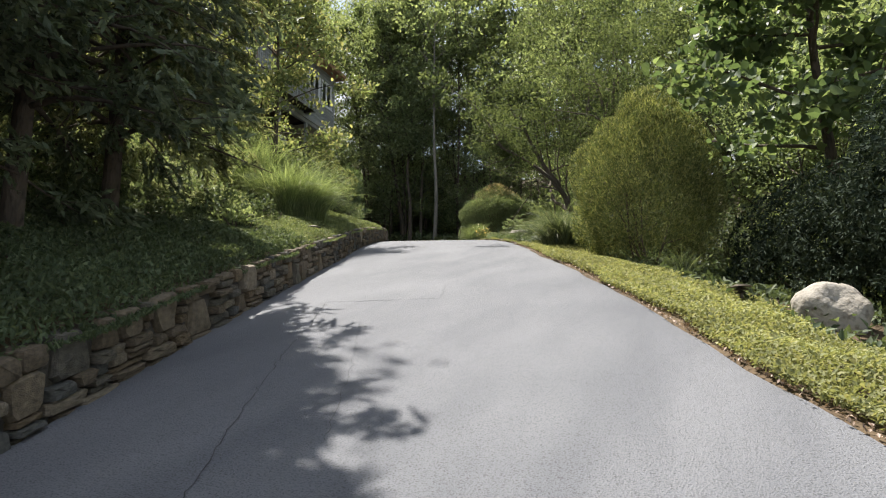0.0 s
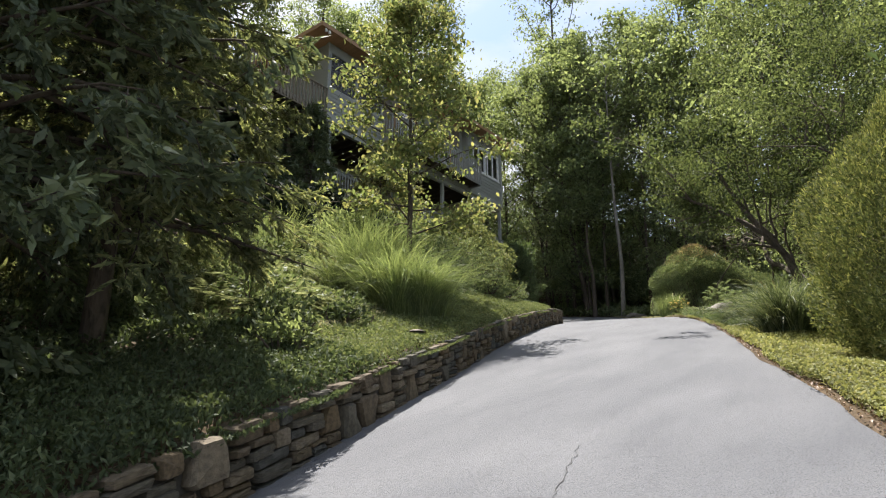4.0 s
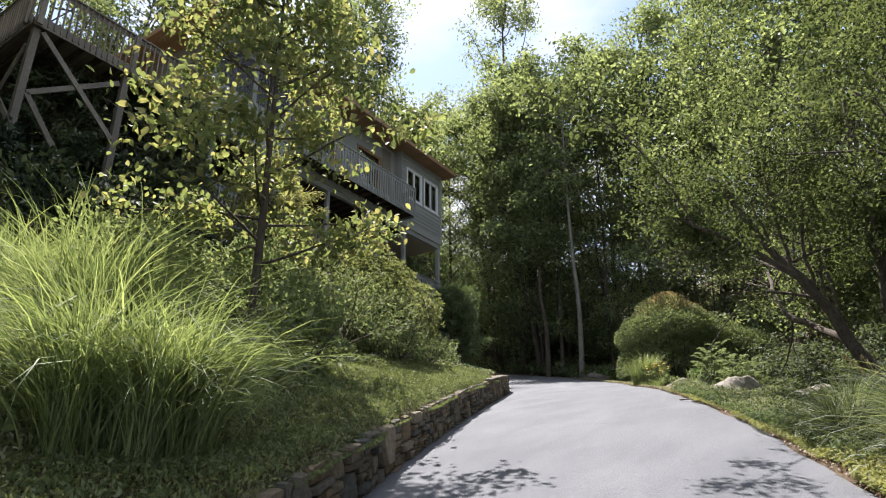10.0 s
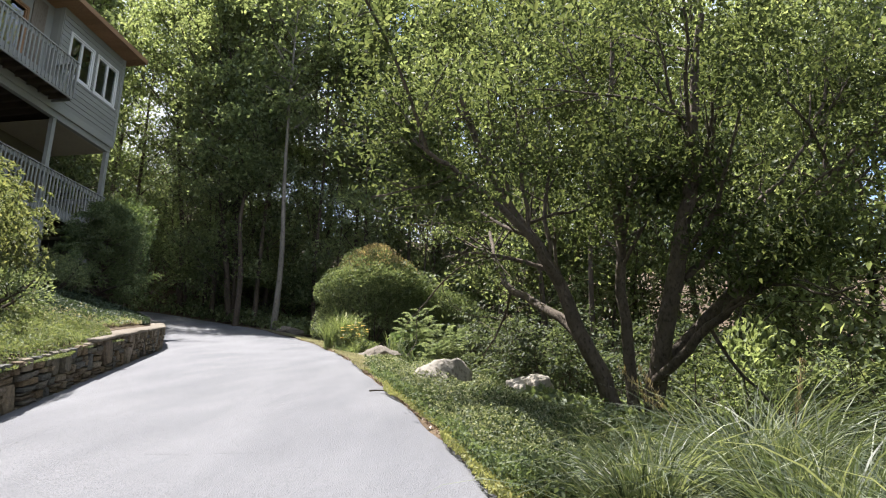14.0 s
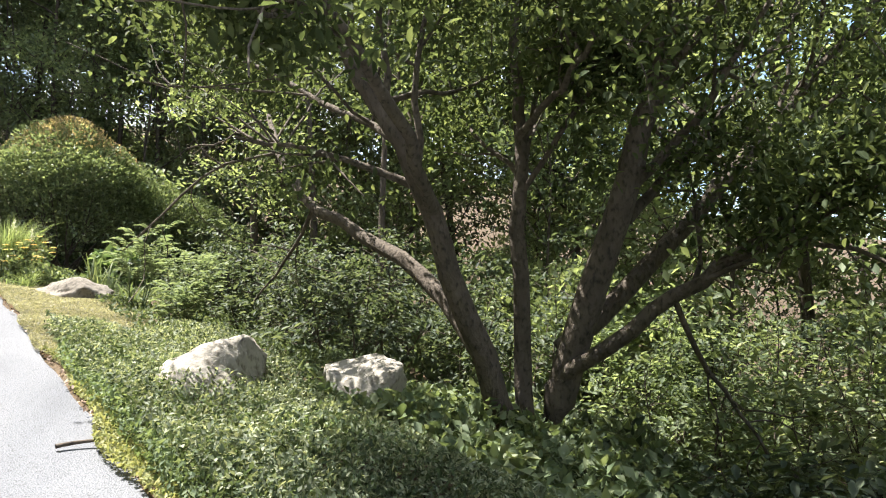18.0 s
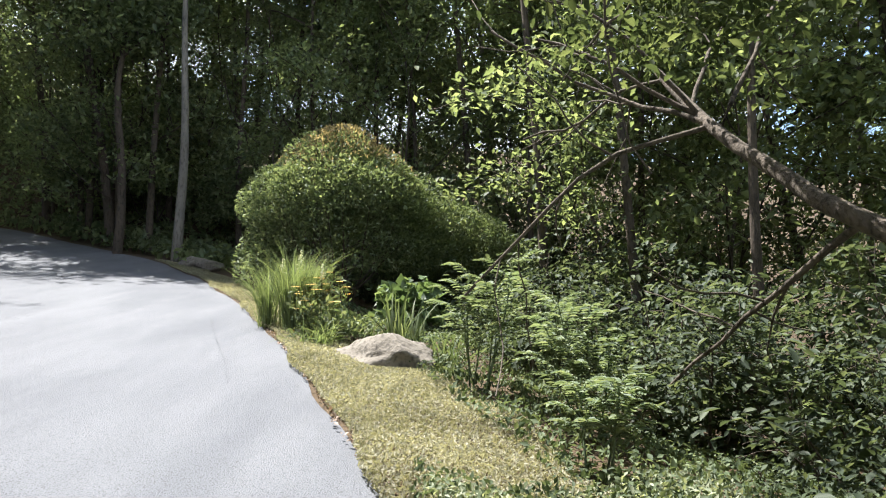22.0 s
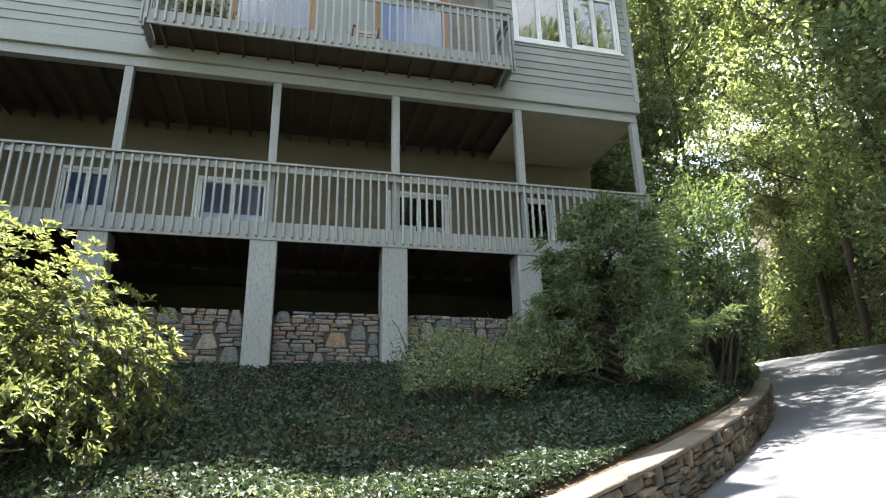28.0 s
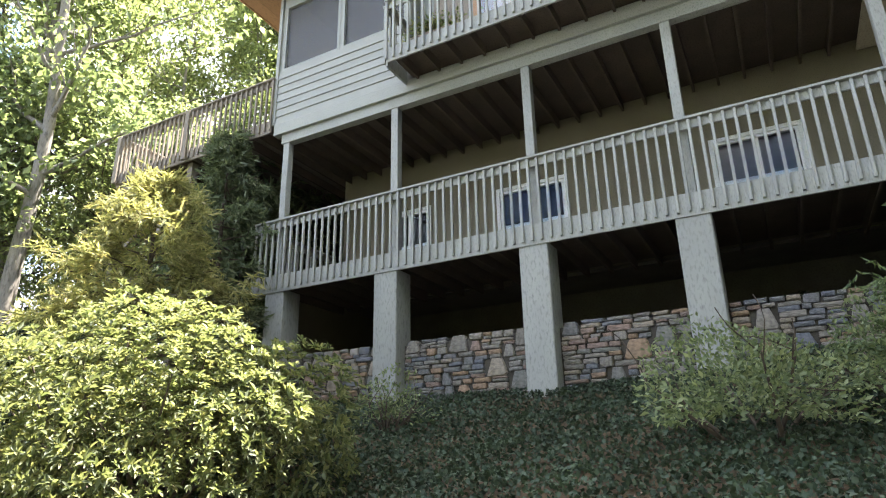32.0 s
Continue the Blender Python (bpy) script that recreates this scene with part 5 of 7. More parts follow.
# ---- the multi-stemmed tree that leans over the drive ----
def big_tree():
    rng = np.random.default_rng(41)
    base = land(17.6, 4.7)
    tree = plant("multistem_tree", base, "large multi-stemmed tree with spreading reddish limbs and light green leaves", "tree")
    o = np.array(base)

    def at(u, v, z):
        x, y = world_xy(u, v)
        return np.array([x, y, z]) - o

    stems = []

    def stem(path, r0, r1):
        p = smooth_line([at(*q) for q in path], 16)
        p[1:-1] += rng.normal(0, 0.02, (14, 3))
        stems.append((p, np.linspace(r0, r1, 16)))

    stem(((17.68, 4.59, 3.99), (17.79, 4.03, 5.38), (17.73, 3.61, 6.32), (17.92, 3.01, 7.32), (17.87, 2.47, 8.76)), 0.122, 0.04)
    stem(((17.7, 4.74, 3.96), (17.63, 4.64, 5.87), (17.51, 4.64, 6.76), (17.56, 4.59, 7.6), (17.4, 4.73, 9.72)), 0.0864, 0.032)
    stem(((17.62, 4.84, 3.96), (16.97, 4.91, 5.48), (16.44, 5.04, 6.73), (16.24, 5.01, 7.47), (15.9, 5.15, 9.1)), 0.144, 0.04)
    stem(((17.46, 4.8, 4.46), (16.58, 5.0, 5.08), (16.07, 5.27, 5.46), (15.72, 5.52, 5.68), (15.0, 6.02, 6.29)), 0.072, 0.024)
    stem(((17.45, 4.92, 4.78), (16.73, 5.98, 5.9), (16.52, 6.34, 6.37), (16.19, 6.82, 7.0), (15.4, 7.91, 8.44)), 0.0936, 0.032)
    stem(((16.8, 5.08, 5.84), (16.67, 5.49, 6.29), (16.51, 5.97, 6.67), (16.11, 6.79, 7.73), (15.97, 6.98, 8.62)), 0.0504, 0.016)
    stem(((17.77, 4.4, 4.65), (18.6, 4.3, 5.58), (19.4, 4.07, 5.98), (20.3, 3.85, 6.5), (21.3, 3.95, 7.3), (22.0, 4.1, 8.0)), 0.095, 0.034)
    stem(((17.73, 3.61, 6.32), (18.06, 3.61, 6.68), (18.65, 3.44, 6.97), (19.89, 2.98, 7.84), (20.62, 2.61, 8.27)), 0.0432, 0.016)
    stem(((17.75, 3.81, 5.92), (17.28, 3.16, 6.53), (16.94, 2.54, 6.88), (16.69, 2.0, 7.13), (16.52, 1.53, 7.31)), 0.0576, 0.02)
    stem(((17.53, 4.63, 6.66), (17.12, 4.48, 6.77), (16.67, 4.39, 6.89), (16.29, 4.19, 7.08), (15.98, 4.01, 7.51)), 0.036, 0.016)
    lines = list(stems)
    subs = branch_out(rng, lines, stems, 8, 0.42, 0.75, 0.25, 0.42, 0.012, 8)
    twigs = branch_out(rng, lines, subs, 4, 0.5, 0.85, 0.1, 0.5, 0.005, 6)
    reach = (smooth_line([at(*q) for q in ((16.6, 1.75, 7.2), (15.4, 1.2, 7.65), (14.1, 0.5, 7.85), (12.9, -0.45, 7.75))], 14), np.linspace(0.022, 0.005, 14))
    lines.append(reach)
    sprays = branch_out(rng, lines, [reach], 12, 0.11, 0.7, -0.2, 0.5, 0.003, 5)
    v, f = tubes(lines, 8)
    local("trunk", fast_mesh("trunk", v, f, True), BARK_RED, tree)
    c = np.repeat(strewn(rng, [reach] + sprays, 60, 0.04, 0.35), 9, 0)
    c = c + rng.normal(0, 1, c.shape) * [0.1, 0.1, 0.05]
    v, f = oval_leaves(rng, c, rng.normal(0, 1, c.shape) + [0, 0, -0.5], 0.09, 0.5, 0.6)
    local("reaching_spray", fast_mesh("reaching_spray", v, f), LEAF_TREE, tree)["kind"] = "stuff"
    live = [l for l in subs + twigs if l[0][-1][2] > 1.6]
    live = [l for l in live if drive_uv(l[0][-1][0] + o[0], l[0][-1][1] + o[1])[0] < 21.6]
    live = [l for l in live if drive_uv(l[0][-1][0] + o[0], l[0][-1][1] + o[1])[0] < 18.8 or l[0][-1][2] + o[2] > 7.2]
    live = [l for l in live if drive_uv(l[0][-1][0] + o[0], l[0][-1][1] + o[1])[1] > 1.9 or l[0][-1][2] + o[2] > 7.0]
    v, f = crown_on(rng, live, 1800, 22, 0.14, 0.19, 0.074, 0.5, 0.74, -0.3, True)
    local("crown", fast_mesh("crown", v, f), LEAF_TREE, tree)
    # outer crown: arching sprays that close the outline
    n = 1750
    c, w = blob_shell(rng, n, (4.6, 5.0, 3.4), 22, 0.5, -0.55)
    c = c + np.array([0.1, 0.0, 5.4])
    u, vv = drive_uv(c[:, 0] + o[0], c[:, 1] + o[1])
    c = c[(vv > 0.9) & (c[:, 2] > 2.0) & (u < 20.3) & ((vv > 2.2) | (c[:, 2] + o[2] > 7.2))]
    c = clumped(rng, c, 0.42, 3.4)
    c = np.repeat(c, 34, 0) + rng.normal(0, 1, (len(c) * 34, 3)) * [0.26, 0.26, 0.075]
    v, f = oval_leaves(rng, c, rng.normal(0, 1, c.shape) + [0, 0, -0.4], 0.074, 0.5, 0.76)
    local("outer_crown", fast_mesh("outer_crown", v, f), LEAF_TREE, tree)


big_tree()


# ---- planter on the balcony ----
def planter(x, y, z):
    box_thing = thing("planter", (x, y, z), "wooden trough planter with trailing yellow-green leaves", "planter")
    part("trough", wall_with_holes(x - 0.12, x + 0.12, y - 0.36, y + 0.36, z, z + 0.22, []), TEAK, box_thing)
    part("rim", box(x - 0.14, x + 0.14, y - 0.38, y + 0.38, z + 0.221, z + 0.25, 0.004), TEAK, box_thing)
    rng = np.random.default_rng(270)
    c = rng.normal(0, 1, (900, 3)) * [0.1, 0.26, 0.1] + [0, 0, 0.36]
    v, f = oval_leaves(rng, c, rng.normal(0, 1, c.shape) + [0, 0, 0.3], 0.07, 0.5, 0.6)
    local("plant", fast_mesh("plant", v, f), LEAF_YOUNG, box_thing, "yellow-green trailing leaves")["kind"] = "stuff"


planter(-15.92, 19.1, BAL_Z + 0.2)


# ---- left bank ----
conifer("feathery_conifer", land(5.0, -3.8), 8.2, 1.7, LEAF_FEATHER, "tall feathery evergreen with drooping dark green boughs", 3, 140, 96, 11, 0.086, 0.9, -0.7, 0.28, 0.11, 0.52, hang=0.8)
conifer("feathery_conifer", land(2.2, -4.4), 9.0, 1.8, LEAF_CONIFER, "dark feathery evergreen behind the taller one", 4, 110, 60, 9, 0.125, 0.5, -0.6, 0.36, 0.1, 0.45, hang=0.7)
conifer("feathery_conifer", land(3.4, -3.75), 7.4, 2.15, LEAF_CONIFER, "dark evergreen close behind the stone wall", 16, 110, 60, 9, 0.115, 1.1, -0.6, 0.34, 0.11, 0.4, hang=0.7)
# out of view, added to cast shade on the wall
conifer("feathery_conifer", land(0.1, -4.7), 8.5, 2.3, LEAF_CONIFER, "unseen dark evergreen added to shade the stone wall", 11, 90, 66, 8, 0.14, 0.8, -0.6, 0.4, 0.12, 0.4, hang=0.7)
conifer("feathery_conifer", land(6.7, -8.4), 8.0, 2.4, LEAF_FEATHER, "tall feathery evergreen high on the bank", 7, 90, 60, 7, 0.14, 0.5, -0.6, 0.22, hang=0.7)
conifer("feathery_conifer", land(7.0, -5.6), 4.6, 1.3, LEAF_FEATHER, "feathery yellow-green evergreen among the bank plants", 8, 90, 80, 9, 0.075, 0.2, -0.6, 0.18, 0.06, hang=0.8)
# behind the start of the walk, added only for its shade
conifer("feathery_conifer", land(-2.2, -5.0), 9.5, 2.6, LEAF_CONIFER, "unseen dark evergreen added to shade the foot of the drive", 9, 80, 40, 6, 0.24, 1.2, -0.5, 0.34, 0.13, 0.5)
conifer("feathery_conifer", land(3.6, -9.6), 8.0, 2.8, LEAF_CONIFER, "dark evergreen high on the bank", 10, 70, 44, 7, 0.2, 0.4, -0.5, 0.26)
for i, (u, v, h) in enumerate(((17.3, -13.2, 5.0), (18.8, -14.0, 4.8), (18.3, -12.4, 5.0))):
    conifer("dark_spruce", land(u, v), h, 1.4, LEAF_CONIFER, "dark dense evergreen under the high deck", 13 + i, 55, 32, 5, 0.24, 0.1, -0.3, 0.26, 0.08, 0.25, 0.1)


def young_tree():
    rng = np.random.default_rng(12)
    tree = plant("young_tree", land(13.4, -4.4), "slender young tree with yellow-green leaves", "tree")
    bole = smooth_line([(0, 0, -0.4), (0.04, 0, 2), (-0.03, 0.05, 4.2), (0, 0, 7.3)], 14)
    lines = [(bole, np.linspace(0.075, 0.012, 14))]
    limbs = []
    for i in range(34):
        h = 1.2 + 5.9 * (i + rng.uniform(0, 0.7)) / 34
        a = i * 2.4 + rng.uniform(-0.4, 0.4)
        k = (h - 1.2) / 5.9
        ln = (2.1 * (1 - k) ** 0.7 + 0.45) * rng.uniform(0.6, 1.15)
        limbs.append(limb(rng, (0, 0, h), (math.cos(a), math.sin(a), 0.35), ln, 0.022, 0.005, 7, 0.1, 0.1))
    lines += limbs
    twigs = branch_out(rng, lines, limbs, 3, 0.4, 0.8, -0.1, 0.5, 0.003, 5)
    v, f = tubes(lines, 6)
    local("trunk", fast_mesh("trunk", v, f, True), BARK, tree)
    v, f = crown_on(rng, limbs + twigs, 860, 12, 0.1, 0.19, 0.112, 0.6, 0.6, -0.6, True)
    local("crown", fast_mesh("crown", v, f), LEAF_YOUNG, tree)


young_tree()
forest_tree("bank_tree", 230, land(3.6, -6.0), 12.8, 2.0, 7.5, BARK, LEAF_FOREST, "tall leafy tree rising behind the evergreens", 900, 24, 0.17, 0.15, group="trees above the wall")
# the next two are unseen, added to block sky light over the bank
forest_tree("bank_tree", 232, land(2.6, -8.4), 14.0, 3.3, 5.0, BARK, LEAF_FOREST_COOL, "unseen broad dense tree added to shade the bank", 900, 18, 0.22, 0.2, group="trees above the wall")
forest_tree("bank_tree", 233, land(-0.6, -7.4), 13.0, 3.2, 4.5, BARK, LEAF_FOREST_COOL, "unseen broad dense tree added to shade the foot of the bank", 800, 18, 0.22, 0.2, group="trees above the wall")
grass_clump("ornamental_grass", land(9.6, -2.8), 1.12, 0.9, 4600, "tall clump of arching green grass", 21, wide=0.0042, base=0.36, arch=1.0)
grass_clump("ornamental_grass", land(10.2, -3.95), 1.22, 0.8, 4400, "tall clump of arching bright green grass", 22, wide=0.0042, base=0.42, arch=0.8)
grass_clump("ornamental_grass", land(12.0, -7.0), 1.0, 0.9, 900, "small clump of arching green grass", 23, wide=0.006)
grass_clump("ornamental_grass", land(13.6, -7.6), 1.15, 0.9, 900, "small clump of arching green grass", 24, wide=0.006)
grass_clump("ornamental_grass", land(11.8, -3.3), 0.7, 0.8, 700, "small clump of arching green grass", 25, wide=0.005)
rosette_shrub("rhododendron", land(18.0, -5.1), (2.1, 1.8, 1.35), LEAF_RHODO, LEAF_YOUNG, "rounded rhododendron with pale green whorled leaves", 31, 3400, 9, 0.08, 0.34, group="rhododendrons", lump=0.4, knobs=50)
rosette_shrub("rhododendron", land(21.05, -5.85), (1.95, 2.0, 1.4), LEAF_RHODO, LEAF_YOUNG, "sunlit rhododendron with pale green whorled leaves", 32, 3600, 9, 0.076, 0.36, group="rhododendrons", lump=0.5, knobs=60, depth=0.62)
shrub("azalea_bush", land(12.2, -5.2), (1.2, 1.2, 1.2), LEAF_FOREST, "leafy green bush beside the young tree", 47, 5200, 0.085, 0.5, 9, depth=0.7, lump=0.45, flat=0.7, rise=0.55)
shrub("azalea_bush", land(13.2, -3.7), (0.9, 0.9, 0.85), LEAF_FOREST_COOL, "leafy green bush at the foot of the young tree", 48, 3600, 0.08, 0.5, 9, depth=0.7, lump=0.45, flat=0.7, rise=0.5)
shrub("azalea_bush", land(14.6, -5.2), (1.2, 1.2, 1.15), LEAF_FOREST_COOL, "leafy dark bush behind the young tree", 49, 4600, 0.085, 0.5, 9, depth=0.7, lump=0.45, flat=0.7, rise=0.55)
shrub("azalea_bush", land(15.8, -4.3), (1.5, 1.3, 1.1), LEAF_BARBERRY, "dark rounded bush behind the wall", 33, 6000, 0.06, 0.4, 9)
shrub("azalea_bush", land(17.2, -3.75), (0.95, 0.8, 0.6), LEAF_BARBERRY, "low dark bush below the rhododendron", 44, 3000, 0.06, 0.4, 9, floor=-0.5)
shrub("azalea_bush", land(18.9, -3.7), (0.9, 0.8, 0.55), LEAF_BARBERRY, "low dark bush below the rhododendron", 45, 3000, 0.06, 0.4, 9, floor=-0.5)
shrub("azalea_bush", land(26.3, -5.7), (1.15, 1.0, 0.85), LEAF_BARBERRY, "small loose azalea bush before the stone wall", 34, 4400, 0.055, 0.45, 6, depth=0.7)
shrub("azalea_bush", land(27.8, -6.0), (1.0, 0.9, 0.75), LEAF_BARBERRY, "small loose azalea bush before the stone wall", 35, 4000, 0.055, 0.45, 6, depth=0.7)
shrub("azalea_bush", land(22.8, -7.9), (0.6, 0.6, 0.7), LEAF_BARBERRY, "thin azalea bush beside a concrete column", 36, 900, 0.06, 0.4, 10, depth=0.9)
conifer("hemlock", land(28.9, -5.4), 2.85, 1.35, LEAF_HEMLOCK_SHADE, "bushy green hemlock at the end of the house", 37, 90, 100, 9, 0.082, 0.05, -0.25, 0.22, 0.05, 0.45, 0.35)
shrub("tall_laurel", land(31.7, -5.7), (1.15, 1.15, 2.55), LEAF_MAPLE, "tall laurel with glossy sunlit leaves", 38, 6500, 0.1, 0.4, 9, rise=0.7, floor=-0.6)
conifer("arborvitae", land(33.0, -6.3), 2.3, 0.62, LEAF_CONIFER, "narrow cone-shaped arborvitae near the end of the wall", 46, 70, 60, 7, 0.075, 0.05, 0.4, 0.28, 0.05, 0.8, 0.6, hang=-0.3)
conifer("golden_cypress", land(19.3, -7.9), 4.1, 2.0, LEAF_GOLD, "golden thread-leaf cypress with weeping tips", 39, 70, 80, 7, 0.13, 0.2, -0.7, 0.14, 0.06, 0.7, 0.4)
conifer("dark_spruce", land(19.6, -14.6), 3.4, 1.4, LEAF_CONIFER, "dark spruce filling the end of the porch", 43, 60, 50, 6, 0.16, 0.1, -0.3, 0.26, 0.07, 0.35, 0.1)
conifer("dark_spruce", land(18.9, -10.4), 5.4, 1.5, LEAF_CONIFER, "dark dense spruce against the house", 40, 70, 55, 6, 0.15, 0.1, -0.3, 0.2, 0.08, 0.8, 0.1)
# near-black yew leaf puts the shade below the deck into the colour
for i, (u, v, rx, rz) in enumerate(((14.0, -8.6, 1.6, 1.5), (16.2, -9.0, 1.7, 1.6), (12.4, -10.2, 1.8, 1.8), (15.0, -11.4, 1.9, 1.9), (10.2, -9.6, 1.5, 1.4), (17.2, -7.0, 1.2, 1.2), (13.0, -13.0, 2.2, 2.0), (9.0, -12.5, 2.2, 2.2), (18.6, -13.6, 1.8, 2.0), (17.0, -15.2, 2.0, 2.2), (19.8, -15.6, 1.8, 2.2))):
    shrub("understorey_bush", land(u, v), (rx, rx, rz), LEAF_YEW, "leafy bush below the deck, leaf colour darkened to stand for shade", 50 + i, 3000, 0.18, 0.5, 7, group="bushes on the bank")
for i, (u, v, r) in enumerate(((6.6, -3.1, 0.5), (7.4, -3.9, 0.6), (8.1, -4.9, 0.6), (7.0, -5.2, 0.7), (8.9, -5.9, 0.6), (6.2, -2.75, 0.35), (7.9, -3.0, 0.35), (10.6, -6.3, 0.7), (5.9, -5.9, 0.8))):
    shrub("perennial", land(u, v), (r, r, r * 0.9), (LEAF_COVER, LEAF_FERN, LEAF_FOREST)[i % 3], "small leafy perennial in the planted bank", 70 + i, int(1500 * r), 0.07, 0.5, 8, depth=0.8, group="perennials on the bank", category="perennial")
for i, (u, v) in enumerate(((7.2, -4.6), (8.3, -4.1), (8.0, -5.6), (9.2, -6.6), (6.7, -4.2), (7.7, -4.9), (8.8, -4.7), (9.2, -5.4), (8.5, -6.2), (7.5, -6.3), (9.9, -5.9), (10.5, -5.2), (7.9, -3.6), (6.9, -3.5), (8.9, -7.3), (11.0, -6.4))):
    frond_plant("fern", land(u, v), 12, 0.72, "pale sunlit fern in the planted bank", 80 + i, LEAF_WEED, rise=1.0, pairs=17, size=0.115, group="ferns")
# the sunny stretch takes the brightened tone, the rest the darkened one
carpet("juniper_cover", LEAF_COVER_SUN, "creeping cover over the wall, coloured yellow-green as if in sun", 89, 100000, 6.2, 19.8, -0.04, 1.6, -1, 0.04, 0.14, 0.4, 0.55, 0.05, up=0.9)
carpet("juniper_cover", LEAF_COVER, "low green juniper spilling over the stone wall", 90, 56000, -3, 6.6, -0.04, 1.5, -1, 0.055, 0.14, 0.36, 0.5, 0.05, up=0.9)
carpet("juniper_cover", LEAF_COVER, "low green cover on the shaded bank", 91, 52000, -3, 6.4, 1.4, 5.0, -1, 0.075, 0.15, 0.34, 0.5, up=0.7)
carpet("juniper_cover", LEAF_COVER, "low green cover at the foot of the bank", 97, 12000, -11, -3, -0.06, 4.5, -1, 0.12, 0.16, 0.3, 0.5)
carpet("perennial_cover", LEAF_WEED, "pale sunlit weeds on the planted bank", 98, 60000, 6.2, 12.5, 1.2, 6.0, -1, 0.045, 0.2, 0.45, 0.7, patch=0.25)
carpet("perennial_cover", LEAF_DRY, "dry yellowing growth on the planted bank", 99, 9000, 6.5, 12.5, 1.0, 5.5, -1, 0.06, 0.2, 0.35, 0.5, patch=0.35)
carpet("perennial_cover", LEAF_FERN, "mixed low plants on the sunny bank", 92, 12000, 6, 14, 1.2, 6.5, -1, 0.085, 0.3, 0.5, 0.6, patch=0.35)
carpet("ivy", LEAF_IVY, "dark glossy ivy covering the bank below the house", 93, 92000, 20.8, 32, 0.75, 7.4, -1, 0.047, 0.13, 0.85, 0.66)
carpet("ivy", LEAF_IVY, "dark ivy reaching the wall cap", 113, 20000, 24.1, 33.6, 0.34, 0.85, -1, 0.05, 0.12, 0.8, 0.72)
carpet("dry_cover", LEAF_DRY, "dry mossy growth behind the wall cap", 94, 8000, 19.5, 24.2, 0.38, 1.5, -1, 0.05, 0.1, 0.4, 0.5, patch=0.3)
carpet("cover_strip", LEAF_FERN, "pale green cover behind the wall cap", 95, 2500, 19.5, 24.4, 0.38, 0.9, -1, 0.06, 0.12, 0.45, 0.5, patch=0.4)
carpet("bank_cover", LEAF_COVER, "low green growth on the bank by the rhododendrons", 96, 26000, 13, 21, 1.4, 6, -1, 0.09, 0.16, 0.4, 0.6)
path_light(land(8.1, -2.15, -0.06))

# ---- right side ----
carpet("lime_cover", LEAF_LIME, "bright lime-green ground cover along the drive", 100, 120000, -6, 12.5, 0.05, 1.55, 1, 0.04, 0.13, 0.55, 0.75, 0.05)
carpet("shade_cover", LEAF_COVER, "low green plants behind the lime cover", 101, 9000, -6, 16, 1.3, 4.5, 1, 0.11, 0.2, 0.45, 0.6)
carpet("dry_moss", LEAF_DRY, "dry yellow moss and grass along the drive", 102, 70000, 18.4, 24.6, -0.02, 1.3, 1, 0.034, 0.04, 0.3, 0.55, 0.04)
carpet("dry_moss", LEAF_DRY, "thin dry grass at the edge of the drive by the dome shrub", 117, 26000, 24.4, 34, -0.02, 0.8, 1, 0.04, 0.05, 0.3, 0.55, 0.05)
carpet("weed_cover", LEAF_FERN, "low leafy plants behind the ledge boulder", 111, 9000, 20.8, 27.5, 1.2, 3.4, 1, 0.05, 0.14, 0.45, 0.6, patch=0.4)
carpet("weed_cover", LEAF_COVER, "green ground plants behind the ledge boulder", 112, 10000, 20.8, 28.5, 1.0, 4.2, 1, 0.06, 0.14, 0.5, 0.6, patch=0.35)
carpet("weed_cover", LEAF_WEED, "pale leafy weeds among the rocks", 110, 40000, 14.5, 20.3, 0.1, 1.7, 1, 0.034, 0.3, 0.45, 0.6, patch=0.25)
carpet("weed_cover", LEAF_COVER, "leafy weeds and creeping plants below the rocks", 103, 60000, 12, 20.5, 0.1, 3.2, 1, 0.042, 0.28, 0.5, 0.6, patch=0.3)
carpet("weed_cover", LEAF_FERN, "broad-leaved green weeds below the multi-stemmed tree", 114, 9000, 14.6, 18.6, 1.6, 4.6, 1, 0.1, 0.35, 0.6, 0.65, patch=0.1)
carpet("dry_edge", LEAF_LIME, "yellow-green moss and grass at the edge of the drive", 109, 22000, 12.3, 19.5, -0.02, 0.42, 1, 0.04, 0.06, 0.35, 0.5, 0.05)
# hemlock's darkened leaf, so these weeds look partly shaded
carpet("weed_cover", LEAF_HEMLOCK_SHADE, "soft green leafy weeds along the drive", 104, 40000, 13.5, 19.3, 0.02, 1.4, 1, 0.034, 0.24, 0.5, 0.6, patch=0.3)
carpet("woodland_cover", LEAF_UNDER_SHADE, "green undergrowth on the wooded slope", 105, 44000, 8, 34, 3.2, 18, 1, 0.14, 0.42, 0.5, 0.65, patch=0.35)
carpet("woodland_cover", LEAF_FOREST_COOL, "dark undergrowth deep in the woods below the drive", 118, 34000, 2, 36, 6, 36, 1, 0.3, 1.3, 0.5, 0.6)
carpet("woodland_cover", LEAF_FOREST_COOL, "dark undergrowth on the slope ahead", 107, 36000, 33, 60, 0.3, 14, 1, 0.22, 0.7, 0.5, 0.6)
carpet("woodland_cover", LEAF_FOREST_COOL, "dark undergrowth above the bend", 108, 16000, 32.5, 48, 0.2, 10, -1, 0.2, 0.6, 0.5, 0.6)
carpet("leaf_litter", LEAF_LITTER, "dry brown leaves lying among ivy behind the wall cap", 115, 7000, 19.3, 25.5, 0.4, 2.3, -1, 0.06, 0.04, 0.6, 0.85, patch=0.2)
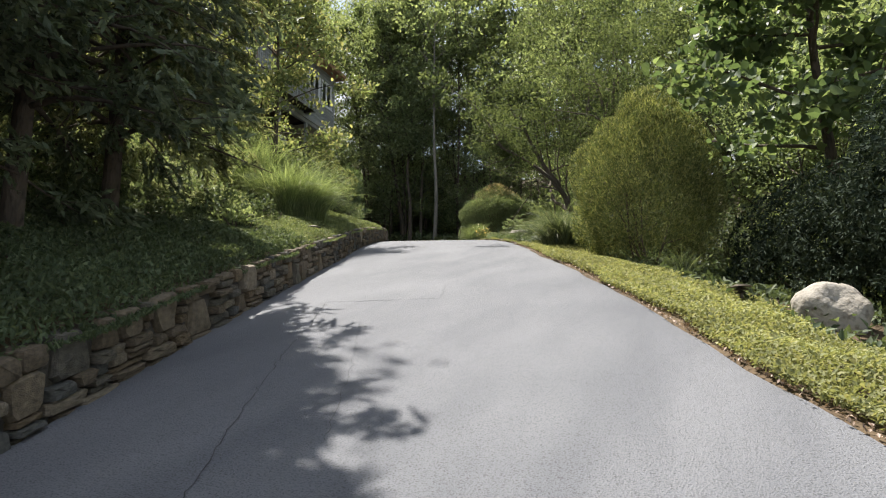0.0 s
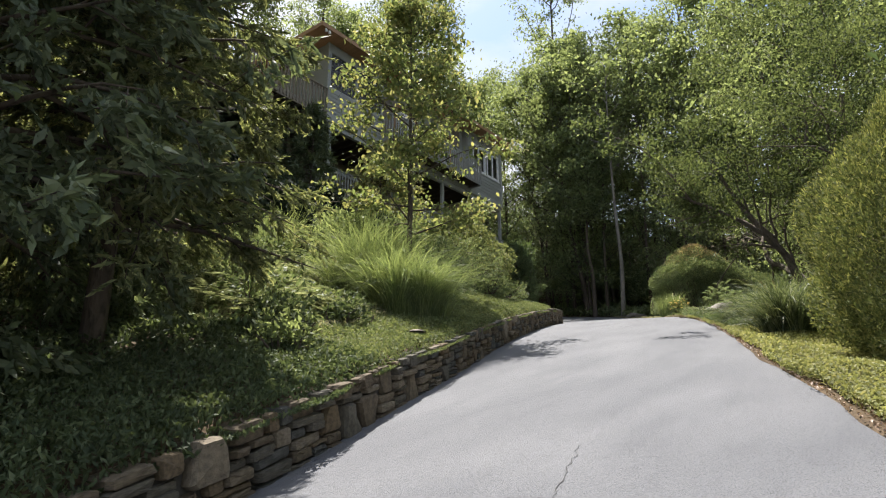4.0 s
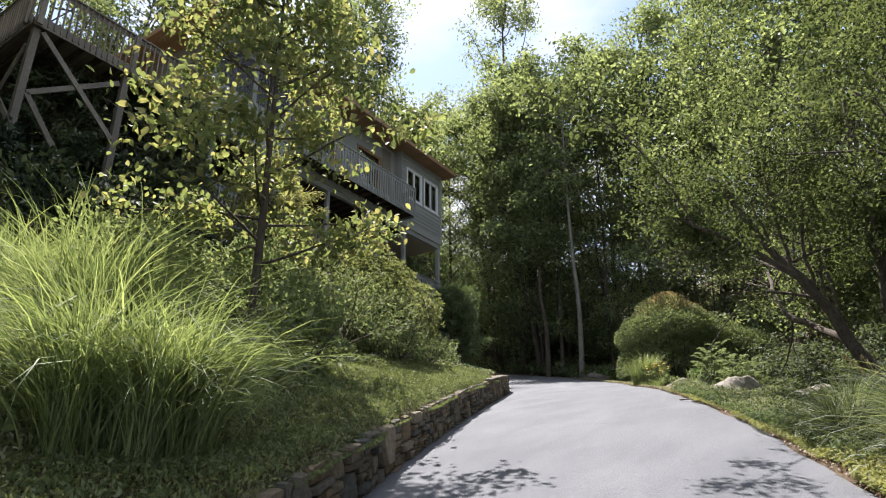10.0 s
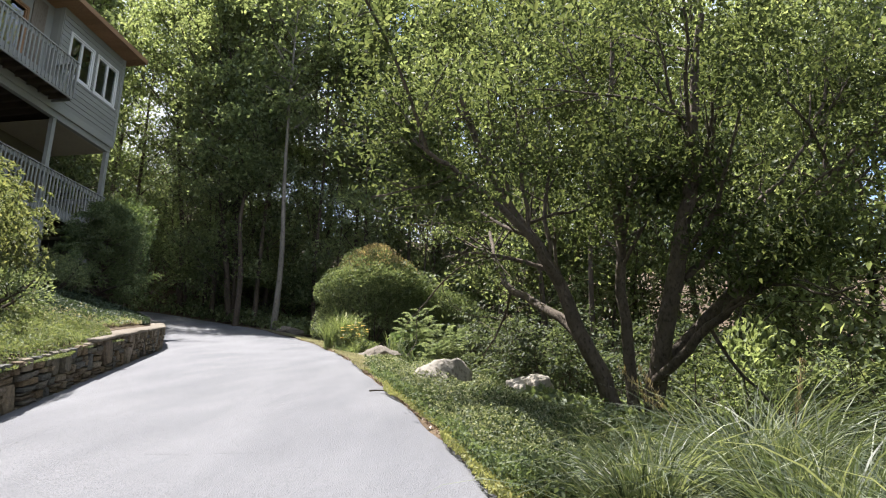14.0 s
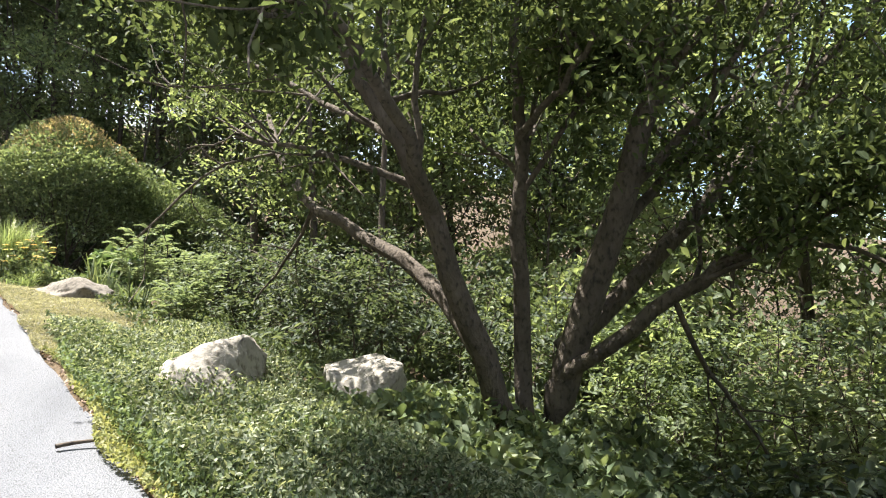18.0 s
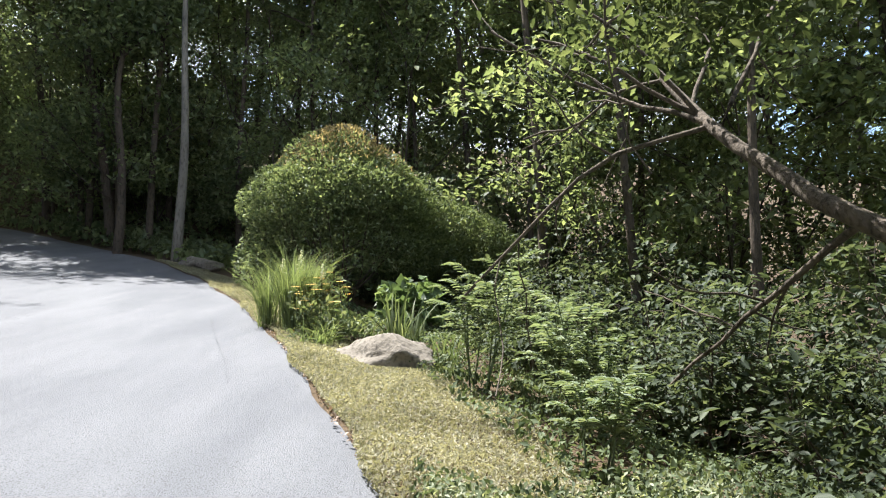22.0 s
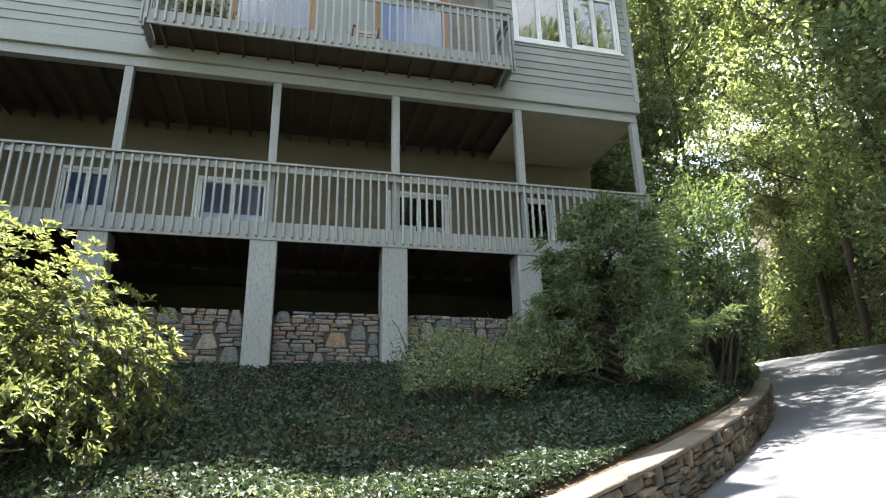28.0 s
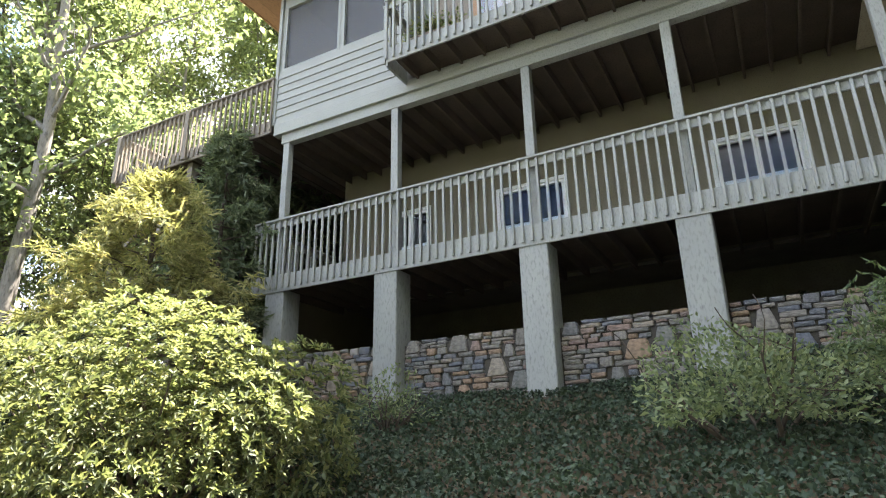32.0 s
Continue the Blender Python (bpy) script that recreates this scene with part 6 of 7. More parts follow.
carpet("ivy", LEAF_IVY, "scattered ivy trailing through dry leaves", 116, 5000, 19.5, 24.5, 0.5, 2.0, -1, 0.065, 0.1, 0.85, 0.7, patch=0.45)
carpet("edge_leaves", LEAF_LITTER, "fallen brown leaves along the edge of the drive", 106, 2200, -6, 25, -0.04, 0.1, 1, 0.035, 0.01, 0.6, 0.9)
boulder("boulder", land(4.4, 3.85, 0.02), (0.44, 0.36, 0.4), "pale tan boulder in the ground cover", 2, turn=30)
boulder("boulder", land(18.45, 2.3, 0.0), (0.6, 0.46, 0.46), "pale grey boulder among weeds", 3, turn=70)
boulder("boulder", land(18.35, 3.55, 0.06), (0.5, 0.42, 0.5), "pale grey boulder among weeds", 5, turn=10)
boulder("boulder", land(23.85, 1.95, -0.02), (0.9, 0.5, 0.3), "long grey ledge boulder beside the drive", 7, LEDGE, turn=-40)
boulder("boulder", land(33.2, -0.25, 0.02), (0.6, 0.4, 0.32), "grey boulder at the foot of a pale trunk", 8, LEDGE, turn=20)
boulder("boulder", land(25.9, 1.7, 0.0), (0.35, 0.3, 0.2), "small grey rock by the grass tuft", 9)
path_light(land(4.85, 3.2, 0.06))
shrub("golden_evergreen", land(9.3, 3.65), (1.35, 1.35, 1.95), LEAF_CYPRESS, "dense egg-shaped golden evergreen with fine upright sprays", 110, 62000, 0.062, 0.26, 5, knobs=60, depth=0.4, flat=0.3, out=0.7, up=0.8, rise=0.66, floor=-0.62, lump=0.34, lobes=((0.1, 0.1, 2.75, 0.5, 0.5, 0.75),))
shrub("yew", land(5.0, 6.1), (2.0, 2.0, 2.1), LEAF_YEW, "broad dark grey-green yew", 111, 11000, 0.085, 0.28, 9, knobs=60, rise=0.55, whorl=5, lump=0.4, depth=0.5)
shrub("yew", land(7.2, 5.6), (1.3, 1.3, 1.3), LEAF_YEW, "low dark yew beside the broad one", 112, 4200, 0.08, 0.26, 9, knobs=50, rise=0.5, whorl=5, lump=0.4, depth=0.5)


def maple():
    rng = np.random.default_rng(60)
    tree = plant("maple", land(8.2, 6.4), "maple with large bright leaves overhanging the yew", "tree")
    bole = smooth_line([(0, 0, -0.5), (0.1, 0, 2), (-0.1, -0.2, 4.5), (0.2, 0, 8.5)], 14)
    lines = [(bole, np.linspace(0.13, 0.03, 14))]
    limbs = []
    for i in range(22):
        h = 2.4 + 5.6 * i / 22
        a = i * 2.4 + rng.uniform(-0.4, 0.4)
        limbs.append(limb(rng, [np.interp(h, bole[:, 2], bole[:, c]) for c in range(3)], (math.cos(a), math.sin(a), 0.25), 3.2 * rng.uniform(0.7, 1.15) * (1.15 - 0.09 * h), 0.04, 0.008, 8, 0.1, -0.1))
    lines += limbs
    twigs = branch_out(rng, lines, limbs, 4, 0.42, 0.8, -0.15, 0.5, 0.004, 5)
    v, f = tubes(lines, 6)
    local("trunk", fast_mesh("trunk", v, f, True), BARK, tree)
    v, f = crown_on(rng, limbs + twigs, 1150, 7, 0.12, 0.26, 0.17, 0.85, 0.7, -0.4, True)
    local("crown", fast_mesh("crown", v, f), LEAF_MAPLE, tree)


maple()
for i, (u, v, h, s, n) in enumerate(((11.4, 2.45, 1.0, 0.8, 2600), (12.3, 2.75, 1.0, 0.9, 2200), (13.3, 3.05, 1.0, 1.0, 1800), (13.0, 2.15, 0.7, 0.7, 1100), (12.0, 3.8, 1.1, 1.0, 2000), (7.6, 3.6, 0.55, 0.7, 150), (25.4, 1.2, 0.95, 0.34, 1700), (24.4, 1.4, 0.34, 0.35, 260))):
    grass_clump("ornamental_grass", land(u, v), h, s, n, "arching green grass beside the drive" if h > 0.6 else "small grass tuft by the ledge boulder", 120 + i, LEAF_GRASS_DARK if i < 6 else None, wide=0.0046, base=0.22 if h > 0.8 else 0.14, arch=0.5 if i == 6 else 1.0, plume=3 if i == 2 else 0)
grass_clump("iris_clump", land(24.9, 2.5), 0.72, 0.4, 60, "upright sword-leaved iris clump", 130, LEAF_FERN, 0.014, 0.45)
grass_clump("iris_clump", land(24.5, 2.9), 0.38, 0.45, 60, "clump of strap-leaved daylily", 131, LEAF_FERN, 0.011, 0.9)
for i, (u, v, st, h) in enumerate(((22.7, 2.55, 6, 1.08), (21.7, 3.0, 5, 0.9), (23.2, 3.6, 4, 0.85), (20.9, 2.6, 3, 0.6))):
    feathery_sapling(land(u, v), st, h * 1.1, 0.24, 140 + i)


def flowering(place, seed, stems, petal, label, tall, head):
    rng = np.random.default_rng(seed)
    f_plant = plant("flowering_perennial", place, label, "flower")
    lines, heads = [], []
    for _ in range(stems):
        l = limb(rng, (rng.normal(0, 0.12), rng.normal(0, 0.12), 0), (rng.normal(0, 0.25), rng.normal(0, 0.25), 1), tall * rng.uniform(0.7, 1.05), 0.005, 0.003, 6, 0.06)
        lines.append(l)
        heads.append(l[0][-1])
    v, f = tubes(lines, 4)
    local("stem", fast_mesh("stem", v, f), LEAF_FERN, f_plant)["kind"] = "stuff"
    c = strewn(rng, lines, stems * 26, 0.05, 0.05)
    v, f = leaf_cloud(rng, c, rng.normal(0, 1, c.shape) + [0, 0, 0.2], 0.085, 0.4, 0.6)
    local("foliage", fast_mesh("foliage", v, f), LEAF_FERN, f_plant)
    for h in heads:
        if head == "daisy":
            a = np.linspace(0, 6.283, 11, endpoint=False)
            w = np.stack([np.cos(a), np.sin(a), 0 * a - 0.1], 1)
            c = h + w * 0.028
            v, f = leaf_cloud(rng, c, w, 0.052, 0.4, 0.97, 0.05, 0.1)
        else:
            k = rng.uniform(0, 1, 70)
            c = h + np.stack([rng.normal(0, 0.02, 70) * (1.2 - k), rng.normal(0, 0.02, 70) * (1.2 - k), k * 0.2 - 0.1], 1)
            v, f = leaf_cloud(rng, c, rng.normal(0, 1, c.shape), 0.022, 0.8, 0.5)
        local("flower", fast_mesh("flower", v, f), petal, f_plant)


flowering(land(24.95, 1.55), 150, 18, PETAL, "yellow daisy-like flowers on leafy stems", 0.78, "daisy")
flowering(land(24.6, 1.6), 151, 9, PETAL, "yellow daisy-like flowers on leafy stems", 0.6, "daisy")
flowering(land(25.3, 1.6), 152, 5, PETAL_WHITE, "white flower spikes on tall stems", 1.0, "spike")
shrub("perennial", land(24.75, 1.75), (0.42, 0.42, 0.34), LEAF_FERN, "low leafy perennial by the grass tuft", 153, 1000, 0.06, 0.5, 8, depth=0.8, category="perennial")
shrub("perennial", land(26.6, 3.0), (0.6, 0.6, 0.6), LEAF_MAPLE, "broad-leaved dark green perennial", 154, 500, 0.17, 0.8, 8, depth=0.8, category="perennial")
dome = shrub("dome_shrub", land(29.6, 2.45), (1.85, 1.85, 2.3), LEAF_BARBERRY, "large rounded shrub with a bronzed top and a lower spreading side", 155, 20000, 0.075, 0.45, 11, knobs=44, depth=0.35, rise=0.42, lump=0.2, flat=0.8, lobes=((0.62, 0.62, 1.8, 1.05, 1.05, 1.0), (-0.62, 0.62, 1.7, 1.05, 1.05, 0.95), (0.62, -0.62, 1.75, 1.05, 1.05, 1.0), (-0.62, -0.62, 1.65, 1.1, 1.1, 1.0), (0.9, 0.3, 0.95, 1.6, 1.6, 1.75), (1.9, 0.7, 0.75, 1.6, 1.6, 1.35), (2.9, 1.1, 0.4, 1.4, 1.4, 1.0)))
rng = np.random.default_rng(156)
c, w = blob_shell(rng, 17000, (1.82, 1.82, 2.27), 34, 0.12, 0.35, 0.12)
keep = rng.uniform(0, 1, len(c)) < np.clip((c[:, 2] / 2.27 - 0.5) / 0.5, 0, 1) ** 1.4
c, w = c[keep] * [1.0, 1.0, 1.03] + [0.05, -0.05, 2.3 * 0.42], w[keep]
v, f = leaf_cloud(rng, c, w + rng.normal(0, 0.6, c.shape), 0.07, 0.45, 0.7)
local("bronzed_top", fast_mesh("bronzed_top", v, f), LEAF_BRONZE, dome, "orange-bronze young leaves")
# most saplings take the leaf whose colour carries the shade of the woods
for i, (u, v, r, h) in enumerate(((27.4, 5.4, 1.2, 1.5), (25.2, 5.2, 1.2, 1.5), (23.4, 5.4, 1.2, 1.6), (21.4, 5.6, 1.3, 1.7), (19.6, 6.2, 1.3, 1.6), (20.2, 4.4, 0.8, 1.0), (22.0, 4.3, 0.8, 0.9), (24.2, 3.9, 0.8, 0.9), (15.0, 6.4, 1.2, 1.3), (13.6, 5.2, 1.1, 1.1), (16.2, 7.6, 1.4, 1.8), (18.4, 8.2, 1.4, 1.9), (22.6, 7.6, 1.5, 2.2), (25.6, 7.8, 1.5, 2.2), (15.4, 5.0, 0.8, 0.7), (17.2, 6.4, 1.0, 1.1), (12.4, 6.6, 1.3, 1.6), (28.8, 7.6, 1.6, 2.2), (14.2, 8.8, 1.5, 2.0), (16.4, 9.6, 1.5, 2.2), (18.6, 10.2, 1.6, 2.4), (13.0, 10.6, 1.6, 2.4), (17.4, 12.0, 1.7, 2.8), (14.8, 12.4, 1.7, 2.8))):
    thicket("understorey_sapling", land(u, v), r, h * 1.15, LEAF_HEMLOCK if i in (8, 10) else LEAF_FOREST_COOL if u < 19 and i % 2 else LEAF_UNDER_SHADE, "thin leafy saplings tangled together on the shaded slope", 400 + i, 8, int(215 * r), 10, 0.09, group="saplings on the slope")
for i, (u, v, r) in enumerate(((20.6, 8.6, 1.8), (31.8, 5.6, 2.2), (13.0, 8.2, 1.7), (28.8, 9.4, 2.2), (24.6, 10.2, 2.2), (10.2, 8.8, 2.2), (20.8, 11.2, 2.3), (15.0, 10.4, 2.2), (1.0, 8.5, 2.2), (-2.5, 6.5, 2.0), (5.0, 9.5, 2.4), (38.0, 1.0, 2.2), (39.6, -2.0, 2.2), (41.5, -3.8, 2.4), (36.8, 4.0, 2.2), (41.0, 4.5, 2.4), (42.5, -1.0, 2.4), (35.0, 6.8, 2.2), (45.0, -5.5, 2.6), (33.7, -9.3, 1.7), (34.6, -11.6, 2.0), (36.4, -9.6, 2.0), (33.0, -13.6, 2.2), (38.8, -12.4, 2.3), (47.0, -4.5, 3.0), (48.5, 2.0, 3.0), (46.0, 7.0, 3.0), (50.0, -10.0, 3.2), (46.5, -14.0, 3.0), (52.0, -2.0, 3.4), (54.0, -25.0, 3.4), (57.0, -22.0, 3.4), (39.6, -12.6, 1.8), (41.6, -14.6, 2.0), (43.8, -17.0, 2.2), (37.4, -10.8, 1.4), (46.0, -20.5, 2.6), (50.5, -11.6, 3.2), (52.6, -14.2, 3.2), (55.0, -17.5, 3.4), (48.4, -8.6, 3.0), (57.0, -14.0, 4.0), (54.0, -9.0, 4.0))):
    shrub("understorey_bush", land(u, v), (r, r, r * 0.95), (LEAF_FOREST, LEAF_FOREST_COOL)[i % 2], "leafy understorey bush on the wooded slope", 160 + i, int(2000 * r), 0.17, 0.5, 8, depth=0.75, group="understorey bushes", rise=0.55, flat=0.7, lump=0.45)
tagged(part("fallen_stick", tubes_mesh([smooth_line([(0, 0, 0.012), (0.1, 0.02, 0.02), (0.22, -0.01, 0.015), (0.36, 0.03, 0.012)], 8)], 0.012), BARK, at=Matrix.Translation(land(17.4, 1.2, 0.005)) @ pose(0, 0, 0, 0, 0, 20)), "short dark stick lying on the asphalt", "stick")

# ---- the woods ----
oak = forest_tree("forest_tree", 201, land(33.95, -0.85), 14.5, 1.2, 8.0, BARK_PALE, LEAF_FOREST, "slim tree with a pale grey bole", 90, 14, 0.22, 0.15, lean=(0.015, 0.0))
ash = forest_tree("forest_tree", 202, land(35.6, -2.4), 11.0, 1.9, 5.0, BARK, LEAF_FOREST_COOL, "forest tree with a dark bole by the bend", 300, 22, 0.2, 0.15, lean=(-0.015, 0.01))
bend = forest_tree("forest_tree", 207, land(37.7, -2.9), 15.5, 3.0, 6.5, BARK, LEAF_FOREST, "forest tree leaning over the bend of the drive", 500, 23, 0.2, 0.17, lean=(-0.1, -0.03))
elm = forest_tree("forest_tree", 203, land(38.5, 4.0), 21, 4.3, 5.0, BARK, LEAF_FOREST, "tall forest tree with a broad crown", 480, 23, 0.195, 0.22)
beech = forest_tree("forest_tree", 204, land(36.5, 8.5), 17, 4.0, 3.0, BARK_PALE, LEAF_FOREST, "forest tree leafy nearly to the ground", 480, 22, 0.185, 0.17)
low = forest_tree("sapling_tree", 205, land(36.5, 1.4), 8.5, 2.6, 1.2, BARK, LEAF_FOREST_COOL, "small dark-leaved understorey tree in the woods", 230, 22, 0.15, 0.07, group="understorey trees")
low2 = forest_tree("sapling_tree", 206, land(34.6, 3.4), 7.0, 2.4, 0.9, BARK, LEAF_FOREST, "small leafy understorey tree in the woods", 235, 22, 0.145, 0.06, group="understorey trees")
slim = forest_tree("forest_tree", 208, land(37.2, 0.6), 17.0, 2.2, 9.0, BARK, LEAF_FOREST, "slim forest tree with a long bare dark bole", 200, 14, 0.24, 0.12, lean=(0.01, 0.01))
rnd = random.Random(77)


def spread_trees(protos, spots, jitter=0.5):
    for i, (u, v) in enumerate(spots):
        u, v = u + rnd.uniform(-jitter, jitter), v + rnd.uniform(-jitter, jitter)
        s = rnd.uniform(0.85, 1.15)
        if v_left(u) - 0.5 < v < v_right(u) + 0.5:
            v = float(v_right(u)) + 0.9
        copy_thing(protos[i % len(protos)], Matrix.Translation(land(u, v)) @ pose(0, 0, 0, 0, 0, rnd.uniform(0, 360)) @ Matrix.Diagonal((s, s, s * rnd.uniform(0.9, 1.1), 1)))


spread_trees([elm, bend, beech, ash], [(40.3, -3.2), (43, -6), (45.5, -1), (41, 5), (45, 1), (44, 7), (39, 12), (34, 10), (33, 14), (28, 12), (30, 17), (24, 13), (26, 18), (19, 14), (21, 19), (14, 13.5), (16, 18), (9, 13), (11, 18), (4, 13), (6, 18), (-1, 12), (1, 18), (-6, 11), (47, -10), (50, -3), (49, 6), (46, 13), (40, 19), (52, -14), (55, -6), (54, 4), (34, 22)])
spread_trees([bend, elm, ash], [(42, -14), (38, -13), (44, -20), (36, -17), (39, -22), (33, -22), (28, -24), (24, -23), (20, -22), (16, -20), (46, -27), (30, -29), (22, -28)])
spread_trees([beech, elm, ash], [(12, -18), (8, -16), (4, -14), (9, -21), (3, -19), (-2, -12), (-3, -17), (14, -24), (10.5, -19.5), (13.5, -21.5), (7, -20.5), (15.5, -26), (11, -25), (6, -24), (17.5, -24), (-8, -9), (-9, 8), (7.6, -12.2), (4.6, -11.6), (0.8, -10.6), (10.2, -13.6), (37.6, -11.6), (34.6, -14.4), (39.5, -14.0)])
spread_trees([low2, low], [(46, -1), (43, 2), (48, 4), (42, 8), (45, 10), (50, 0), (40, -5), (44, -6), (47, -8), (39, 3), (22, 14), (27, 14), (18, 16), (13, 15), (8, 15), (31, 13), (36, 15)])
spread_trees([low, low2], [(38, -3.6), (39.5, -0.5), (36, 5.6), (32.5, 7.6), (30, 10), (26.5, 9.5), (23, 10.5), (19.5, 11.5), (16, 11), (12.5, 11), (38.5, -8.5), (40, -11), (36.5, -11), (35, -13.5), (41.5, 5), (38, 8), (34, 12), (9, 10.5), (6.5, 11), (3, 10), (0, 10), (37, -5.8), (42, -8), (44, -2), (33.5, 4.8), (28, 7), (33, 9.5), (35.5, 10.5), (38, 11), (36.6, -10.9), (34.0, -10.4), (33.4, -11.8), (35.2, -12.4)], 0.4)
spread_trees([low2, low], [(11, -17), (14, -19), (8.5, -17.5), (16.5, -20.5), (12.5, -21), (12, -15.5), (9, -14), (6, -12), (3, -10), (0, -9), (14.5, -16.5), (18, -18), (22, -19.5), (5, -16), (-4, -8)], 0.4)
spread_trees([slim], [(36.4, -3.6), (37.8, -5.4), (39.2, -1.8), (38.0, 2.6), (36.0, 2.9), (40.4, 0.4), (41.6, -4.4), (39.8, -7.2), (34.6, 5.4), (32.8, 6.4), (31.0, 7.4), (28.6, 6.6), (26.8, 7.4), (24.4, 7.2), (29.8, 9.2), (35.4, 4.2), (43.0, -2.6), (38.6, -10.4)], 0.4)
spread_trees([beech, elm], [(7.5, 26), (12.5, 27), (17.5, 26.5), (22.5, 27), (27, 26), (33, 27), (31.5, 20.5), (36.5, 18)])
spread_trees([low, low2], [(17.2, 14), (24, 15.5), (27.8, 16.5), (15.2, 16.5), (21.5, 17.5), (25.5, 20.5), (18.6, 20.5), (14.5, 21), (30.5, 11.8), (27.6, 10.2), (11.5, 16)], 0.4)
spread_trees([elm, bend], [(50, -20), (54, -17), (55, -26), (50, -28), (58, -20), (45, -19), (60, -28)])
for u, v, k in ((43.5, -4.6, 1.3), (39.0, 6.5, 1.15), (26.0, 13.0, 1.1)):
    copy_thing(elm, Matrix.Translation(land(u, v)) @ pose(0, 0, 0, 0, 0, u * 37) @ Matrix.Diagonal((k * 0.9, k * 0.9, k, 1)))
conifer("feathery_conifer", land(35.2, -10.1), 11.5, 2.5, LEAF_PINE, "tall pale feathery pine beyond the house", 15, 90, 60, 7, 0.16, 1.0, -0.4, 0.2, 0.13, 0.6)
for i, (u, v, ln) in enumerate(((11.6, -13.3, (0.0, 0.01)), (9.6, -15.0, (0.01, 0.0)))):
    forest_tree("forest_tree", 220 + i, land(u, v), 20, 3.2, 6.0, BARK_PALE, LEAF_FOREST_COOL, "forest tree with a thick pale bole beyond the deck", 420, 15, 0.24, 0.3, lean=ln)


# ---- stone walls, stone by stone ----
def stone_mesh(seed):
    """An irregular faced stone in a unit box; the face looks along +x."""
    rng = random.Random(seed)
    n = 8
    ring = []
    for cy, cz in ((1, -1), (1, 1), (-1, 1), (-1, -1)):
        a, b = rng.uniform(0.03, 0.16), rng.uniform(0.04, 0.2)
        lean = rng.uniform(0.43, 0.5)
        if seed < 305 and cz > 0:
            lean, b = rng.uniform(0.26, 0.46), rng.uniform(0.15, 0.4)
            a = min(a, 0.1)
        two = [(cy * lean, cz * (0.5 - b)), (cy * (lean - a), cz * 0.5)]
        ring += two if cy * cz > 0 else two[::-1]
    vs, fs = [], []
    for x, k in ((-0.5, 0.98), (0.3, 1.0), (0.45, 0.9)):
        vs += [(x + (rng.uniform(-0.05, 0.05) if x > 0.4 else 0), y * k, z * k) for y, z in ring]
    vs.append((0.5, 0, 0))
    for j in range(2):
        fs += [(j * n + i, j * n + (i + 1) % n, (j + 1) * n + (i + 1) % n, (j + 1) * n + i) for i in range(n)]
    me = bpy.data.meshes.new("stone")
    me.from_pydata(vs, [], fs + [(2 * n + i, 2 * n + (i + 1) % n, 3 * n) for i in range(n)])
    return me


def lay(length, height, seed, wides, highs, big=0.1):
    """Ledge coursing: thin flat stones in uneven courses, with big ones that rise through two to four courses."""
    rng = random.Random(seed)
    levels = [0.0]
    while levels[-1] < height - 0.001:
        h = rng.uniform(*highs)
        levels.append(height if height - levels[-1] - h < 0.045 else levels[-1] + h)
    taken = [[] for _ in levels]
    out = []
    for c in range(len(levels) - 1):
        s = 0.0
        while s < length - 0.03:
            hit = [b for a, b in taken[c] if a - 0.02 < s < b - 0.001]
            if hit:
                s = max(hit)
                continue
            end = min([a for a, b in taken[c] if a >= s] + [length])
            w, k = rng.uniform(*wides), 1
            if rng.random() < big:
                k = min(rng.choice((2, 3, 3, 4)), len(levels) - 1 - c)
                w = max(rng.uniform(0.9, 1.6) * (levels[c + k] - levels[c]), 0.18)
                if any(a < s + w and b > s for q in range(c, c + k) for a, b in taken[q]):
                    k, w = 1, rng.uniform(*wides)
            if end - s - w < 0.09:
                w = end - s
            if k > 1:
                for q in range(c + 1, c + k):
                    taken[q].append((s, s + w))
            lo, hi = levels[c], levels[c + k]
            if k == 1 and hi - lo > 0.075 and rng.random() < 0.35:
                mid = lo + (hi - lo) * rng.uniform(0.4, 0.6)
                out += [(s, s + w, lo, mid), (s, s + w, mid, hi)]
            else:
                wob = rng.uniform(-0.008, 0.008) if k == 1 else 0
                out.append((s, s + w, lo + wob, hi + wob))
            s += w
    return out


def joined(name, items, mat, parent):
    """Stones past the walked stretch, in one part."""
    vs, fs, base = [], [], 0
    for me, m in items:
        co = np.empty(len(me.vertices) * 3)
        me.vertices.foreach_get("co", co)
        mat4 = np.array(m)
        vs += (co.reshape(-1, 3) @ mat4[:3, :3].T + mat4[:3, 3]).tolist()
        fs += [[base + i for i in p.vertices] for p in me.polygons]
        base += len(me.vertices)
    me = bpy.data.meshes.new(name)
    me.from_pydata(vs, [], fs)
    ob = part(name, me, mat, parent)
    ob["kind"] = "stuff"
    return ob


STONES = [stone_mesh(300 + i) for i in range(14)]
HOUSE_STONES = [m.copy() for m in STONES]
for m in STONES:
    m.materials.append(STONE)
for m in HOUSE_STONES:
    m.materials.append(STONE_HOUSE)

# beside the drive
WALL_H = 0.43
line_u = np.arange(-11, 34.3, 0.05)
line_x, line_y = world_xy(line_u, v_left(line_u))
line_s = np.concatenate([[0], np.cumsum(np.hypot(np.diff(line_x), np.diff(line_y)))])


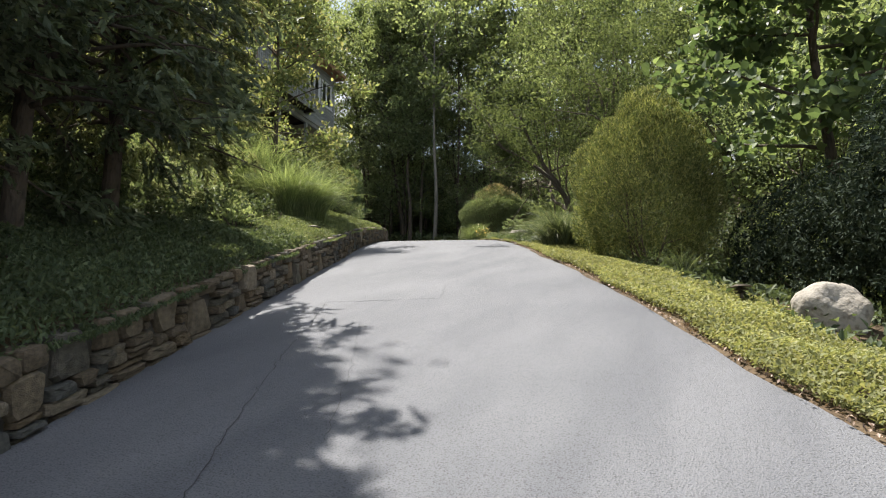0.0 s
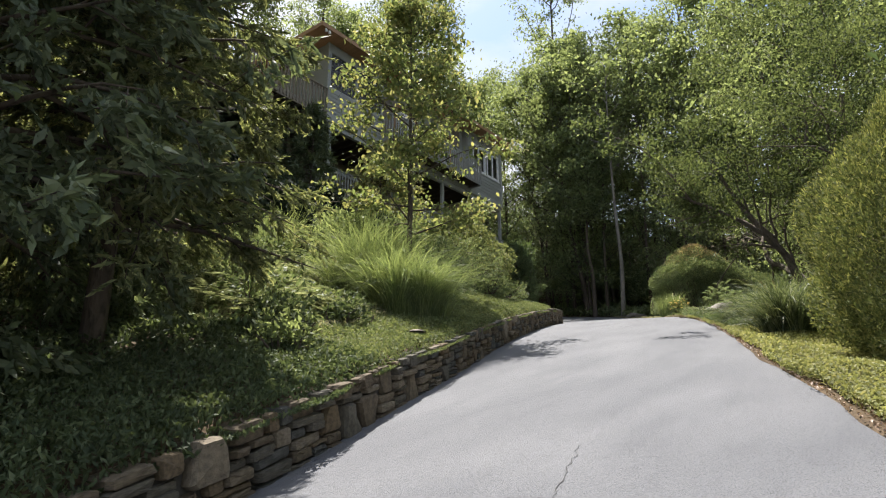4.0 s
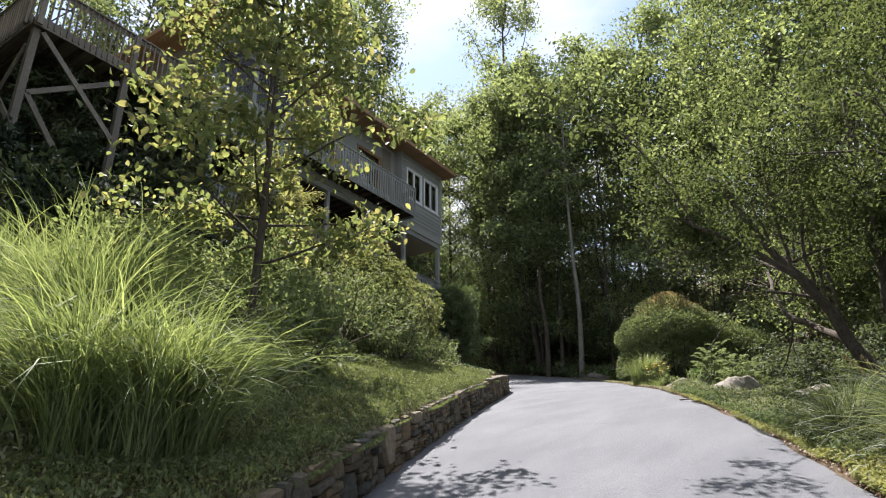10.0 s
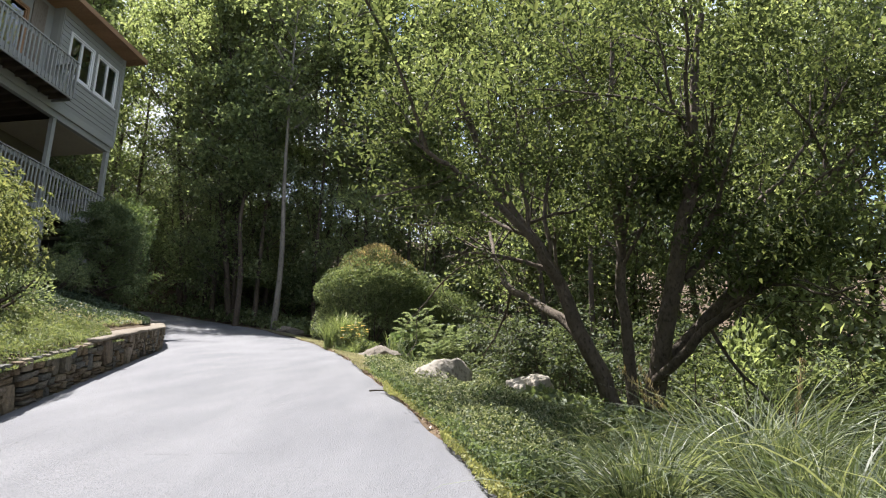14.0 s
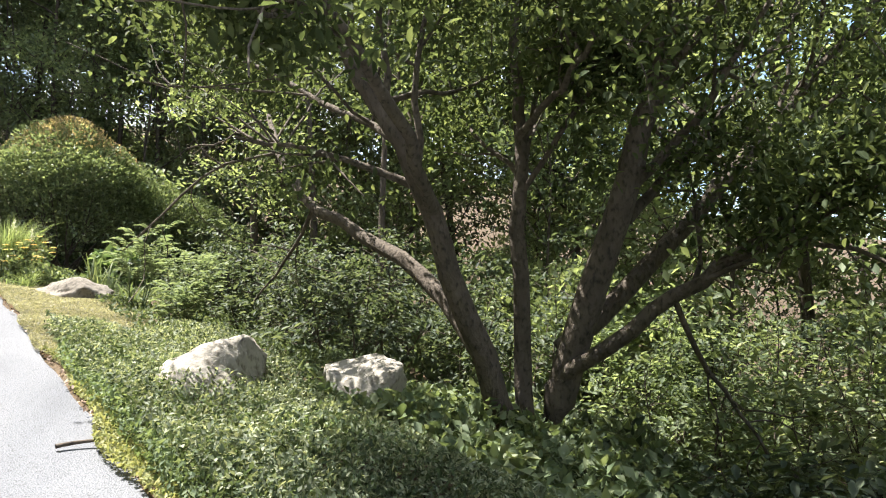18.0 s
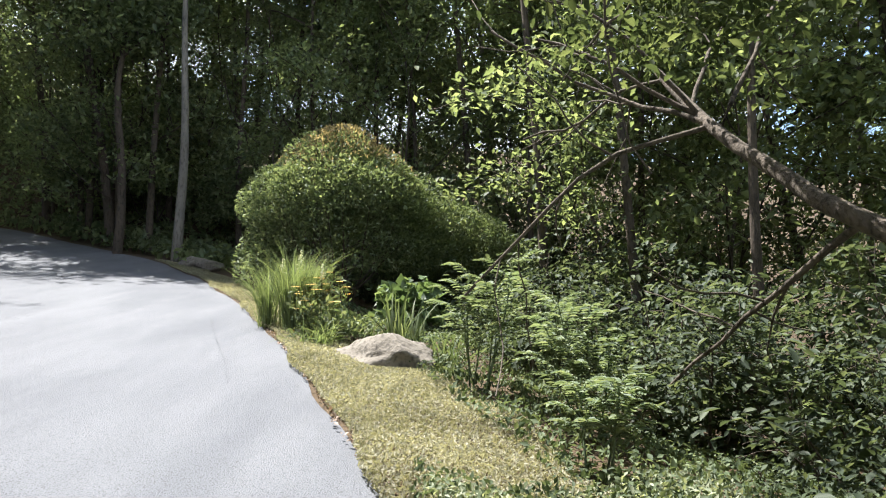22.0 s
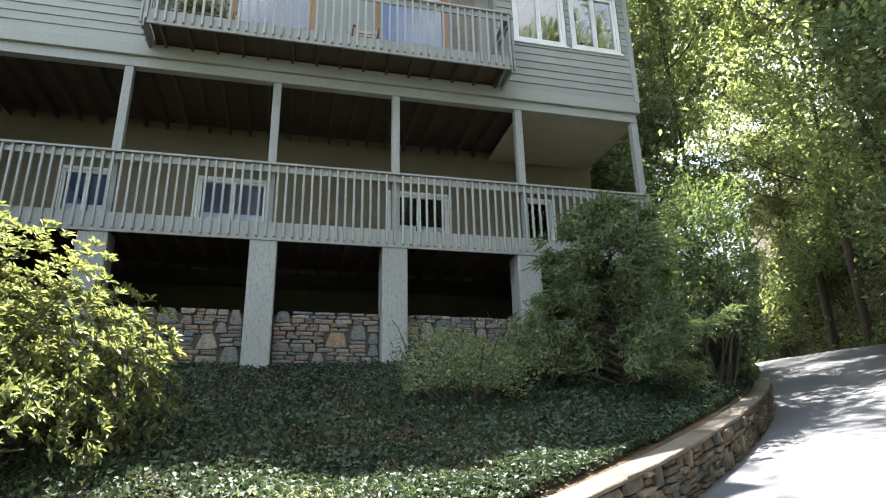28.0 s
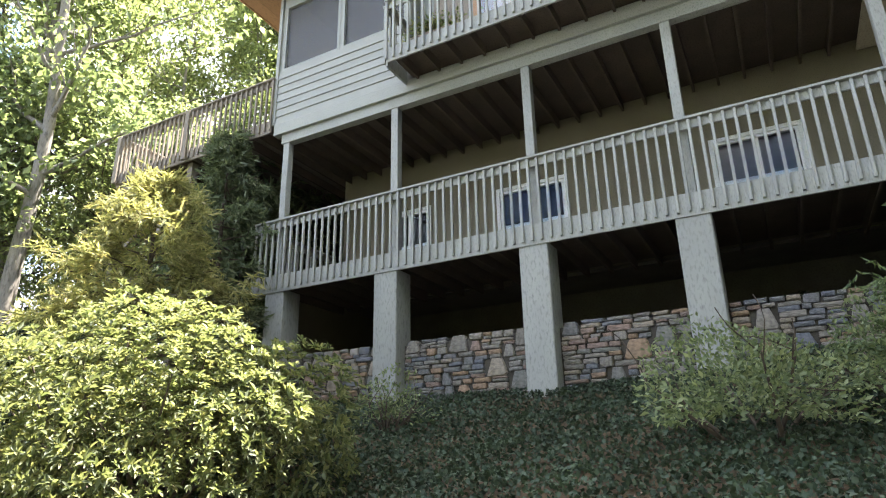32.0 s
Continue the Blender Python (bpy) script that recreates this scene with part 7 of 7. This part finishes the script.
def on_wall(s):
    """Place on the wall's face, its heading in degrees, and its foot."""
    u = float(np.interp(s, line_s, line_u))
    x, y = float(np.interp(s, line_s, line_x)), float(np.interp(s, line_s, line_y))
    x2, y2 = float(np.interp(s + 0.1, line_s, line_x)), float(np.interp(s + 0.1, line_s, line_y))
    x1, y1 = float(np.interp(s - 0.1, line_s, line_x)), float(np.interp(s - 0.1, line_s, line_y))
    return u, x, y, math.degrees(math.atan2(y2 - y1, x2 - x1)), float(z_drive(u))


drive_wall = thing("retaining_wall", land(12, -2.0), "dry-laid brown fieldstone retaining wall along the drive", "stone wall", kind="structure")
core_u = np.arange(-11, 34.35, 0.35)
cv, cf = [], []
for off, h in ((-0.05, -0.25), (-0.05, WALL_H - 0.05), (-0.33, WALL_H - 0.05), (-0.33, -0.25)):
    x, y = world_xy(core_u, v_left(core_u) + off)
    cv.append(np.stack([x, y, z_drive(core_u) + h], 1))
n = len(core_u)
for k in range(4):
    a, b = k * n, (k + 1) % 4 * n
    cf += [(a + i, a + i + 1, b + i + 1, b + i) for i in range(n - 1)]
cf.append((n - 1, 2 * n - 1, 3 * n - 1, 4 * n - 1))
part("wall_core", fast_mesh("wall_core", np.concatenate(cv), cf), MORTAR, drive_wall)
rnd = random.Random(5)
far = []
for s0, s1, z0, z1 in lay(float(line_s[-1]), WALL_H + 0.06, 21, (0.14, 0.42), (0.05, 0.1), 0.15):
    u, x, y, turn, foot = on_wall((s0 + s1) / 2)
    tilt = math.degrees(math.atan2(float(z_drive(u + 0.2) - z_drive(u - 0.2)), 0.4))
    m = Matrix.Translation((x, y, foot - 0.06 + (z0 + z1) / 2)) @ pose(0, 0, 0, 0, 0, turn - 90) @ pose(0, 0, 0, tilt * 0.85 + rnd.uniform(-2, 2), rnd.uniform(-4, 4), 0) @ Matrix.Translation((-0.075 + rnd.uniform(-0.025, 0.025), 0, 0)) @ Matrix.Diagonal((0.2, s1 - s0 - 0.01, z1 - z0 - 0.008, 1)) @ pose(0, 0, 0, rnd.choice((0, 180)), 0, 0)
    me = rnd.choice(STONES[:5] if z1 - z0 > 0.15 else STONES[5:])
    if -0.5 < u < 25.5:
        part("stone", me, None, drive_wall, at=m)
    else:
        far.append((me, m))
joined("stone_rest", far, STONE, drive_wall)
# flat cap from the bend of the planting to the end of the wall
s = float(np.interp(18.6, line_u, line_s))
while s < line_s[-1] - 0.3:
    e = min(s + rnd.uniform(1.3, 2.4), float(line_s[-1]))
    ss = np.linspace(s + 0.004, e - 0.004, 9)
    u = np.interp(ss, line_s, line_u)
    vs = []
    for off, h in ((0.03, 0.0), (0.03, 0.034), (0.012, 0.046), (-0.33, 0.05), (-0.35, 0.036), (-0.35, 0.0)):
        x, y = world_xy(u, v_left(u) + off + np.array([rnd.uniform(-0.014, 0.014) for _ in u]))
        vs.append(np.stack([x, y, z_drive(u) + WALL_H - 0.005 + h], 1))
    fs = []
    for k in range(6):
        a, b = k * 9, (k + 1) % 6 * 9
        fs += [(a + i, a + i + 1, b + i + 1, b + i) for i in range(8)]
    bm = bmesh.new()
    bm.from_mesh(fast_mesh("cap", np.concatenate(vs), fs))
    bmesh.ops.holes_fill(bm, edges=bm.edges)
    part("cap_slab", bm, CAP, drive_wall, "flat tan mortar cap")
    s = e

# under the house, bay by bay between the columns
house_wall = thing("wall_house", (-16.6, 21.5, 8.0), "grey and tan fieldstone wall between the house columns", "stone wall", kind="structure")
part("wall_core", box(-17.0, -16.56, 15.3, 27.7, 6.8, 8.88, 0.01), MORTAR, house_wall)
rest = []
ends = [15.82, 17.71, 18.15, 20.21, 20.65, 22.35, 22.79, 24.76, 25.2, 27.2]
for a, b in zip(ends[::2], ends[1::2]):
    for s0, s1, z0, z1 in lay(b - a - 0.01, 1.5, int(a * 10), (0.1, 0.36), (0.045, 0.085), 0.17):
        m = Matrix.Translation((-16.6 + rnd.uniform(-0.01, 0.02), a + 0.005 + (s0 + s1) / 2, 7.44 + (z0 + z1) / 2)) @ pose(0, 0, 0, rnd.uniform(-2, 2), 0, 0) @ Matrix.Diagonal((0.16, s1 - s0 - 0.004, z1 - z0 - 0.004, 1))
        me = rnd.choice(HOUSE_STONES[:5] if z1 - z0 > 0.15 else HOUSE_STONES[5:])
        if a > 18 and z1 > 0.25:
            part("stone", me, None, house_wall, at=m)
        else:
            rest.append((me, m))
joined("stone_rest", rest, STONE_HOUSE, house_wall)
